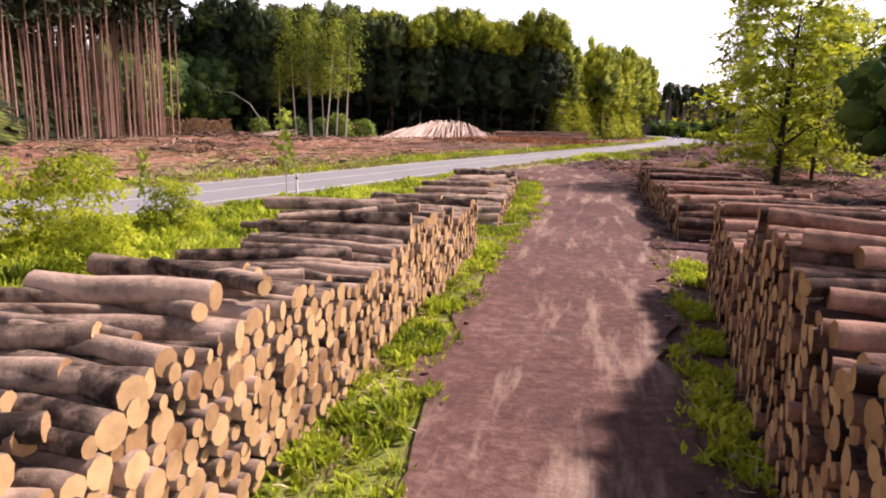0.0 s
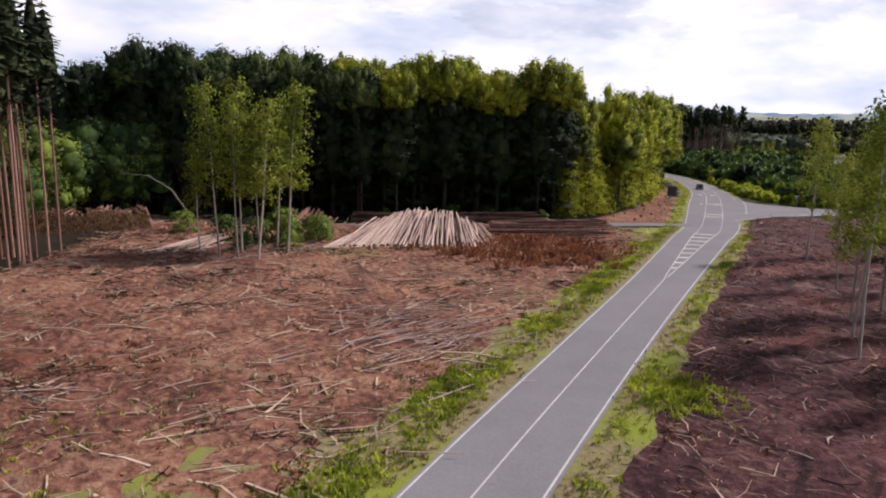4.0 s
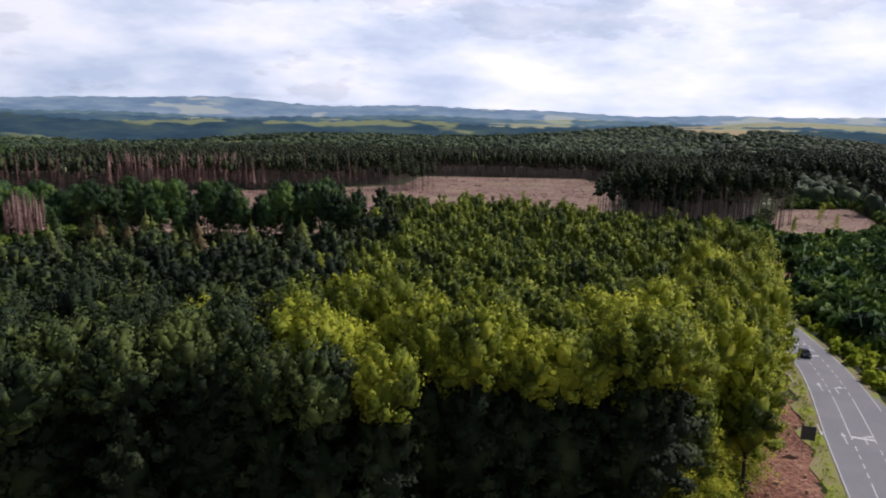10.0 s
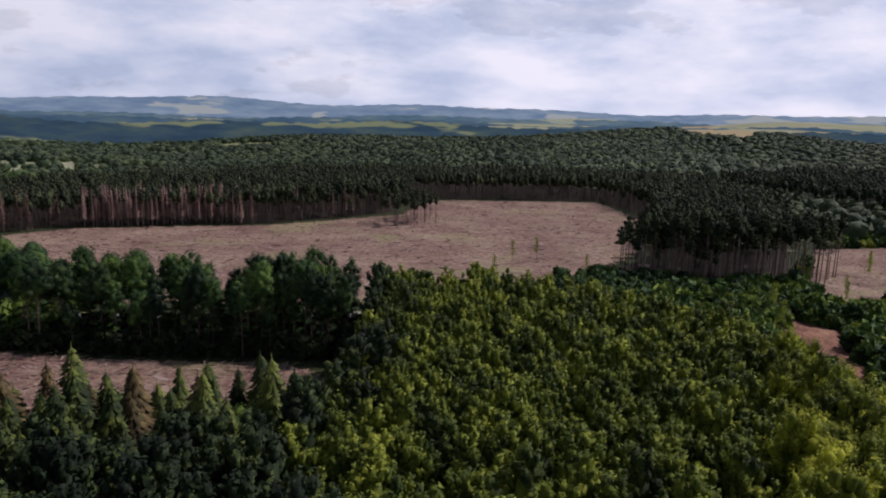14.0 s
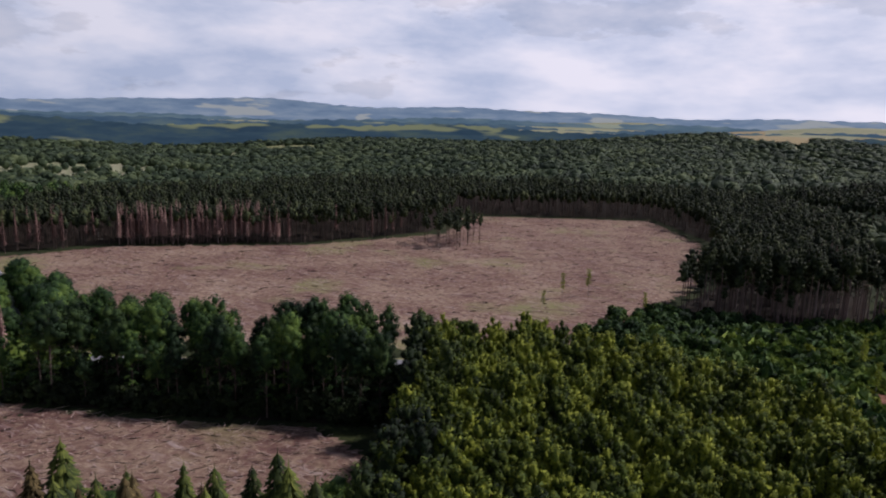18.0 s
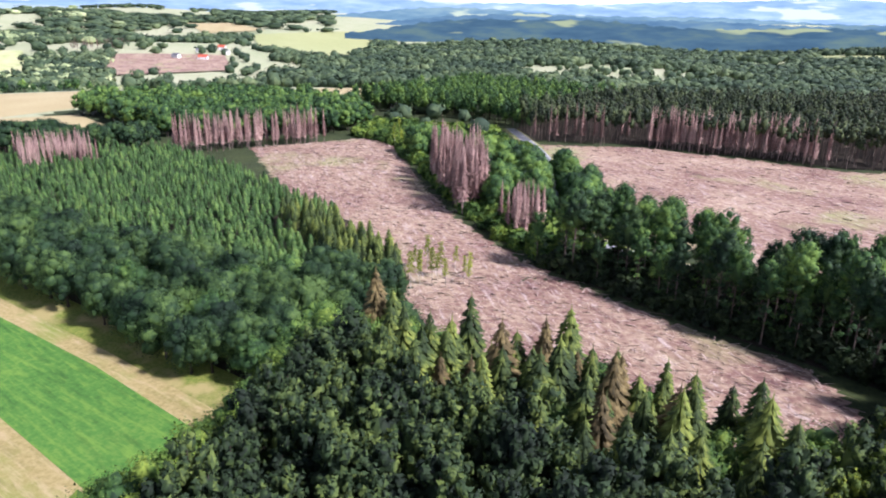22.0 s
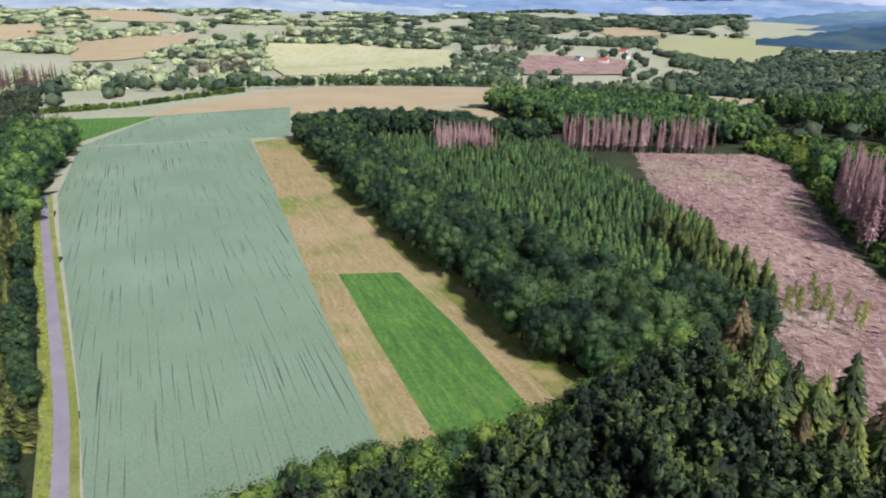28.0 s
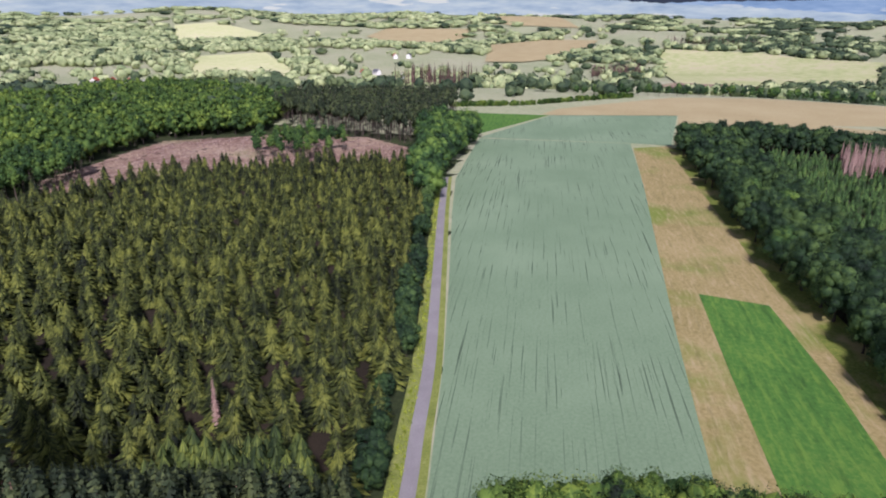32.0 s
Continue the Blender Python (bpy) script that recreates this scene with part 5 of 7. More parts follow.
plant("beech", "beech_tree", front[~south][:100], 2200, "tall green beech with a dense leafy crown", "tree", "beeches at the wood's edge", (0.92, 1.15))
more = np.vstack([front[south][110:], front[~south][100:], rest])
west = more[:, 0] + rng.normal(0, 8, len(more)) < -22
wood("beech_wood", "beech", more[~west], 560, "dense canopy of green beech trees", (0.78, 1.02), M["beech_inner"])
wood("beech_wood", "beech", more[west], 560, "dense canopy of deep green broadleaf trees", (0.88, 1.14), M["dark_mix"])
wood("understorey", "bush", sow([(-62, 150.5), (-15, 153.5), (24, 160.5), (36, 169), (30, 170), (22, 166), (-15, 159), (-62, 156)], 4.6), 200, "dark bushes under the edge of the beech wood", (0.3, 0.9), M["oak"])
wood("understorey", "bush", sow([(37, 172), (48, 193), (68, 237), (64, 240), (44, 197), (33, 174)], 2.6), 160, "bright leafy shrubs under the wood's sunlit edge", (0.6, 1.7), M["beech"])
plant("sunlit", "young_beech_tree", sow([(25, 161.5), (37, 170.5), (49, 193), (60, 216), (56, 218), (44, 197), (33, 176), (24, 166)], 3.6)[:60], 2300, "young beech with bright leaves at the wood's edge", "tree", "young beeches at the wood's edge", (0.5, 1.05))
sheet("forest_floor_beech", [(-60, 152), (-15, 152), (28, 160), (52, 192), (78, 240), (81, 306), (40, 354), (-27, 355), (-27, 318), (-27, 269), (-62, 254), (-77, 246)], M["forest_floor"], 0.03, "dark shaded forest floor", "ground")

# the tall row between the middle clearing and the road
ROW = [(-132.3, 320.4), (-82.9, 317.3), (-29.4, 317.3), (-27.3, 352.3), (-62.3, 352.3), (-97.3, 346.2), (-126.2, 346.2)]
row = off_roads(sow(ROW, 6.4, 0.48), 2.0)
row = row[rng.permutation(len(row))]
plant("grove", "roadside_tree", row[:52], 1800, "tall dark green tree in the row along the road", "tree", "trees along the road", (0.62, 1.14))
plant("light_grove", "roadside_tree", row[52:105], 1800, "tall green tree with a bare trunk in the row", "tree", "trees along the road", (0.7, 1.18))
# the leaf colour darkens the foot of the row like shade
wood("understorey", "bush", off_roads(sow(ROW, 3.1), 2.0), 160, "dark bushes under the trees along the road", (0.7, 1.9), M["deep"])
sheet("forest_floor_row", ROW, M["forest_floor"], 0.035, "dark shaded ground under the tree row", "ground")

# spruces in front of the middle clearing
conif = sow([(-112, 240), (-100, 224), (-62, 223), (-25, 236), (-24, 266), (-39, 262), (-55, 257), (-74, 254), (-90, 245)], 5.0)
conif = conif[:125]
mixed = rng.uniform(0, 1, len(conif))
plant("spruce", "spruce_tree", conif[mixed < 0.60], 240, "dark green spruce with pointed top at the clearing's edge", "tree", "spruces at the clearing's edge", (1.45, 2.15))
plant("brown_spruce", "dying_spruce_tree", conif[(mixed >= 0.60) & (mixed < 0.72)], 240, "dying spruce with brownish needles", "tree", "spruces at the clearing's edge", (1.5, 2.3))
plant("grove_small", "broadleaf_tree", conif[mixed >= 0.72], 2000, "fresh green broadleaf tree among spruces", "tree", "broadleaf trees among the spruces", (0.8, 1.15))

plant("dead", "dead_spruce_tree", [(-58.2, 245.3, 0.62), (-37.6, 252.5, 0.66), (-32.5, 249.4, 0.58), (-73.7, 244.3, 0.5), (-93.2, 246.3, 0.55)], 100, "dying brown spruce among green ones", "tree", "dead spruces")

# the wood beside the fields
edge = sow([(-424.7, 154), (-309.4, 176.5), (-211.6, 193.5), (-155, 205.5), (-117, 214), (-108.7, 246.3), (-139.5, 269), (-170.4, 238.1), (-227, 219.6), (-309.4, 203.1), (-422.6, 180.4)], 7.2)
edge = edge[rng.permutation(len(edge))]
near_e = edge[edge[:, 0] > -330][:170]
light_e = rng.uniform(0, 1, len(near_e)) < 0.22
plant("oak", "oak_tree", near_e[light_e], 2600, "round fresh green broadleaf tree at the field's edge", "tree", "broadleaf trees beside the fields", (0.7, 1.0))
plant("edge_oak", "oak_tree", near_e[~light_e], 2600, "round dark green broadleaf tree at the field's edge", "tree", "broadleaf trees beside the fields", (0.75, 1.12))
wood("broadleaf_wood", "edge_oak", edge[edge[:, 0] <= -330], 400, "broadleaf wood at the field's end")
front_mix = sow([(-117, 219), (-104, 210), (-98, 190), (-97, 165), (-93, 149), (-84, 136), (-69, 128), (-52, 124.9), (-46.9, 153.7), (-64.4, 156.8), (-77.8, 205.2), (-74.7, 227.8), (-111.7, 238.1)], 5.6)
tops = crest(front_mix)
tops = np.where((front_mix[:, 0] > -57) & (front_mix[:, 1] < 149), 0, tops)
front_mix, tops = front_mix[tops > 6], tops[tops > 6]
mixture = [(x, y, min(rng.uniform(0.75, 1.15), h / 16.5)) for (x, y), h in zip(front_mix[:150], tops)]
plant("oak", "broadleaf_tree", mixture[::3], 2800, "broadleaf tree with a deep green crown", "tree", "broadleaf trees beside the fields")
plant("lush", "broadleaf_tree", mixture[1::3] + mixture[2::3], 2800, "broadleaf tree with a lush green crown", "tree", "broadleaf trees beside the fields")
wood("broadleaf_wood", "edge_oak", sow([(-424, 155), (-455, 190), (-460, 215), (-450, 248), (-412, 288), (-392, 306), (-380, 290), (-420, 240), (-425, 200), (-405, 178)], 7.4), 400, "broadleaf trees at the far end of the wood", (0.78, 1.05))
sheet("forest_floor_far_end", [(-424, 154), (-457, 190), (-462, 215), (-452, 250), (-412, 290), (-390, 308), (-378, 290), (-415, 225), (-405, 170)], M["forest_floor"], 0.12, "dark ground under the far end of the wood", "ground")
young = sow([(-412.3, 182.5), (-309.4, 205.2), (-227, 221.6), (-171.4, 240.1), (-140.6, 271), (-152.9, 281.3), (-204.4, 301.9), (-256.9, 306), (-338.2, 308.1), (-377.3, 304), (-417.5, 225.7)], 4.0)
dark_part = (young[:, 1] > 262 + 0.25 * (-150 - young[:, 0])) & (young[:, 0] > -215)
plant("spruce", "spruce_tree", young[dark_part][:80], 200, "dark green spruce with pointed top at the clearing's edge", "tree", "spruces at the clearing's edge", (0.85, 1.2))
young = young[~dark_part]
plant("young", "young_spruce_tree", young[young[:, 0] > -205][:170], 200, "slim bluish green young spruce", "tree", "young spruces in the plantation", (0.7, 1.2))
wood("young_spruce_wood", "young", np.vstack([young[young[:, 0] > -205][170:], young[young[:, 0] <= -205]]), 90, "bluish green young spruce plantation", (0.6, 1.0))
sheet("forest_floor_field_wood", [(-424.7, 155.7), (-309.4, 179.4), (-211.6, 196.9), (-155, 209.3), (-115.9, 218.5), (-101.5, 214.4), (-82.9, 205.2), (-68.5, 179.4), (-62.3, 205.2), (-111.7, 244.3), (-139.5, 269), (-155, 280.3), (-206.4, 302.9), (-257.9, 307.1), (-340.3, 310.1), (-379.4, 306)], M["forest_floor"], 0.07, "dark ground under the wood beside the fields", "ground")

# spruce plantation beside the lane
PLANT = [(-58.2, 102.2), (-76.7, 111.5), (-107.6, 107.4), (-135.4, 100.7), (-181.7, 86.8), (-253.8, 63.1), (-332, 34.3), (-327.9, 3.4), (-293.9, -31.6), (-270.3, -72.8), (-211.6, -88.2), (-155, -83.1), (-93.2, -21.3), (-41.8, 61)]
sp = sow(PLANT, 6.7, 0.44)
sp = sp[np.argsort(np.hypot(sp[:, 0] + 60, sp[:, 1] - 110))]
plant("plantation", "plantation_spruce_tree", sp[:290], 240, "olive green spruce in a dense plantation", "tree", "spruces in the plantation by the lane", (0.75, 1.3))
wood("spruce_plantation", "plantation", sp[290:640], 200, "dense olive green spruce plantation", (0.75, 1.3))
wood("spruce_plantation", "plantation", sp[640:], 90, "dense olive green spruce plantation", (0.75, 1.3))
plant("dead", "dead_spruce_tree", [(-95.3, 79.6, 0.55)], 100, "small dead pale spruce among green ones", "tree", "dead spruces")
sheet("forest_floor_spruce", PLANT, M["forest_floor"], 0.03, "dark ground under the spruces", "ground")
hedge = smooth_line([(-72.6, 117.1, 1), (-107.6, 108.9, 1), (-135.4, 101.7, 1), (-181.7, 87.3, 1), (-257.9, 64.1, 1)], 3.6)
plant("edge_oak", "lane_tree", [(x + rng.uniform(-1.5, 1.5), y + rng.uniform(-2.5, 0.6), rng.uniform(0.32, 0.66)) for x, y, _ in hedge[::2]], 1200, "small broadleaf tree at the lane's edge", "tree", "trees along the lane")
endwood = sow([(-257.9, 63.1), (-309.4, 50.8), (-417.5, 36.3), (-422.6, -0.7), (-340.3, 30.2), (-299.1, 42.5)], 7.0)
plant("oak", "lane_tree", endwood, 800, "tall round broadleaf tree at the lane's end", "tree", "broadleaf trees at the lane's end", (0.95, 1.3))
plant("light_grove", "slim_tree", sow([(-300, -50), (-328, -66), (-354, -52), (-350, 6), (-330, 6), (-312, -22)], 7.5)[:40], 700, "slim broadleaf tree at the felled patch", "tree", "trees at the felled patch", (0.42, 0.7))
plant("light_grove", "slim_tree", sow([(-196, -90), (-228, -100), (-262, -112), (-254, -128), (-200, -118)], 6.5)[:40], 700, "slim broadleaf tree at the felled patch", "tree", "trees at the felled patch", (0.5, 0.8))
wood("dark_spruce_stand", "pine", sow([(-389.7, -62.5), (-377.3, 4.4), (-427.8, 11.6), (-535.8, -11), (-494.7, -124.2), (-432.9, -124.2)], 5.0), 90, "dark spruce stand behind the plantation", (0.65, 0.85))
wood("broadleaf_wood", "grove_small", sow([(-175.6, -98.5), (-237.3, -124.2), (-340.3, -139.7), (-383.5, -93.4), (-494.7, -134.5), (-535.8, -309.5), (-340.3, -340.4), (-185.9, -206.6)], 8.0), 160, "broadleaf wood beyond the felled patch", (0.8, 1.2))

# dead spruces
plant("dead", "dead_spruce_tree", sow([(-182.8, 339), (-211.6, 355.4), (-245.6, 377.1), (-251.7, 394.5), (-221.9, 388.4), (-190, 361.6)], 3.9)[:90], 100, "dead spruce with bare pinkish grey crown", "tree", "dead spruces", (1.0, 1.3))
plant("dead", "dead_spruce_tree", sow([(-362.9, 304), (-379.4, 308.1), (-355.7, 411), (-332, 411)], 4.8)[:80], 100, "dead spruce with bare pinkish grey crown", "tree", "dead spruces", (0.75, 1.0))
plant("dead", "dead_spruce_tree", sow([(-144.7, 330.7), (-165.3, 339), (-165.3, 355.4), (-148.8, 349.3)], 3.8)[:30], 100, "dead spruce with brown crown beside the road", "tree", "dead spruces", (0.7, 0.9))
wood("dead_spruce_stand", "dead", sow([(-362.9, 230.9), (-404.1, 238.1), (-396.9, 269), (-360.8, 264.9)], 3.6), 90, "reddish dying spruces in the plantation", (0.55, 0.68))
# green trees round the bend and behind the dead spruces
bend = off_roads(sow([(-171.4, 359.6), (-181.7, 349.3), (-201.3, 376), (-235.3, 400.7), (-270.3, 394.5), (-309.4, 423.4), (-355.7, 416.2), (-383.5, 452.2), (-309.4, 483.1), (-270.3, 467.6), (-221.9, 452.2), (-185.9, 416.2), (-155, 390.4), (-136.4, 371.9), (-144.7, 354.4)], 7.0), 1.0)
plant("oak", "roadside_tree", bend[:95], 1300, "broadleaf tree at the road's bend", "tree", "trees at the road's bend", (0.7, 1.15))
wood("broadleaf_wood", "oak", sow([(-412.3, 318.4), (-535.8, 308.1), (-556.4, 339), (-520.4, 436.8), (-432.9, 467.6), (-383.5, 452.2), (-362.9, 419.3), (-386.6, 339)], 8.5), 150, "dark green broadleaf wood behind the dead spruces", (0.95, 1.25))
wood("broadleaf_wood", "beech", sow([(-443.2, 474.8), (-402, 501.6), (-330, 520.1), (-276.4, 497.5), (-309.4, 534.5), (-309.4, 658.1), (-474.1, 658.1)], 8.0), 130, "dark broadleaf wood beyond the large clearing", (0.75, 0.95), M["oak"])
plant("birch", "birch_tree", [(x, y, rng.uniform(0.4, 0.62)) for x, y in sow([(-157, 281.3), (-146.7, 269), (-122, 304), (-124.1, 314.3), (-139.5, 308.1)], 6.5)[:16]], 800, "thin birch remaining on felled ground", "tree", "birches on the felled ground")
plant("birch", "birch_tree", [(30.3, 452.2, 0.6), (42.7, 458.4, 0.65), (94.1, 474.8, 0.55), (-309.4, 411, 0.7), (-314.5, 419.3, 0.75), (-301.1, 409, 0.6), (61.2, 431.6, 0.5), (20, 431.6, 0.45)], 800, "thin birch remaining on felled ground", "tree", "birches on the felled ground")

# pine stands round the large clearing
PINES = [(-309.4, 514), (-270.3, 488.2), (-218.8, 530.4), (-113.8, 557.2), (-37.6, 616.9), (-25.3, 709.5), (7.7, 711.6), (129.1, 719.8), (143.5, 612.8), (106.5, 489.2), (73.5, 439.8), (110.6, 419.3), (153.8, 436.8), (241.3, 616.9), (246.5, 781.6), (61.2, 874.2), (-124.1, 843.3), (-309.4, 637.5)]
pines = sow(PINES, 6.2, 0.5)
pines = pines[(pines[:, 1] < 790) | (rng.uniform(0, 1, len(pines)) < 0.6)]
edge_p = pines[(pines[:, 1] < 640)]
edge_p = edge_p[np.argsort(np.hypot(edge_p[:, 0] - 10, edge_p[:, 1] - 500))]
plant("pine", "pine_tree", edge_p[:190], 200, "tall pine with bare trunk and dark crown", "tree", "pines round the large clearing", (0.55, 1.1))
plant("tall_pine", "pine_tree", sow([(82, 441), (92, 432), (112, 419), (160, 416), (178, 440), (150, 450), (118, 446), (98, 458)], 5.6, 0.5)[:90], 200, "tall pine with a pale bare trunk and narrow crown", "tree", "pines round the large clearing", (0.95, 1.2))
wood("pine_stand", "pine", np.vstack([edge_p[190:], pines[pines[:, 1] >= 640]]), 90, "dark stand of tall pines", (0.66, 1.0))
wood("dead_spruce_stand", "dying", np.vstack([sow([(-270.3, 479), (-218.8, 522.2), (-155, 540.7), (-110.7, 550), (-115.9, 565.4), (-165.3, 560.3), (-232.2, 539.7), (-276.4, 495.4)], 6.0, keep=0.3), sow([(-95.3, 561.3), (-35.6, 608.7), (-41.8, 621), (-103.5, 575.7)], 6.0, keep=0.25), sow([(122.9, 441.9), (153.8, 452.2), (174.4, 514), (143.5, 493.4)], 8.0, keep=0.3)]), 90, "reddish dying spruces at the clearing's edge", (0.9, 1.12))
wood("dead_spruce_stand", "dead", sow([(-214, 529), (-165, 546), (-128, 559), (-133, 577), (-175, 564), (-222, 546)], 4.4, 0.5), 96, "pinkish grey dead spruces at the clearing's edge", (0.7, 1.15))
plant("pine", "pine_tree", sow([(-46.9, 570.6), (-31.5, 606.6), (-10.9, 616.9), (-4.7, 575.7), (-23.2, 550)], 7.5), 200, "lone tall pine remaining in the clearing", "tree", "pines remaining in the clearing", (0.6, 0.85))
sheet("forest_floor_pines", [(-309.4, 519.1), (-270.3, 493.4), (-218.8, 534.5), (-113.8, 561.3), (-41.8, 618.9), (-29.4, 713.6), (7.7, 716.7), (132.2, 723.9), (147.6, 612.8), (110.6, 489.2), (75.6, 441.9), (110.6, 419.3), (153.8, 436.8), (241.3, 616.9), (246.5, 781.6), (61.2, 874.2), (-124.1, 843.3), (-309.4, 637.5)],
      M["forest_floor"], 0.30, "dark ground under the pines", "ground", True)

# young growth beyond the junction
BRASH_PATCH = [(101.3, 290.6), (109.6, 296.8), (132.2, 355.4), (121.9, 372.9), (109.6, 349.3)]
SCRUB = [(92, 200), (110, 195), (150, 262), (168, 330), (205, 400), (250, 470), (300, 600), (240, 560), (200, 500), (150, 425), (104, 410), (72, 402), (66, 392), (88, 345), (97, 290), (95, 250)]
scrub = off_roads(without(sow(SCRUB, 3.7), CLEAR_FIVE, BRASH_PATCH), 1.5)
tone = rng.uniform(0, 1, len(scrub))
wood("scrub", "bush", scrub[tone < 0.6], 56, "dense green scrub and saplings beside the road", (0.7, 1.9))
wood("scrub", "bush", scrub[(tone >= 0.6) & (tone < 0.85)], 56, "darker scrub and saplings beside the road", (0.8, 2.2), M["oak"])
wood("scrub", "bush", scrub[tone >= 0.85], 56, "bright yellow-green scrub beside the road", (0.6, 1.4), M["birch"])
wood("scrub", "bush", off_roads(sow([(100.3, 297.8), (79.7, 328.7), (40.6, 367.8), (30.3, 382.2), (65.3, 402.8), (90, 354.4)], 4.0), 1.5), 120, "green scrub and saplings", (0.8, 2.0))
wood("scrub", "bush", off_roads(without(sow([(-126.2, 320.4), (-181.7, 339), (-270.3, 390.4), (-324.8, 405.9), (-355.7, 416.2), (-383.5, 452.2), (-309.4, 493.4), (-270.3, 467.6), (-221.9, 452.2), (-185.9, 416.2), (-155, 390.4), (-132.3, 371.9), (-124.1, 349.3)], 4.2), CLEAR_THREE, CLEAR_ONE), 1.0), 100, "dark scrub round the road's bend", (0.8, 2.0))
wood("scrub", "bush", off_roads(sow([(86, 199), (97, 197), (96, 250), (92, 264), (87, 240), (82, 214)], 2.6), 1.2), 60, "low shrubs and weeds at the junction", (0.25, 0.8), M["weeds"])
NEAR_END = [(30, 398), (48, 425), (66, 437), (84, 432), (104, 424), (134, 408), (118, 392), (84, 396), (60, 386)]
wood("scrub", "bush", off_roads(sow(NEAR_END, 4.2), 1.5), 120, "dark scrub and saplings at the clearing's near end", (0.7, 1.9), M["oak"])
rough_sheet("brash_patch", [(96, 398), (136, 410), (160, 400), (172, 384), (138, 380), (112, 388)], M["brash"], 0.02, 2.0, 0.5, "reddish brash at the clearing's near end")
rough_sheet("brash_patch", BRASH_PATCH, M["brash"], 0.0, 1.5, 0.5, "reddish brash beside the road")
plant("birch", "birch_tree", [(110, 352, 0.6), (116, 372, 0.65), (150, 384, 0.55), (176, 398, 0.6), (160, 402, 0.5), (186, 430, 0.6), (200, 452, 0.55)], 800, "thin birch remaining on felled ground", "tree", "birches on the felled ground")
wood("broadleaf_wood", "oak", off_roads(sow([(130, 190), (175, 280), (270, 450), (420, 520), (420, 240), (300, 150), (190, 130)], 10.0), 3), 80, "dark broadleaf wood beyond the side road", (0.5, 0.8))
wood("pine_stand", "pine", off_roads(sow([(240, 470), (300, 600), (240, 760), (420, 900), (620, 760), (500, 500), (300, 440)], 9.5), 3), 90, "dark spruce forest beyond the side road", (0.9, 1.2))
sheet("forest_floor_side", [(240, 470), (300, 600), (240, 760), (420, 900), (620, 760), (500, 500), (420, 240), (300, 150), (190, 130), (130, 190), (175, 280), (270, 450)], M["forest_floor"], 0.02, "dark ground under the wood beyond the side road", "ground")

# spruces with bare trunks beside the near clearing
stand = sow([(-54, 76), (-49, 97), (-45, 111), (-44.3, 118.5), (-52, 121), (-80, 119), (-135, 20), (-98, 20), (-66, 52)], 2.3)
stand = stand[(crest(stand) > 17) & ~((stand[:, 0] < -69) & inside(PLANT, stand[:, 0], stand[:, 1]))]
stand = stand[np.argsort(-stand[:, 0])]
wood("spruce_stand", "spruce", [(x, y) for x, y in sow([(-61, 88), (-57, 112), (-66, 114), (-86, 106), (-78, 84)], 2.6)], 90, "dark spruces behind the bare trunks", (1.0, 1.3))
stand = np.column_stack([stand, np.minimum(crest(stand) / 30.0, rng.uniform(0.88, 1.08, len(stand)))])
plant("tall", "tall_spruce_tree", stand[:115], 200, "tall spruce with bare reddish trunk", "tree", "spruces beside the near clearing", (0.9, 1.1))
wood("spruce_stand", "tall", stand[115:, :2][crest(stand[115:]) > 27], 200, "tall spruces with bare reddish trunks", (0.85, 0.92))
wood("spruce_stand", "tall", stand[115:, :2][crest(stand[115:]) <= 27], 200, "tall spruces with bare reddish trunks", (0.55, 0.62))
sheet("forest_floor_stand", [(-56, 76), (-51, 97), (-47, 111), (-46, 118), (-48, 152), (-62, 150), (-85, 118), (-130, 40), (-95, 22), (-68, 52)], M["forest_floor"], 0.02, "dark ground under the tall spruces", "ground")
plant("birch", "birch_tree", [(-25.2, 118.4, 1.08, 170), (-22.8, 118.0, 1.02, 150), (-20.0, 117.0, 1.0, 20), (-19.4, 124.3, 1.03, 60), (-17.6, 122.0, 1.1, 330), (-28.2, 120.0, 0.74, 190), (-23.2, 121.0, 1.12, 120), (-21.4, 122.6, 0.95, 250)], 2000, "slender birch with light green leaves", "tree", "birches in the clearing")
plant("bush", "bush", [(-15, 131, 1.2), (-19, 129, 1.4), (-23, 128, 1.3), (-28, 130, 1.3), (-16, 134, 1.3), (-36, 135, 1.2), (-21, 132, 1.6), (-18, 125, 0.9), (-24, 124, 0.8)], 900, "green bush under the birches", "bush", "bushes before the wood")
plant("birch", "birch_tree", [(36.4, 86.1, 1.06, 170), (38.2, 90.3, 1.08, 30), (47.5, 101, 1.1, 60), (42, 97, 0.9), (54, 128, 1.0), (46, 84, 0.95), (52, 95, 1.0), (58, 110, 0.9), (40, 78, 0.85), (50, 88, 0.95), (60, 120, 0.9), (56, 102, 0.95), (64, 132, 0.95), (48, 110, 0.8)], 2600, "slender leaning birch beside the felled ground", "tree", "birches by the road")
plant("oak", "broadleaf_tree", [(62, 95, 0.75), (70, 112, 0.8), (58, 78, 0.75), (74, 130, 0.8), (80, 145, 0.7), (66, 86, 0.85), (48, 66, 0.7), (84, 120, 0.85)], 900, "dark broadleaf tree behind the birches", "tree", "trees behind the birches")
plant("oak", "broadleaf_tree", [(20.6, 25.5, 0.58), (22.5, 33, 0.62), (27, 29, 0.8), (20.5, 18.5, 0.5)], 2600, "dark green broadleaf tree behind the log stacks", "tree", "trees beside the log stacks")
plant("sunlit", "roadside_broadleaf_tree", [(21.4, 44, 1.1), (25.5, 47.5, 0.85), (30, 36, 1.0), (37, 60, 0.95), (26, 54, 0.6)], 7000, "sunlit yellow-green broadleaf tree beside the log stacks", "tree", "trees beside the log stacks")
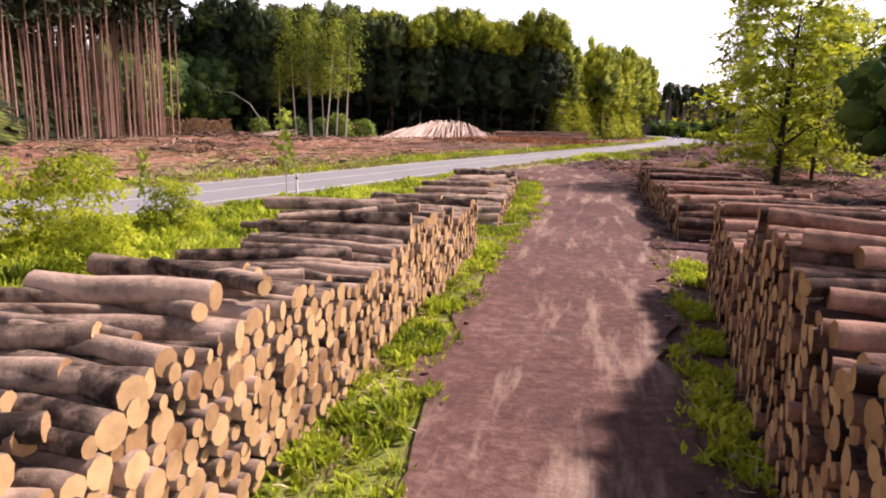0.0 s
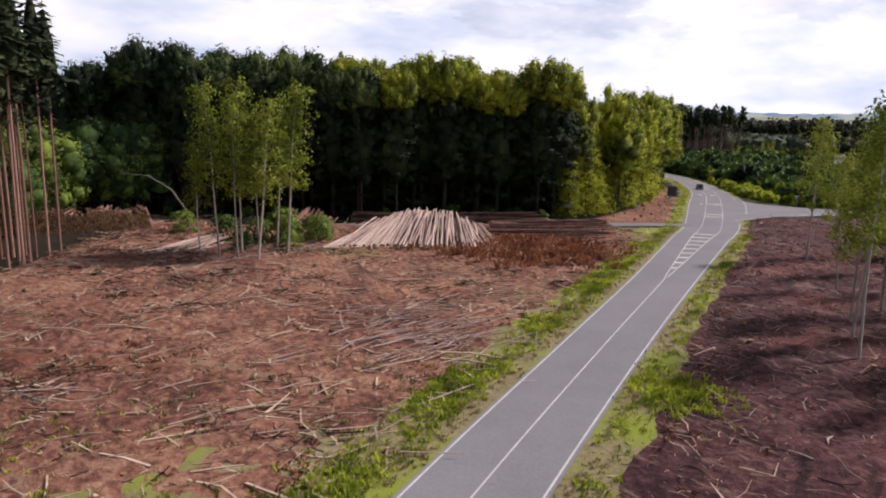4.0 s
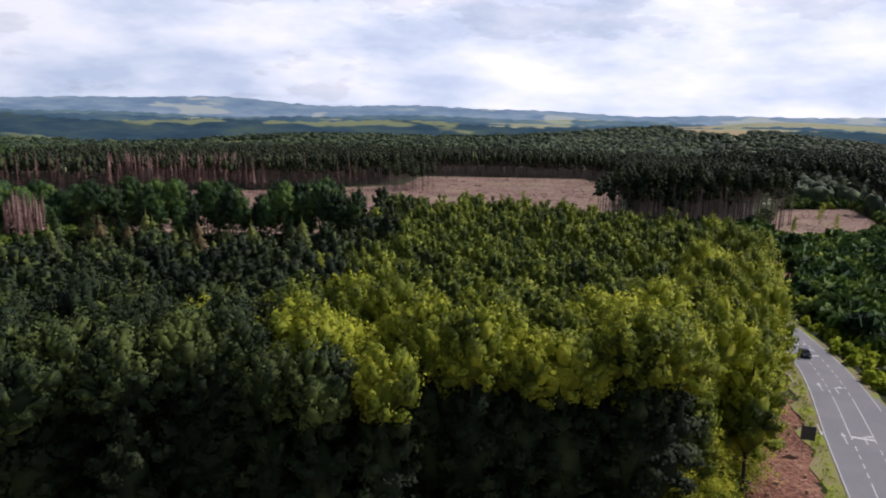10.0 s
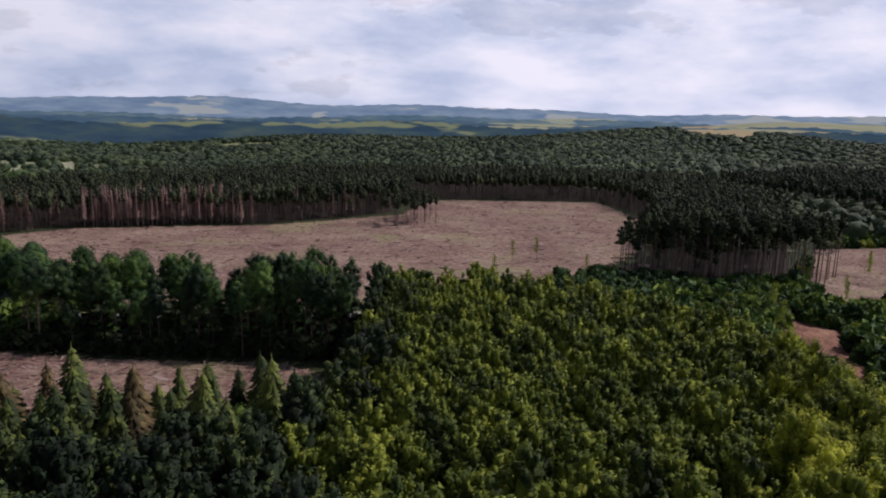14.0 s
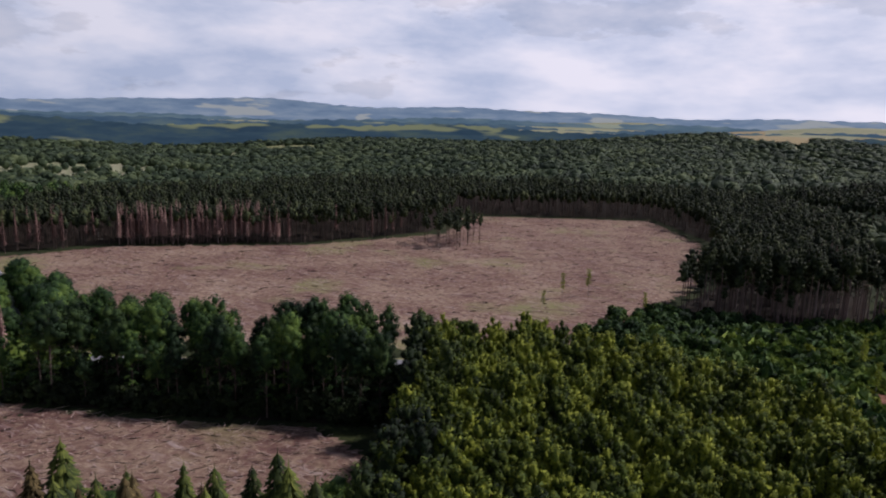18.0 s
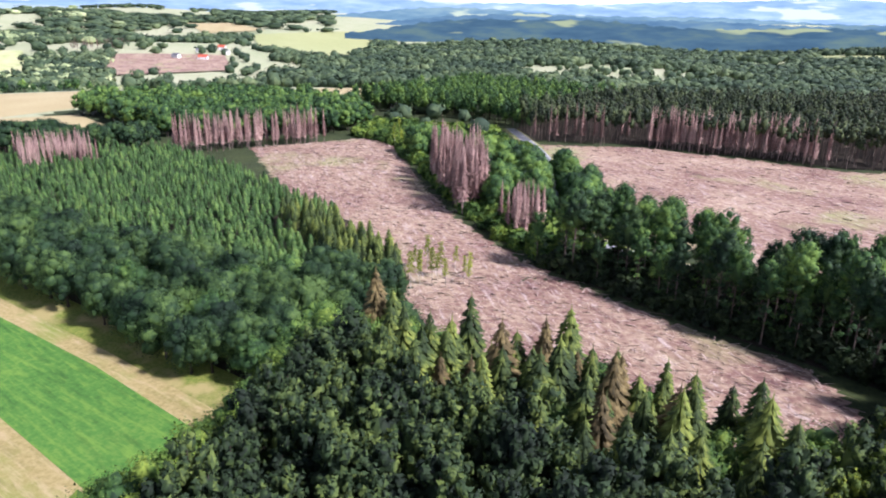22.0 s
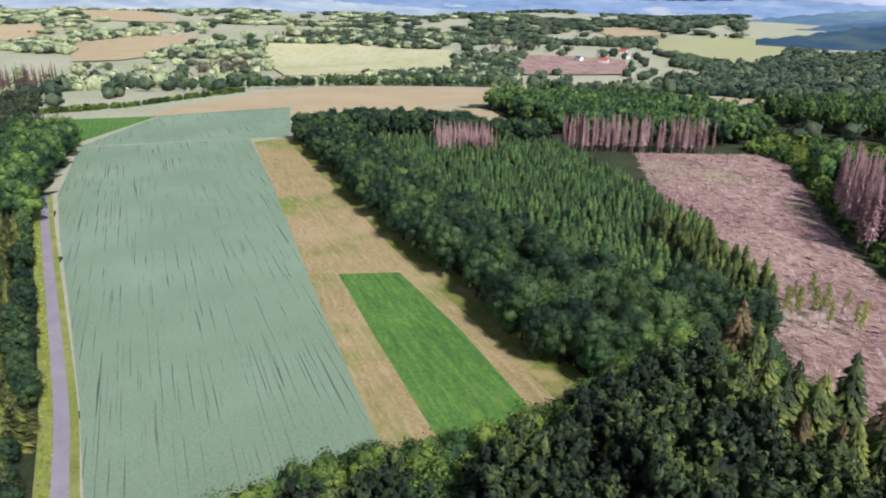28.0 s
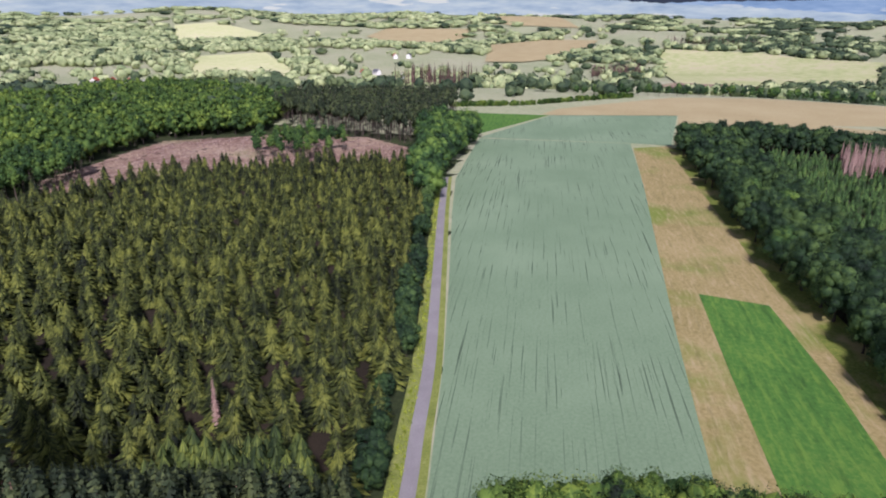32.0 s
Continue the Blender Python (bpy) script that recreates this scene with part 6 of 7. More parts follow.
plant("weedbush", "bush", [(-9.6, 17.5, 0.85), (-11.5, 15.5, 1.0), (-8.2, 20.5, 0.55), (-12.8, 13, 0.9), (-13.5, 18, 0.6), (-7.6, 14.5, 0.5)], 3600, "leafy green bush beside the road", "bush", "bushes beside the stacks")

plant("birch", "birch_sapling", [(-6.2, 27, 0.2), (-9.5, 21.5, 0.13)], 130, "thin birch sapling in the grass by the road", "sapling", "saplings by the road")

# far woods and hedges
def far_woods():
    clumps = []
    for _ in range(4):
        g = Geo()
        for k in range(1):
            c = np.array((rng.normal(0, 0.15), rng.normal(0, 0.15), rng.uniform(0.55, 0.75)))
            s = rng.uniform(0.7, 0.9)
            g.put(ICO20_V * (1 + 0.2 * rng.uniform(-1, 1, (len(ICO20_V), 1))) * s + c, t=ICO20_T, soft_n=ICO20_V)
        d = rng.normal(0, 1, (16, 3))
        d[:, 2] = abs(d[:, 2])
        d /= np.linalg.norm(d, axis=1, keepdims=True)
        leaves(g, d * np.array((1, 1, 0.95)) * rng.uniform(0.75, 1.1, (16, 1)) + np.array((0, 0, 0.6)), d, 0.30, 0, 0.22)
        clumps.append(g)
    dark, lit = [], []
    for r0, r1, step in ((420, 800, 11.5), (800, 1300, 14), (1300, 2000, 21), (2000, 3000, 31), (3000, 4600, 60)):
        p_ = sow([(-4 - r1, 150 - r1), (-4 + r1, 150 - r1), (-4 + r1, 150 + r1), (-4 - r1, 150 + r1)], step)
        dx, dy = p_[:, 0] + 4, p_[:, 1] - 150
        r, az = np.hypot(dx, dy), np.degrees(np.arctan2(-dx, dy))
        ok = (r > np.where(az > 55, max(r0, 520), r0)) & (r < r1) & (az > -42) & (az < 150) & ((az > 55) | (r < 2850))
        p_, r, az = p_[ok], r[ok], az[ok]
        nz = np.array([noise.noise((x * 0.0024, y * 0.0024, 3.7)) + 0.35 * noise.noise((x * 0.009, y * 0.009, 1.3)) for x, y in p_])
        nz = nz + (rng.uniform(0, 1, len(p_)) < 0.09) * 0.5
        thr = np.where(az > 55, 0.04, -0.45)
        thr = np.where(r0 >= 1300, thr - 0.3 * (az < 45), thr)
        thr = np.where((az > 20) & (az <= 55), -0.10, thr)
        ok = nz > thr
        p_, r, az = p_[ok], r[ok], az[ok]
        p_, keep = p_, np.ones(len(p_), bool)
        for poly in (CLEAR_ONE, CLEAR_FOUR, CLEAR_FIVE, PINES, [(-330, 100), (-420, 0), (-520, -15), (-640, 60), (-760, 200), (-740, 400), (-560, 345), (-420, 190)],
                     [(-490, 430), (-600, 540), (-560, 680), (-470, 520)], [(-420, 140), (-100, 140), (-100, 420), (-400, 420)]):
            keep &= ~inside(poly, p_[:, 0], p_[:, 1])
        keep &= ~((p_[:, 0] > -300) & (p_[:, 0] < 240) & (p_[:, 1] > 360) & (p_[:, 1] < 800))
        for _, polys in FAR_FIELDS.values():
            for poly in polys:
                keep &= ~inside(poly, p_[:, 0], p_[:, 1])
        for line in (ROAD, SIDE):
            keep &= np.hypot(p_[:, None, 0] - line[None, ::3, 0], p_[:, None, 1] - line[None, ::3, 1]).min(1) > step * 0.7 + 5
        p_, az = p_[keep], az[keep]
        k = step * rng.uniform(0.45, 0.80, len(p_))
        rows = np.column_stack([p_, land(p_[:, 0], p_[:, 1]), rng.uniform(0, 6.28, len(p_)), k, np.minimum(k, 13) * rng.uniform(0.8, 1.2, len(p_))])
        # more clumps take the paler painted colour towards the valley
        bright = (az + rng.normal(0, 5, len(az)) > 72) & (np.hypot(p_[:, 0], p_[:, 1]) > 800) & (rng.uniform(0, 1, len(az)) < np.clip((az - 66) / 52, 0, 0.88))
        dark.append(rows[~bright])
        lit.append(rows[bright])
    for name, rows, mat, label in (("far_wood", np.vstack(dark), "far", "dark green woodland reaching to the hills"), ("far_wood_bright", np.vstack(lit), "far_bright", "pale woodland in the valley with sun and haze in its colour")):
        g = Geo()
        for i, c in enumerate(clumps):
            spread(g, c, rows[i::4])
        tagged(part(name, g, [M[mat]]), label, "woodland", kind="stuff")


far_woods()


# ---- the far hills, glowing backdrops beyond the woods with haze painted into their colours ----
def hills(name, r, az0, az1, top, stops, label, patches):
    m, n, b, geo = material("painted_haze_hills", 1.0)
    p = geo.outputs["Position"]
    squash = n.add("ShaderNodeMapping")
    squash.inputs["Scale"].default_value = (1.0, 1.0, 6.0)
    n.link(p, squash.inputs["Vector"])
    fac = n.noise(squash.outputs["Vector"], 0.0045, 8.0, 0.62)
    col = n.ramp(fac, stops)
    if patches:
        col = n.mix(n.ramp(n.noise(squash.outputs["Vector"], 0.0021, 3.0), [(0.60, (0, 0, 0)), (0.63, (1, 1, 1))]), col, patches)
    # the hills glow by themselves in their haze-tinted colour
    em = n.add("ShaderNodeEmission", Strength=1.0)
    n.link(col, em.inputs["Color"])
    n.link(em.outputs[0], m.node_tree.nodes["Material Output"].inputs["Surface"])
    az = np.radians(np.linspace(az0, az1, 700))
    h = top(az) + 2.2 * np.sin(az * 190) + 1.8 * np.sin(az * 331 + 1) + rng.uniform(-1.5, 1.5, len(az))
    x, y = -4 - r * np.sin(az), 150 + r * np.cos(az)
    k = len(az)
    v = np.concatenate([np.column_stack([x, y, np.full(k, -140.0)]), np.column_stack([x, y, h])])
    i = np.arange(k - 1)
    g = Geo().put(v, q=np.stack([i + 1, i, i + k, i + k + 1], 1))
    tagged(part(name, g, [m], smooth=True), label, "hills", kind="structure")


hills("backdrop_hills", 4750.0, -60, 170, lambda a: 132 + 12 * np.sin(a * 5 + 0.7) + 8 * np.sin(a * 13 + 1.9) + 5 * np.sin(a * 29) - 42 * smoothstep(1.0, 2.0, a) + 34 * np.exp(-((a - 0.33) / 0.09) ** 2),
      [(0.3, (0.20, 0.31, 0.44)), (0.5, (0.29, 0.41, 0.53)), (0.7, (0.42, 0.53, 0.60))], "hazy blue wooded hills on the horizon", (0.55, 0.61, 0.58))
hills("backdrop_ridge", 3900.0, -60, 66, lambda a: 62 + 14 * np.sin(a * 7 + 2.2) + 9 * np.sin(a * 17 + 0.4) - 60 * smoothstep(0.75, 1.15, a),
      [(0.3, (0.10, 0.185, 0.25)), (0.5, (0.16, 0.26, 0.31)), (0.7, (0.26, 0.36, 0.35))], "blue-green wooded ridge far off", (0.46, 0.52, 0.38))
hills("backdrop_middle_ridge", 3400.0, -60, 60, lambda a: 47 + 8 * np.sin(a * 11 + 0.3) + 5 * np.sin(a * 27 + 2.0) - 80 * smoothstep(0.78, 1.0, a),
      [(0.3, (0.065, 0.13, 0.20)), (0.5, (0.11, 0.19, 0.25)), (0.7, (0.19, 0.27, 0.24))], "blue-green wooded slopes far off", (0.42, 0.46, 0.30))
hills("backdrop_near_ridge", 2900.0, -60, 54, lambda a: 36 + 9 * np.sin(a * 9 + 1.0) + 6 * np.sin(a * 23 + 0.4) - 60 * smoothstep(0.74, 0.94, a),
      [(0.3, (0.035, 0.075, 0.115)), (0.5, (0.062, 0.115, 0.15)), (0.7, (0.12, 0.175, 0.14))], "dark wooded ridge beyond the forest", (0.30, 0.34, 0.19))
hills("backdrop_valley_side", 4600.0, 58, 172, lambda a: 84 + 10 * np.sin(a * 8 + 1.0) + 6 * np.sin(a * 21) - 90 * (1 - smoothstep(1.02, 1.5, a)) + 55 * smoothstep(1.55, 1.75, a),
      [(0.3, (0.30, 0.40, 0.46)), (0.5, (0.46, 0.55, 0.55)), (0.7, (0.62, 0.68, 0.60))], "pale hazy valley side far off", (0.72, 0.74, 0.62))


# ---- logs ----
def log_mesh(r0, r1, sides=9, mats=("log_bark", "cut")):
    """A log of unit length along +x, slightly bent, with pale cut ends."""
    g = Geo()
    b = rng.uniform(-0.05, 0.05, 4)
    k = rng.uniform(0.92, 1.07, 5)
    tube(g, [(0, 0, 0), (0.02, 0, 0), (0.33, b[0], b[1]), (0.66, b[2], b[3]), (1, 0, 0)], [r0 * 0.96, r0, (r0 * 0.7 + r1 * 0.3) * k[1], (r0 * 0.3 + r1 * 0.7) * k[2], r1], sides, 0, 1)
    return g


def log_set(mats, radii, smooth=True):
    return [(r, log_mesh(r, r * rng.uniform(0.82, 0.98))) for r in radii]


def lay(a, b_, roll_=None):
    """A pose that lays a unit log from a to b."""
    a, b_ = Vector(a), Vector(b_)
    d = b_ - a
    q = d.to_track_quat("X", "Z").to_matrix().to_4x4()
    return Matrix.Translation(a) @ q @ pose(0, 0, 0, rng.uniform(0, 360)) @ Matrix.Diagonal((d.length, 1, 1, 1))


def stack(name, face0, face1, height, length, label, mats, radii, group, singles=200, back=1, loose=1.3):
    """A stack of logs that lie side by side: their cut ends face the line from face0 to face1; back: 1 lies to its left, -1 to its right."""
    e = new(name)
    e.matrix_basis = pose(*face0, 0)
    tagged(e, label, "log stack", group)
    variants = log_set(mats, radii)
    meshes = [g.mesh("log", [M[k] for k in mats], True) for r, g in variants]
    f0, f1 = Vector((*face0, 0)), Vector((*face1, 0))
    d = (f1 - f0).normalized()
    nrm = Vector((-d.y, d.x, 0)) * back
    total = (f1 - f0).length
    mean = sum(radii) / len(radii)
    placed = []
    rows_ = int((height if isinstance(height, float) else max(height)) / (mean * 1.80))
    for k in range(rows_):
        s = mean * (1 + (k % 2)) + rng.uniform(0, 0.05)
        while s < total - mean:
            i = int(rng.integers(len(variants)))
            r = radii[i]
            ends = min(1.0, min(s, total - s) / 0.9 + 0.3)
            hump = ends * (0.86 + 0.14 * math.sin(s * 0.9 + len(name)))
            z = mean + k * mean * 1.80
            tall = (height if isinstance(height, float) else height[0] + (height[1] - height[0]) * s / total)
            if z < tall * hump:
                off = rng.normal(0, 0.035)
                at = f0 + d * (s + rng.normal(0, 0.02)) + Vector((0, 0, z + rng.normal(0, 0.015))) + nrm * off
                skew = rng.normal(0, 0.025 + (0.12 if z > tall * hump - 0.3 else 0))
                end = at + (nrm + d * skew).normalized() * length * rng.uniform(0.86, 1.14) + Vector((0, 0, rng.normal(0, 0.03)))
                placed.append((k, s, i, lay(at, end)))
            s += (r + mean) * rng.uniform(1.0, 1.16)
    for _ in range(int(total * loose)):
        s = rng.uniform(0.8, total - 0.8)
        tall = (height if isinstance(height, float) else height[0] + (height[1] - height[0]) * s / total)
        z = tall * (0.86 + 0.14 * math.sin(s * 0.9 + len(name))) + mean * rng.uniform(0.2, 1.1)
        i = int(rng.integers(len(variants)))
        a_ = f0 + d * s + Vector((0, 0, z)) + nrm * rng.uniform(-0.1, 0.9)
        placed.append((99, s, i, lay(a_, a_ + (nrm + d * rng.normal(0, 0.33)).normalized() * length * rng.uniform(0.55, 0.95) + Vector((0, 0, rng.normal(0, 0.05))))))
    order = sorted(range(len(placed)), key=lambda j: (-placed[j][0] - 0.02 * placed[j][1] * 0, placed[j][1]))
    inv = e.matrix_basis.inverted()
    rest_ = Geo()
    for c, j in enumerate(order):
        _, _, i, m_ = placed[j]
        if c < singles:
            ob = part("log", meshes[i], None, e)
            ob.matrix_basis = inv @ m_
        else:
            v, t, q, tm, qm = variants[i][1].arrays()
            mm = np.array(inv @ m_)
            w = v @ mm[:3, :3].T + mm[:3, 3]
            rest_.put(w)
            n0 = rest_.n - len(w)
            rest_.t.append(t + n0), rest_.tm.append(tm), rest_.q.append(q + n0), rest_.qm.append(qm)
    if rest_.n:
        ob = part("log_core", rest_, [M[k] for k in mats], e, smooth=True)
        ob["kind"] = "stuff"
    return e


def heap(name, ends, count, label, mats, radii, group, layers=3):
    """Long poles fanned over one another. ends: front-left, front-right, back-left, back-right, each x, y, z."""
    e = new(name)
    a0, a1, b0, b1 = (Vector(p_) for p_ in ends)
    e.matrix_basis = pose(a0.x, a0.y, 0)
    tagged(e, label, "log stack", group)
    meshes = [g.mesh("log", [M[k] for k in mats], True) for r, g in log_set(mats, radii)]
    inv = e.matrix_basis.inverted()
    for k in range(count):
        lay_ = k % layers
        f = (k // layers + 0.5) / (count / layers) + rng.uniform(-0.012, 0.012)
        hump = 0.35 + 0.65 * math.sin(math.pi * min(1, max(0, f))) ** 0.7
        drop = lay_ * 0.34
        a = a0.lerp(a1, f) + Vector((rng.normal(0, 0.25), rng.normal(0, 0.35), 0))
        b = b0.lerp(b1, f) + Vector((rng.normal(0, 0.5), rng.normal(0, 0.9), 0))
        a.z, b.z = max(0.25, a.z * hump - drop), max(0.3, b.z * hump - drop + rng.normal(0, 0.12))
        ob = part("log", meshes[k % len(meshes)], None, e)
        ob.matrix_basis = inv @ lay(a, b)
    return e


NORMAL, RED, PALE = ("log_bark", "cut"), ("log_bark_red", "cut"), ("peeled", "cut")
SMALL = (0.065, 0.08, 0.09, 0.105, 0.12, 0.14)
stack("log_stack", (-2.9, 0.5), (1.0, 18.8), 1.95, 2.75, "stack of brown spruce logs with pale cut ends", NORMAL, SMALL, "log stacks by the track", loose=2.0)
stack("log_stack", (1.9, 22.8), (4.3, 39.2), 1.0, 3.3, "low stack of weathered brown logs in the grass", NORMAL, (0.12, 0.14, 0.16, 0.18), "log stacks by the track")
stack("log_stack", (2.3, 2.6), (6.2, 15.6), (2.9, 2.0), 4.2, "tall stack of reddish logs with pale cut ends", RED, (0.075, 0.09, 0.10, 0.12, 0.14), "log stacks by the track", back=-1)
stack("log_stack", (7.6, 21.6), (11.4, 39.8), 1.45, 4.8, "long stack of reddish brown logs", RED, (0.10, 0.12, 0.14, 0.16), "log stacks by the track", back=-1)
stack("log_stack", (13.6, 45.0), (15.3, 53.6), 0.95, 5.6, "small low stack of long logs on bare soil", RED, (0.12, 0.14, 0.16), "log stacks by the track", back=-1)
heap("pole_heap", ((-13.5, 126, 0.9), (11, 128.5, 0.9), (-8.5, 142, 3.9), (8.5, 142.5, 3.9)), 150, "fanned heap of pale peeled poles before the wood", PALE, (0.13, 0.16, 0.19), "pole heaps before the wood")
heap("pole_heap", ((10, 139, 1.6), (11, 147, 2.4), (28.5, 141, 1.6), (31, 153, 2.4)), 60, "heap of long reddish poles before the wood", RED, (0.13, 0.16, 0.19), "pole heaps before the wood")
stack("log_stack", (-66, 126.5), (-42, 138), 3.4, 6.0, "big rounded dark stack of red-brown logs", RED, (0.15, 0.18, 0.21), "pole heaps before the wood")
heap("pole_heap", ((-13, 152.6, 1.2), (-13, 156.5, 1.6), (4, 155.0, 1.2), (4, 159, 1.6)), 40, "low dark row of red-brown poles at the wood's foot", RED, (0.13, 0.16), "pole heaps before the wood")
heap("pole_heap", ((6, 155.5, 1.2), (6, 159.5, 1.6), (22, 159.5, 1.2), (22, 163, 1.6)), 40, "low dark row of red-brown poles at the wood's foot", RED, (0.13, 0.16), "pole heaps before the wood")
heap("pole_heap", ((-35.5, 119, 0.7), (-29, 121, 0.7), (-31, 128, 1.6), (-27, 129, 1.6)), 24, "small heap of thin grey poles", PALE, (0.08, 0.10), "pole heaps before the wood")
heap("pole_heap", ((-24, 140, 2.2), (-15, 137, 2.2), (-24, 150, 2.8), (-16, 147, 2.8)), 45, "stack of brown poles behind the birches", RED, (0.13, 0.16), "pole heaps before the wood")


# ---- brash, stumps, weeds ----
def sticks(name, places, length, radius, mat, label, lift=0.25, aim=None, spreadout=3.14, tilt=0.10, kink=0.08):
    """Loose branches and poles strewn about: thin bent prisms, joined."""
    p_ = np.asarray(places, float)
    k = len(p_)
    a = (rng.uniform(0, 6.28, k) if aim is None else aim + rng.normal(0, spreadout, k))
    ln = rng.uniform(*length, k) * rng.uniform(0.5, 1.0, k)
    rd = rng.uniform(*radius, k)
    up = rng.normal(0, tilt, k)
    d = np.stack([np.cos(a), np.sin(a), up], 1)
    side_ = np.stack([-np.sin(a), np.cos(a), np.zeros(k)], 1)
    base = np.column_stack([p_, land(p_[:, 0], p_[:, 1]) + lift * rng.uniform(0.3, 1.2, k)])
    mid = base + d * (ln / 2)[:, None] + side_ * (rng.normal(0, kink, k) * ln)[:, None]
    end = base + d * ln[:, None]
    rings = []
    for c, f in ((base, 1.0), (mid, 0.85), (end, 0.5)):
        for ang in (0.5, 2.6, 4.7):
            rings.append(c + side_ * (rd * f * math.cos(ang))[:, None] + np.array((0, 0, 1)) * (rd * f * math.sin(ang))[:, None])
    v = np.stack(rings, 1).reshape(-1, 3)
    one = [(i * 3 + j, i * 3 + (j + 1) % 3, i * 3 + 3 + (j + 1) % 3, i * 3 + 3 + j) for i in range(2) for j in range(3)]
    q = (np.array(one)[None] + (np.arange(k) * 9)[:, None, None]).reshape(-1, 4)
    g = Geo().put(v, q=q)
    g.put(np.zeros((0, 3)))
    tagged(part(name, g, [M[mat]]), label, "branches", kind="stuff")


def tufts(name, places, size, mat, label, blades=7, high=1.0, category="weeds", broad=1.0):
    """Low growth: bunches of pointed, outward-bent blades."""
    p_ = np.asarray(places, float)
    g = Geo()
    k = len(p_)
    s = rng.uniform(*size, k)
    z0 = land(p_[:, 0], p_[:, 1]) + 0.02
    v = []
    for b in range(blades):
        a = rng.uniform(0, 6.28, k)
        r = s * rng.uniform(0.25, 0.9, k)
        h = s * high * rng.uniform(0.5, 1.25, k)
        w = s * rng.uniform(0.07, 0.18, k) * broad
        cx, cy = p_[:, 0] + rng.normal(0, 0.35, k) * s, p_[:, 1] + rng.normal(0, 0.35, k) * s
        ca, sa = np.cos(a), np.sin(a)
        v.append(np.stack([np.stack([cx, cy, z0], 1), np.stack([cx + ca * r * 0.5 - sa * w, cy + sa * r * 0.5 + ca * w, z0 + h * 0.75], 1),
                           np.stack([cx + ca * r, cy + sa * r, z0 + h], 1), np.stack([cx + ca * r * 0.5 + sa * w, cy + sa * r * 0.5 - ca * w, z0 + h * 0.75], 1)], 1))
    v = np.concatenate(v).reshape(-1, 3)
    g.put(v, q=np.arange(len(v)).reshape(-1, 4))
    tagged(part(name, g, [M[mat]]), label, category, kind="stuff")


def stumps(places, label, group):
    masters_ = []
    for _ in range(4):
        g = Geo()
        r = rng.uniform(0.16, 0.26)
        tube(g, [(0, 0, -0.2), (0, 0, 0.08), (0, 0, 0.42)], [r * 1.6, r * 1.15, r], 8, 0, 1)
        masters_.append(g.mesh("stump", [M["log_bark"], M["cut"]], True))
    for i, (x, y) in enumerate(places):
        ob = new("tree_stump", masters_[i % 4])
        ob.matrix_basis = pose(x, y, float(land(x, y)) + 0.08, rng.uniform(-6, 6), rng.uniform(-6, 6), rng.uniform(0, 360)) @ Matrix.Scale(rng.uniform(0.7, 1.25), 4)
        tagged(ob, label, "tree stump", group)


def along(line, off0, off1, count, y0=-1e9, y1=1e9):
    """Random places beside a line, between two offsets from its right edge (or left, if negative)."""
    nr = sides_of(line)
    idx = np.where((line[:-1, 1] > y0) & (line[:-1, 1] < y1))[0]
    j = rng.choice(idx, count)
    f = rng.uniform(0, 1, (count, 1))
    at, nn = line[j] * (1 - f) + line[j + 1] * f, nr[j] * (1 - f) + nr[j + 1] * f
    o = rng.uniform(off0, off1, count)
    return at[:, :2] + nn * (np.sign(o) * at[:, 2] / 2 + o)[:, None] + rng.normal(0, 0.2, (count, 2))


near_open = CLEAR_NEAR
near_p = off_roads(sow(near_open, 1.1, 0.6), 2.2)
sticks("brash", near_p, (0.5, 2.8), (0.016, 0.06), "stick", "pale dry twigs strewn over the felled ground", 0.32, tilt=0.14)
sticks("brash", near_p[rng.uniform(0, 1, len(near_p)) < 0.32], (0.6, 2.0), (0.015, 0.05), "trunk", "dark brown twigs strewn over the felled ground", 0.34, tilt=0.2)
tufts("dry_grass_tufts", near_p[(np.sin(near_p[:, 0] * 0.19 + 2) * np.cos(near_p[:, 1] * 0.27 + 1) > 0.1) & (rng.uniform(0, 1, len(near_p)) < 0.7)], (0.25, 0.6), "straw", "pale dry grass on the felled ground", 8, 0.6, "grass")
sticks("brash_poles", off_roads(near_p, 6.5)[rng.uniform(0, 1, len(off_roads(near_p, 6.5))) < 0.27], (1.5, 6.5), (0.035, 0.11), "stick", "longer pale branches lying on the felled ground", 0.42, tilt=0.05)
sticks("cut_poles", np.column_stack([rng.normal(-1.5, 4.2, 130), rng.normal(88, 4.0, 130)]), (3, 7), (0.035, 0.075), "peeled", "bundle of thin pale poles by the road", 0.6, aim=0.75, spreadout=0.22, tilt=0.06, kink=0.01)
sticks("cut_poles", np.column_stack([rng.normal(6, 3.0, 50), rng.normal(101, 4.0, 50)]), (3, 7), (0.035, 0.07), "stick", "thin poles lying beside the road", 0.55, aim=0.35, spreadout=0.3, tilt=0.06, kink=0.01)
sticks("cut_poles", np.column_stack([rng.normal(-9, 2.6, 60), rng.normal(72, 3.0, 60)]), (2, 5), (0.03, 0.07), "stick", "thin poles lying on the felled ground", 0.45, aim=0.4, spreadout=0.3, tilt=0.06, kink=0.01)
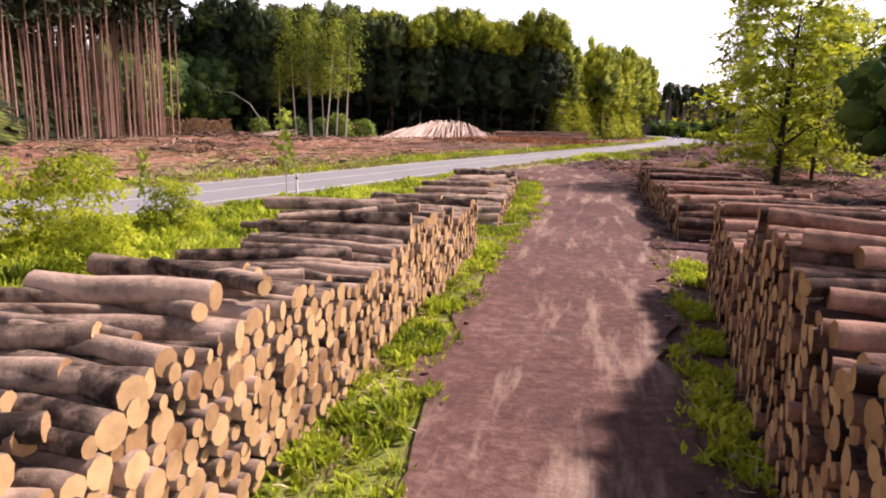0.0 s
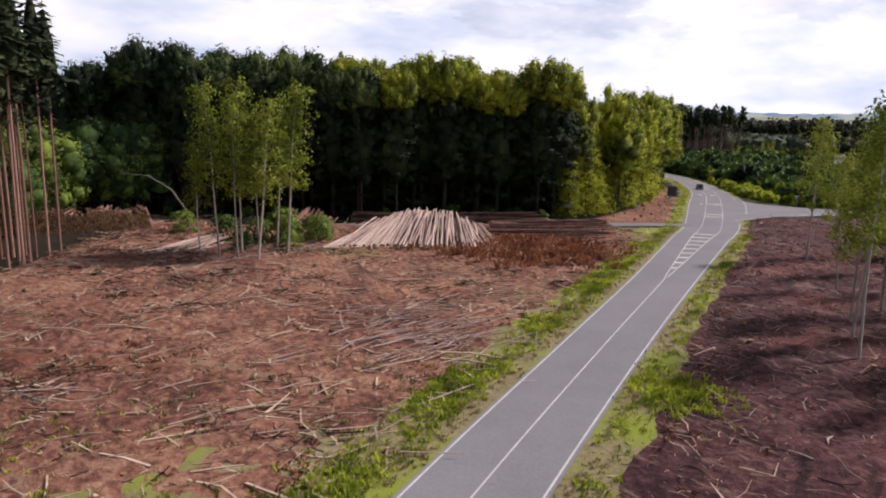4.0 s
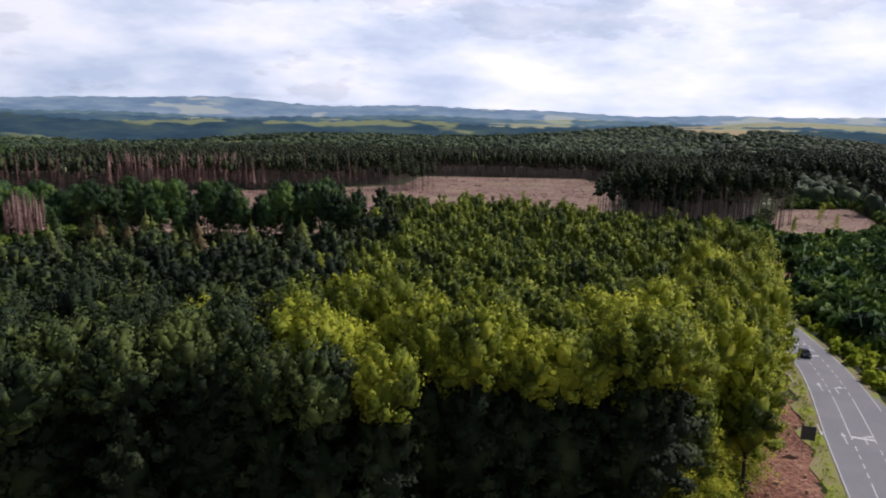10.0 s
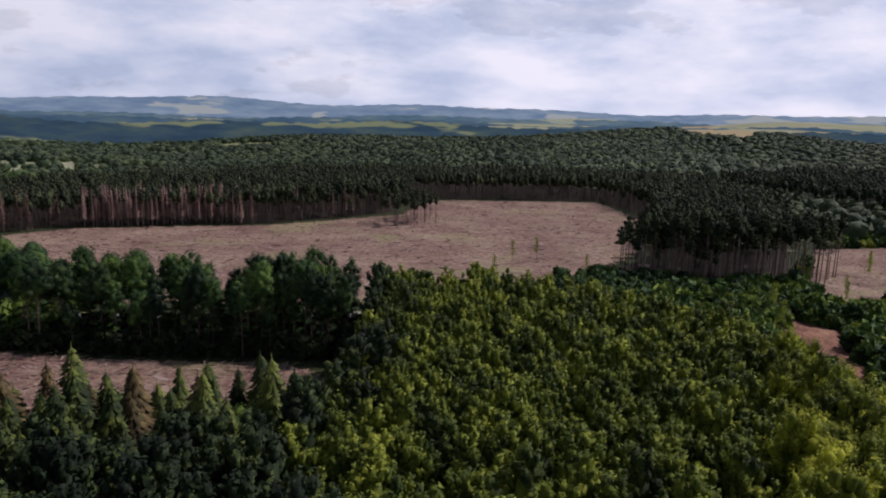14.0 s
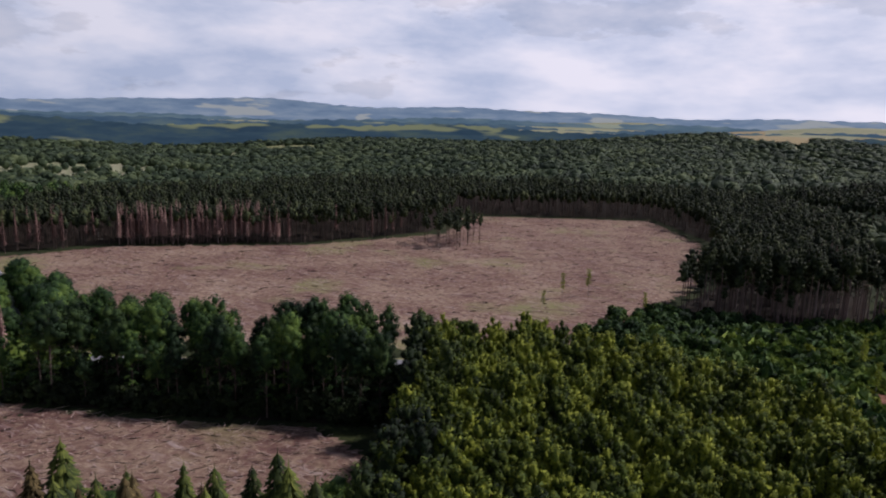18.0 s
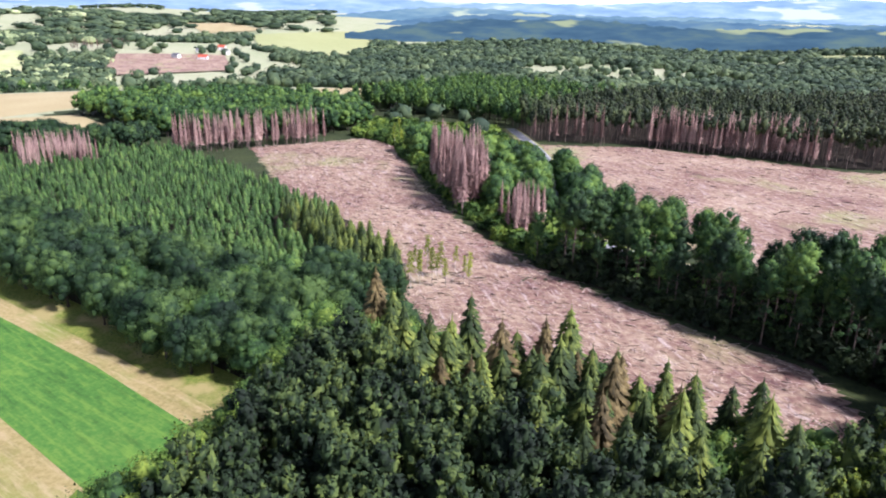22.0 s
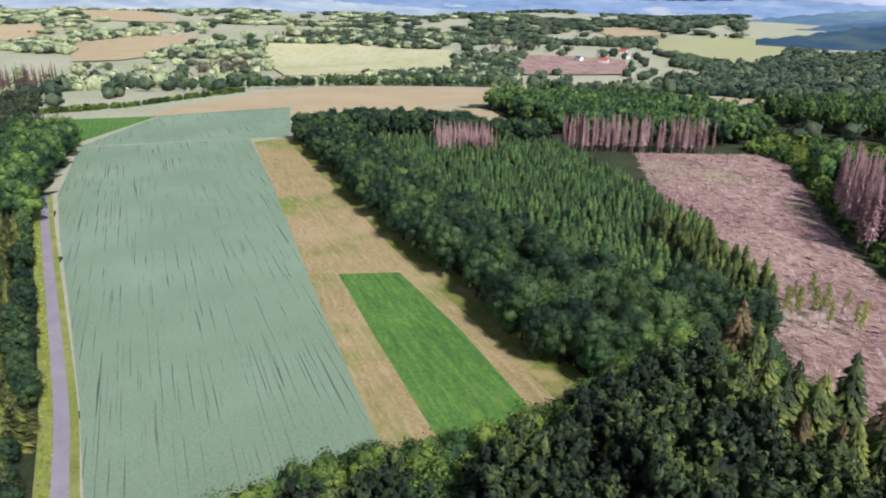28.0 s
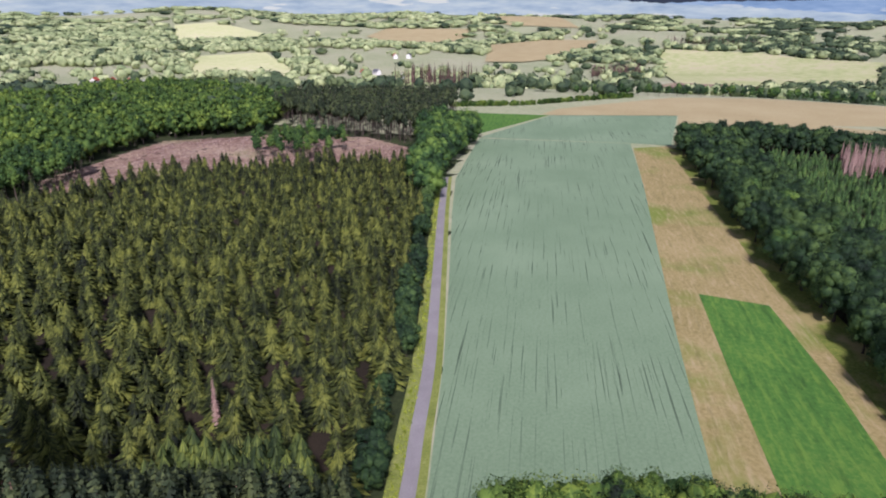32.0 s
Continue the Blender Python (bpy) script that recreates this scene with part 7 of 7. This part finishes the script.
for _ in range(26):
    cx_, cy_ = near_p[int(rng.integers(len(near_p)))]
    if off_roads(np.array([[cx_, cy_]]), 8.0).size and cy_ > 58:
        way, k_ = rng.uniform(-0.4, 0.9), int(rng.integers(6, 22))
        sticks("cut_poles", off_roads(np.column_stack([rng.normal(cx_, 2.2, k_), rng.normal(cy_, 1.0, k_)]), 5.0), (2.5, 7.5), (0.03, 0.075), "peeled", "thin pale poles lying together on the felled ground", 0.5, aim=way, spreadout=0.25, tilt=0.05, kink=0.02)
tufts("bracken", near_p[(np.sin(near_p[:, 0] * 0.31 + 1) * np.cos(near_p[:, 1] * 0.23) > 0.25) & (rng.uniform(0, 1, len(near_p)) < 0.6)], (0.35, 0.8), "rust", "rusty dry bracken and brash on felled ground", 9, 0.55, "bracken")
tufts("bracken", off_roads(np.column_stack([rng.normal(15, 5.5, 1300), rng.normal(129, 5.0, 1300)]), 3.0), (0.5, 1.3), "rust", "rusty brown heap of dry branches", 9, 0.9, "bracken")
pile_at = near_p[rng.choice(len(near_p), 90)]
pile_p = off_roads(np.concatenate([c_ + rng.normal(0, 1.0, (26, 2)) * np.array((1.9, 0.9)) for c_ in pile_at]), 5.0)
sticks("brash_piles", pile_p, (0.8, 3.0), (0.02, 0.06), "trunk", "dark heaps of branches on the felled ground", 0.7, tilt=0.25, kink=0.12)
sticks("brash_piles", pile_p[::3], (0.8, 3.5), (0.02, 0.07), "stick", "pale branches on the brash heaps", 0.85, tilt=0.2, kink=0.1)
tufts("bracken", pile_p[::4], (0.4, 0.9), "rust", "rusty dry bracken among branches", 8, 0.6, "bracken")
right_p = off_roads(without(sow(CLEAR_RIGHT, 1.25, 0.6), [(7, 20), (12, 40), (18, 40), (14, 20)], [(13, 44), (15, 54), (22, 52), (20, 42)]), 1.5)
sticks("brash", right_p, (0.5, 2.2), (0.012, 0.035), "stick", "pale roots and twigs on dark felled ground", 0.34, tilt=0.3, kink=0.2)
sticks("brash", right_p[rng.uniform(0, 1, len(right_p)) < 0.6], (0.5, 2.2), (0.02, 0.05), "trunk", "dark twigs on dark felled ground", 0.36, tilt=0.3, kink=0.2)
sticks("brash_poles", right_p[rng.uniform(0, 1, len(right_p)) < 0.05], (1.5, 4.0), (0.03, 0.07), "stick", "pale branches on dark felled ground", 0.42, tilt=0.1, kink=0.2)
tufts("bracken", right_p[rng.uniform(0, 1, len(right_p)) < 0.18], (0.3, 0.7), "rust", "rusty dry bracken by the road", 8, 0.6, "bracken")
bank_p = sow([(31, 161), (46, 166), (59, 200), (71, 240), (69, 240), (48, 194), (37, 174)], 1.2, 0.6)
sticks("brash", bank_p, (0.4, 1.8), (0.015, 0.04), "stick", "twigs on the reddish bank", 0.3, tilt=0.2)
tufts("weeds", along(ROAD, -2.6, -0.6, 700, 160, 262), (0.15, 0.45), "weeds", "green grass between bank and road", 8)
stumps(np.vstack([bank_p[::14], near_p[rng.choice(len(near_p), 150)], right_p[rng.choice(len(right_p), 50)]]), "low sawn tree stump on felled ground", "stumps on the felled ground")
for poly, step, ang, zone in ((CLEAR_ONE, 4.2, 0.35, "wide"), (CLEAR_TWO, 2.2, -0.25, "middle"), (CLEAR_THREE, 2.6, 2.3, "tongue"), (CLEAR_FIVE, 3.2, 1.0, "corner"), (CLEAR_FOUR, 3.2, 1.0, "small")):
    pp = off_roads(sow(poly, step, 0.6), 2.0)
    u = pp[:, 0] * math.sin(ang) - pp[:, 1] * math.cos(ang)
    rowed = np.abs(((u / 11.0) % 1) - 0.5) < 0.26
    sticks("brash", pp[rowed], (1.0, 4.2), (0.04, 0.11), "stick", "pale brash lying in rows on the " + zone + " clearing", 0.7, aim=ang, spreadout=0.6, tilt=0.05)
    sticks("brash", pp[~rowed], (0.8, 3.0), (0.03, 0.09), "trunk", "dark brash scattered on the " + zone + " clearing", 0.6, tilt=0.08)
    sticks("brash", pp[rng.uniform(0, 1, len(pp)) < 0.25], (1.0, 3.4), (0.08, 0.20), "peeled", "bleached branches on the " + zone + " clearing", 0.8, aim=ang, spreadout=0.9, tilt=0.06)

# weeds: between track and stacks, along the road, beyond the left stacks
wa = along(TRACK, -2.4, -0.05, 3800, 3, 42)
clump = lambda p_, f: np.array([noise.noise((x * f, y * f, 2.0)) for x, y in p_])
low_, tall_ = wa[clump(wa, 0.9) < 0.05], wa[clump(wa, 0.9) > -0.15]
tufts("weeds", low_, (0.06, 0.16), "weeds", "low green weeds between track and logs", 12, 0.7, broad=1.1)
tufts("weeds", tall_, (0.12, 0.27), "weeds", "lush leafy green weeds between track and logs", 18, 0.9, broad=0.95)
wb = along(TRACK, 0.2, 1.1, 1100, 3, 18)
tufts("weeds", wb[clump(wb, 0.8) > -0.12], (0.08, 0.26), "weeds", "green weeds at the foot of the stack", 14, 0.8, broad=1.0)
wc = off_roads(sow([(-15, 8), (-11, 22), (-5, 36), (0.5, 47), (2, 46), (0.6, 38), (-1.6, 30), (-2.4, 20), (-6, 14), (-7, 4)], 0.42, 0.6), 0.9)
tufts("weeds", wc[clump(wc, 0.5) < 0.1], (0.14, 0.32), "weeds", "bright green grass and weeds beside the road", 12, broad=0.8)
tufts("weeds", wc[clump(wc, 0.5) > -0.08], (0.2, 0.46), "weeds", "tall leafy bright green weeds beside the road", 20, 0.9, broad=0.85)
patchy = along(ROAD, -4.8, -1.6, 3400, 56, 135)
patchy = patchy[np.sin(patchy[:, 1] * 0.42) + 0.8 * np.sin(patchy[:, 1] * 0.17 + 1) + rng.normal(0, 0.5, len(patchy)) > 0.2]
tufts("weeds", patchy, (0.2, 0.55), "weeds", "lush bright green weeds along the verge", 9)
tufts("weeds", along(ROAD, -3.2, -1.0, 1500, 20, 160), (0.15, 0.45), "weeds", "green weeds along the verge", 9)
tufts("dry_grass_tufts", along(ROAD, -2.6, -0.4, 1500, 10, 160), (0.12, 0.35), "straw", "dry grass along the verge", 9, category="grass")
tufts("weeds", off_roads(np.vstack([along(ROAD, 0.8, 2.6, 260, 60, 150), np.column_stack([rng.normal(18.5, 1.8, 260), rng.normal(78, 2.2, 260)])]), 0.4), (0.2, 0.6), "weeds", "bright green weeds at the road's edge", 9)
tufts("dry_grass_tufts", along(ROAD, 0.4, 1.8, 900, 40, 170), (0.12, 0.35), "straw", "dry grass along the road's edge", 9, category="grass")
tufts("dry_grass_tufts", along(TRACK, -1.0, 0.3, 350, 2, 45), (0.08, 0.22), "straw", "dry grass along the track", 8, category="grass")
tufts("weeds", near_p[(near_p[:, 1] < 72) & (rng.uniform(0, 1, len(near_p)) < 0.7)], (0.2, 0.5), "weeds", "yellowish green weeds on felled ground", 8)
tufts("dry_grass_tufts", near_p[(near_p[:, 1] < 84) & (rng.uniform(0, 1, len(near_p)) < 0.9)], (0.25, 0.55), "straw", "dry grass on felled ground", 8, category="grass")
tufts("weeds", along(LANE, -2.0, -0.2, 900), (0.2, 0.5), "weeds", "grass along the lane", 8)

# stones and clods on the track, twigs beside it
clods = Geo()
for x, y in along(TRACK, -3.4, 0.4, 900, 0, 60):
    r = rng.uniform(0.012, 0.055)
    blob(clods, (x, y, 0.11 + r * 0.3), (r * 1.3, r, r * 0.7), 0.3)
tagged(part("clods", clods, [M["track"]]), "clods and stones on the dirt track", "stones", kind="stuff")
sticks("fallen_branches", along(TRACK, -1.6, 0.2, 60, 3, 30), (0.5, 2.0), (0.008, 0.025), "stick", "fallen pale branches beside the track", 0.14, tilt=0.03, kink=0.15)
sticks("bark_chips", along(TRACK, -3.6, 0.6, 1800, 1, 60), (0.06, 0.3), (0.006, 0.018), "stick", "bark chips and twigs on the track", 0.13, tilt=0.02)

soil_p = off_roads(sow([(4.6, 20), (6.0, 33), (5.2, 42), (1.0, 48.5), (6, 60), (14, 76), (24, 96), (34, 104), (44, 96), (40, 70), (30, 46), (16, 40), (16, 22), (9, 20)], 0.62, 0.6), 0.4)
soil_p = soil_p[rng.uniform(0, 1, len(soil_p)) < 0.8]
sticks("soil_debris", soil_p[::2], (0.15, 0.9), (0.010, 0.035), "trunk", "dark bark and twigs on the bare soil", 0.20, tilt=0.12, kink=0.12)
sticks("soil_debris", soil_p[1::3], (0.12, 0.8), (0.008, 0.030), "stick", "pale chips and twigs on the bare soil", 0.20, tilt=0.12, kink=0.12)
# brash lines and left poles on the wide clearings
for poly, step, rad in ((CLEAR_TWO, 3.2, 0.075), (CLEAR_THREE, 4.2, 0.10), (CLEAR_ONE, 7.0, 0.15), (CLEAR_FOUR, 6.0, 0.12)):
    cp = sow(poly, step, 0.6)
    sticks("brash_lines", cp, (1.5, 7.0), (rad * 0.5, rad), "peeled", "pale poles and branches left on the felled ground", 0.6, aim=0.35, spreadout=0.5, tilt=0.03)
    sticks("brash_lines", cp[::2] + 1.0, (1.5, 6.0), (rad * 0.7, rad * 1.6), "trunk", "dark branches left on the felled ground", 0.5, aim=0.35, spreadout=0.6, tilt=0.05)

# ---- signs, posts, vehicles, houses ----
M["white"] = plain("white_paint", (0.78, 0.78, 0.76), 0.5)
M["grey"] = plain("grey_metal", (0.35, 0.36, 0.37), 0.5, 0.6)
M["black"] = plain("black_rubber", (0.015, 0.015, 0.016), 0.8)
M["car_dark"] = plain("dark_car_paint", (0.012, 0.014, 0.02), 0.25)
M["car_grey"] = plain("grey_car_paint", (0.06, 0.06, 0.07), 0.25)
M["glass"] = plain("dark_glass", (0.02, 0.025, 0.03), 0.08)
M["lamp"] = plain("lamp_glass", (0.8, 0.8, 0.75), 0.2)
M["red_roof"] = plain("red_roof_tiles", (0.42, 0.10, 0.06), 0.8)
M["grey_roof"] = plain("grey_roof_tiles", (0.12, 0.12, 0.14), 0.8)
M["render_white"] = plain("white_render", (0.75, 0.73, 0.70), 0.9)


def guide_post(x, y, z=0.13):
    e = new("guide_post")
    e.matrix_basis = pose(x, y, z, 0, 0, 25)
    g = Geo()
    tube(g, [(0, 0, -0.1), (0, 0, 0.92), (0.01, 0, 1.05)], [0.06, 0.055, 0.03], 6, 0, 0)
    part("post", g, [M["white"]], e)
    g = Geo()
    tube(g, [(0, 0, 0.78), (0, 0, 0.86)], [0.060, 0.060], 6)
    part("band", g, [M["black"]], e, "black reflector band")
    tagged(e, "white plastic guide post with black band at the road's edge", "guide post", "guide posts along the road")


for x, y in ((-6.7, 31.2), (-14.6, 33.2), (10.6, 87.8), (18.6, 84.3), (35.5, 112.0), (26.5, 121.5), (45.6, 163.0), (72.8, 241.0)):
    guide_post(x, y)


def sign_board(x, y, yaw, w, h, z0, mats, label, posts=2, turn45=False):
    e = new("road_sign")
    e.matrix_basis = pose(x, y, 0.2, 0, 0, yaw)
    for s_ in ((-w * 0.3, w * 0.3) if posts == 2 else (0.0,)):
        g = Geo()
        tube(g, [(s_, 0.04, -0.2), (s_, 0.04, z0 + h * 0.8)], [0.045, 0.045], 6, 0, 0)
        part("post", g, [M["grey"]], e)
    g = Geo()
    if turn45:
        c = z0 + h / 2
        v = [(0, -0.03, c - h / 2), (w / 2, -0.03, c), (0, -0.03, c + h / 2), (-w / 2, -0.03, c), (0, 0, c - h / 2), (w / 2, 0, c), (0, 0, c + h / 2), (-w / 2, 0, c)]
        g.put(v, q=[(0, 1, 2, 3), (7, 6, 5, 4), (0, 4, 5, 1), (1, 5, 6, 2), (2, 6, 7, 3), (3, 7, 4, 0)])
    else:
        box(g, -w / 2, -0.03, z0, w / 2, 0.01, z0 + h)
    part("board", g, [M[mats]], e)
    tagged(e, label, "road sign", "road signs at the junction")


sign_board(55.5, 190.5, -15, 2.0, 2.2, 2.2, "car_grey", "dark back of a large road sign on two posts")
sign_board(81.7, 212.5, 20, 0.9, 0.9, 1.7, "white", "white diamond road sign on a post", 1, True)
sign_board(88.5, 224.0, 20, 0.8, 0.8, 1.6, "white", "white diamond road sign on a post", 1, True)
sign_board(88.0, 197.5, -60, 0.7, 0.7, 1.8, "white", "small white sign on a post at the side road", 1)


def car(x, y, yaw, paint, label):
    """A car with a shaped body, glass, lamps and four wheels; it faces +y of its own."""
    e = new("car")
    e.matrix_basis = pose(x, y, 0.205, 0, 0, yaw)
    side_ = [(-2.15, 0.35), (-2.18, 0.72), (-1.95, 0.92), (-1.5, 0.98), (-0.9, 1.42), (0.25, 1.46), (1.0, 0.98), (1.9, 0.84), (2.15, 0.66), (2.15, 0.35)]
    g = Geo()
    k = len(side_)
    v = [(sx * (0.86 if z > 1.2 else 0.98 if z > 0.9 else 1.0) * 0.88, yy_, z) for sx in (-1, 1) for yy_, z in side_]
    g.put(v, q=[(i, (i + 1) % k, (i + 1) % k + k, i + k) for i in range(k)])
    g.put(v, t=[(0, i + 1, i) for i in range(1, k - 1)] + [(k, k + i, k + i + 1) for i in range(1, k - 1)])
    part("body", g, [M[paint]], e)
    for nm, pts in (("rear_window", [(-0.70, -1.43, 1.045), (0.70, -1.43, 1.045), (0.66, -0.95, 1.40), (-0.66, -0.95, 1.40)]),
                    ("windscreen", [(0.70, 0.95, 1.035), (-0.70, 0.95, 1.035), (-0.66, 0.30, 1.445), (0.66, 0.30, 1.445)])):
        g = Geo().put([(a, b + (0.02 if b > 0 else -0.02), c + 0.015) for a, b, c in pts], q=[(0, 1, 2, 3)])
        part(nm, g, [M["glass"]], e)
    for sx in (-1, 1):
        g = Geo().put([(sx * 0.875, -1.25, 1.0), (sx * 0.875, 0.75, 1.0), (sx * 0.775, 0.22, 1.38), (sx * 0.775, -0.82, 1.36)], q=[(0, 1, 2, 3)])
        part("side_window", g, [M["glass"]], e)
        g = Geo()
        box(g, sx * 0.62 - 0.16, 2.08, 0.60, sx * 0.62 + 0.16, 2.17, 0.74)
        part("headlight", g, [M["lamp"]], e)
        for wy in (-1.32, 1.35):
            g = Geo()
            tube(g, [(sx * 0.66, wy, 0.32), (sx * 0.90, wy, 0.32)], [0.32, 0.32], 14, 0, 0)
            w_ = part("wheel", g, [M["black"]], e)
            g = Geo()
            tube(g, [(sx * 0.88, wy, 0.32), (sx * 0.91, wy, 0.32)], [0.19, 0.18], 10, 0, 0)
            part("rim", g, [M["grey"]], w_)
    tagged(e, label, "car", "cars on the road")


car(78.9, 236.0, 165, "car_dark", "black car on the country road near the junction")


def lorry(x, y, yaw):
    e = new("lorry")
    e.matrix_basis = pose(x, y, 0.2, 0, 0, yaw)
    g = Geo()
    box(g, -1.25, -5.0, 1.0, 1.25, 3.0, 3.6)
    part("box_body", g, [M["white"]], e)
    g = Geo()
    box(g, -1.2, 3.2, 0.6, 1.2, 5.0, 2.9)
    part("cab", g, [M["render_white"]], e)
    g = Geo()
    box(g, -1.0, -5.0, 0.6, 1.0, 4.6, 1.0)
    part("chassis", g, [M["black"]], e)
    for sx in (-1, 1):
        for wy in (-3.6, -2.5, 4.0):
            g = Geo()
            tube(g, [(sx * 0.8, wy, 0.5), (sx * 1.2, wy, 0.5)], [0.5, 0.5], 12, 0, 0)
            part("wheel", g, [M["black"]], e)
    tagged(e, "white lorry standing on the side road", "lorry")


lorry(261, 486, -28)


def house(x, y, yaw, w, d, h, roof):
    z = float(land(x, y)) + 0.5
    e = new("house")
    e.matrix_basis = pose(x, y, z, 0, 0, yaw)
    g = Geo()
    box(g, -w / 2, -d / 2, -3, w / 2, d / 2, h)
    g.put([(-w / 2, -d / 2, h), (-w / 2, d / 2, h), (-w / 2, 0, h + d * 0.45)], t=[(0, 1, 2)])
    g.put([(w / 2, -d / 2, h), (w / 2, d / 2, h), (w / 2, 0, h + d * 0.45)], t=[(0, 1, 2)])
    part("wall", g, [M["render_white"]], e)
    g = Geo()
    for s_ in (-1, 1):
        v = [(-w / 2 - 0.5, s_ * (d / 2 + 0.6), h - 0.4), (w / 2 + 0.5, s_ * (d / 2 + 0.6), h - 0.4), (w / 2 + 0.5, 0, h + d * 0.45 + 0.1), (-w / 2 - 0.5, 0, h + d * 0.45 + 0.1)]
        g.put(v + [(a, b, c + 0.35) for a, b, c in v], q=[(0, 1, 2, 3), (4, 7, 6, 5), (0, 4, 5, 1), (1, 5, 6, 2), (3, 2, 6, 7), (0, 3, 7, 4)])
    part("roof", g, [M[roof]], e)
    for k in range(3):
        for s_ in (-1, 1):
            g = Geo()
            xx = -w / 2 + w * (k + 0.5) / 3
            box(g, xx - 0.7, s_ * d / 2 - 0.06, h * 0.4, xx + 0.7, s_ * d / 2 + 0.06, h * 0.75)
            part("window", g, [M["glass"]], e)
    tagged(e, "white rendered house with " + ("red" if roof == "red_roof" else "grey") + " pitched roof", "house", "houses in the valley")


for x, y, yaw, w, roof in ((-1010, -865, 30, 24, "red_roof"), (-1020, -835, 28, 22, "red_roof"), (-1030, -805, 35, 20, "red_roof"), (-1036, -770, 20, 22, "grey_roof"), (-1420, -420, 10, 26, "grey_roof"),
                          (-1480, -545, 40, 20, "red_roof"), (-1500, -520, 60, 18, "grey_roof"), (-1555, -450, 20, 20, "grey_roof"), (-1850, -620, 30, 22, "red_roof"), (-1880, -590, 10, 20, "grey_roof"),
                          (-1700, 880, 20, 20, "grey_roof"), (-1660, 930, 50, 22, "red_roof"), (-1780, 980, 30, 20, "grey_roof"), (-1740, 1030, 10, 22, "grey_roof"), (-1820, 1060, 45, 20, "red_roof")):
    house(x, y, yaw, w, 12, 7.5, roof)

# a dark hedge row behind the grain field and single trees on the far fields
row_ = smooth_line([(-674.8, 61, 1), (-710.8, 143.4, 1), (-757.1, 246.3, 1), (-726.3, 375, 1)], 8.5)
wood("hedge_row", "oak", row_[:, :2] + rng.normal(0, 1.5, (len(row_), 2)), 200, "row of round dark trees behind the grain field", (0.55, 0.85))
row_ = smooth_line([(-546.1, -21.3, 1), (-577, 30.2, 1), (-628.5, 76.5, 1), (-669.6, 112.5, 1)], 5.0)
wood("hedge_row", "bush", np.vstack([row_[:, :2] + rng.normal(0, 1.5, (len(row_), 2)) for _ in range(3)]), 90, "low green hedge along the fields", (0.9, 1.5))
wood("dead_spruce_stand", "dying", np.vstack([sow([(-1545, -31.6), (-1648, 61), (-2059, 40.5), (-1956, -83.1)], 17.0), sow([(-2492, 81.6), (-2430, 411), (-2492, 431.6), (-2574, 102.2)], 18.0), sow([(-762.3, -165.4), (-721.1, -62.5), (-741.7, -52.2), (-793.2, -155.1)], 8.0), sow([(-1956, 719.8), (-1895, 843.3), (-1956, 863.9), (-2028, 740.4)], 15.0)]), 90, "pinkish dead spruce stands in the valley", (0.9, 1.3))
for x, y, k in ((-564.7, 555.1, 0.5), (-535.8, 493.4, 0.8), (-544.1, 505.7, 0.75), (-577, 616.9, 0.6)):
    plant("oak", "field_tree", [(x, y, k)], 900, "round dark tree standing on the pale field", "tree", "single trees on the fields")
# the bent dead birch before the wood
g = Geo()
tube(g, [(-36, 138, -0.2), (-36.7, 138, 3.4), (-38.8, 138, 6.4), (-42.2, 138, 8.4), (-46.6, 138, 8.7)], [0.16, 0.14, 0.11, 0.07, 0.03], 6)
e = new("bent_birch")
part("trunk", g, [M["birch_trunk"]], e)
tagged(e, "bare pale birch trunk bent in an arc", "tree")
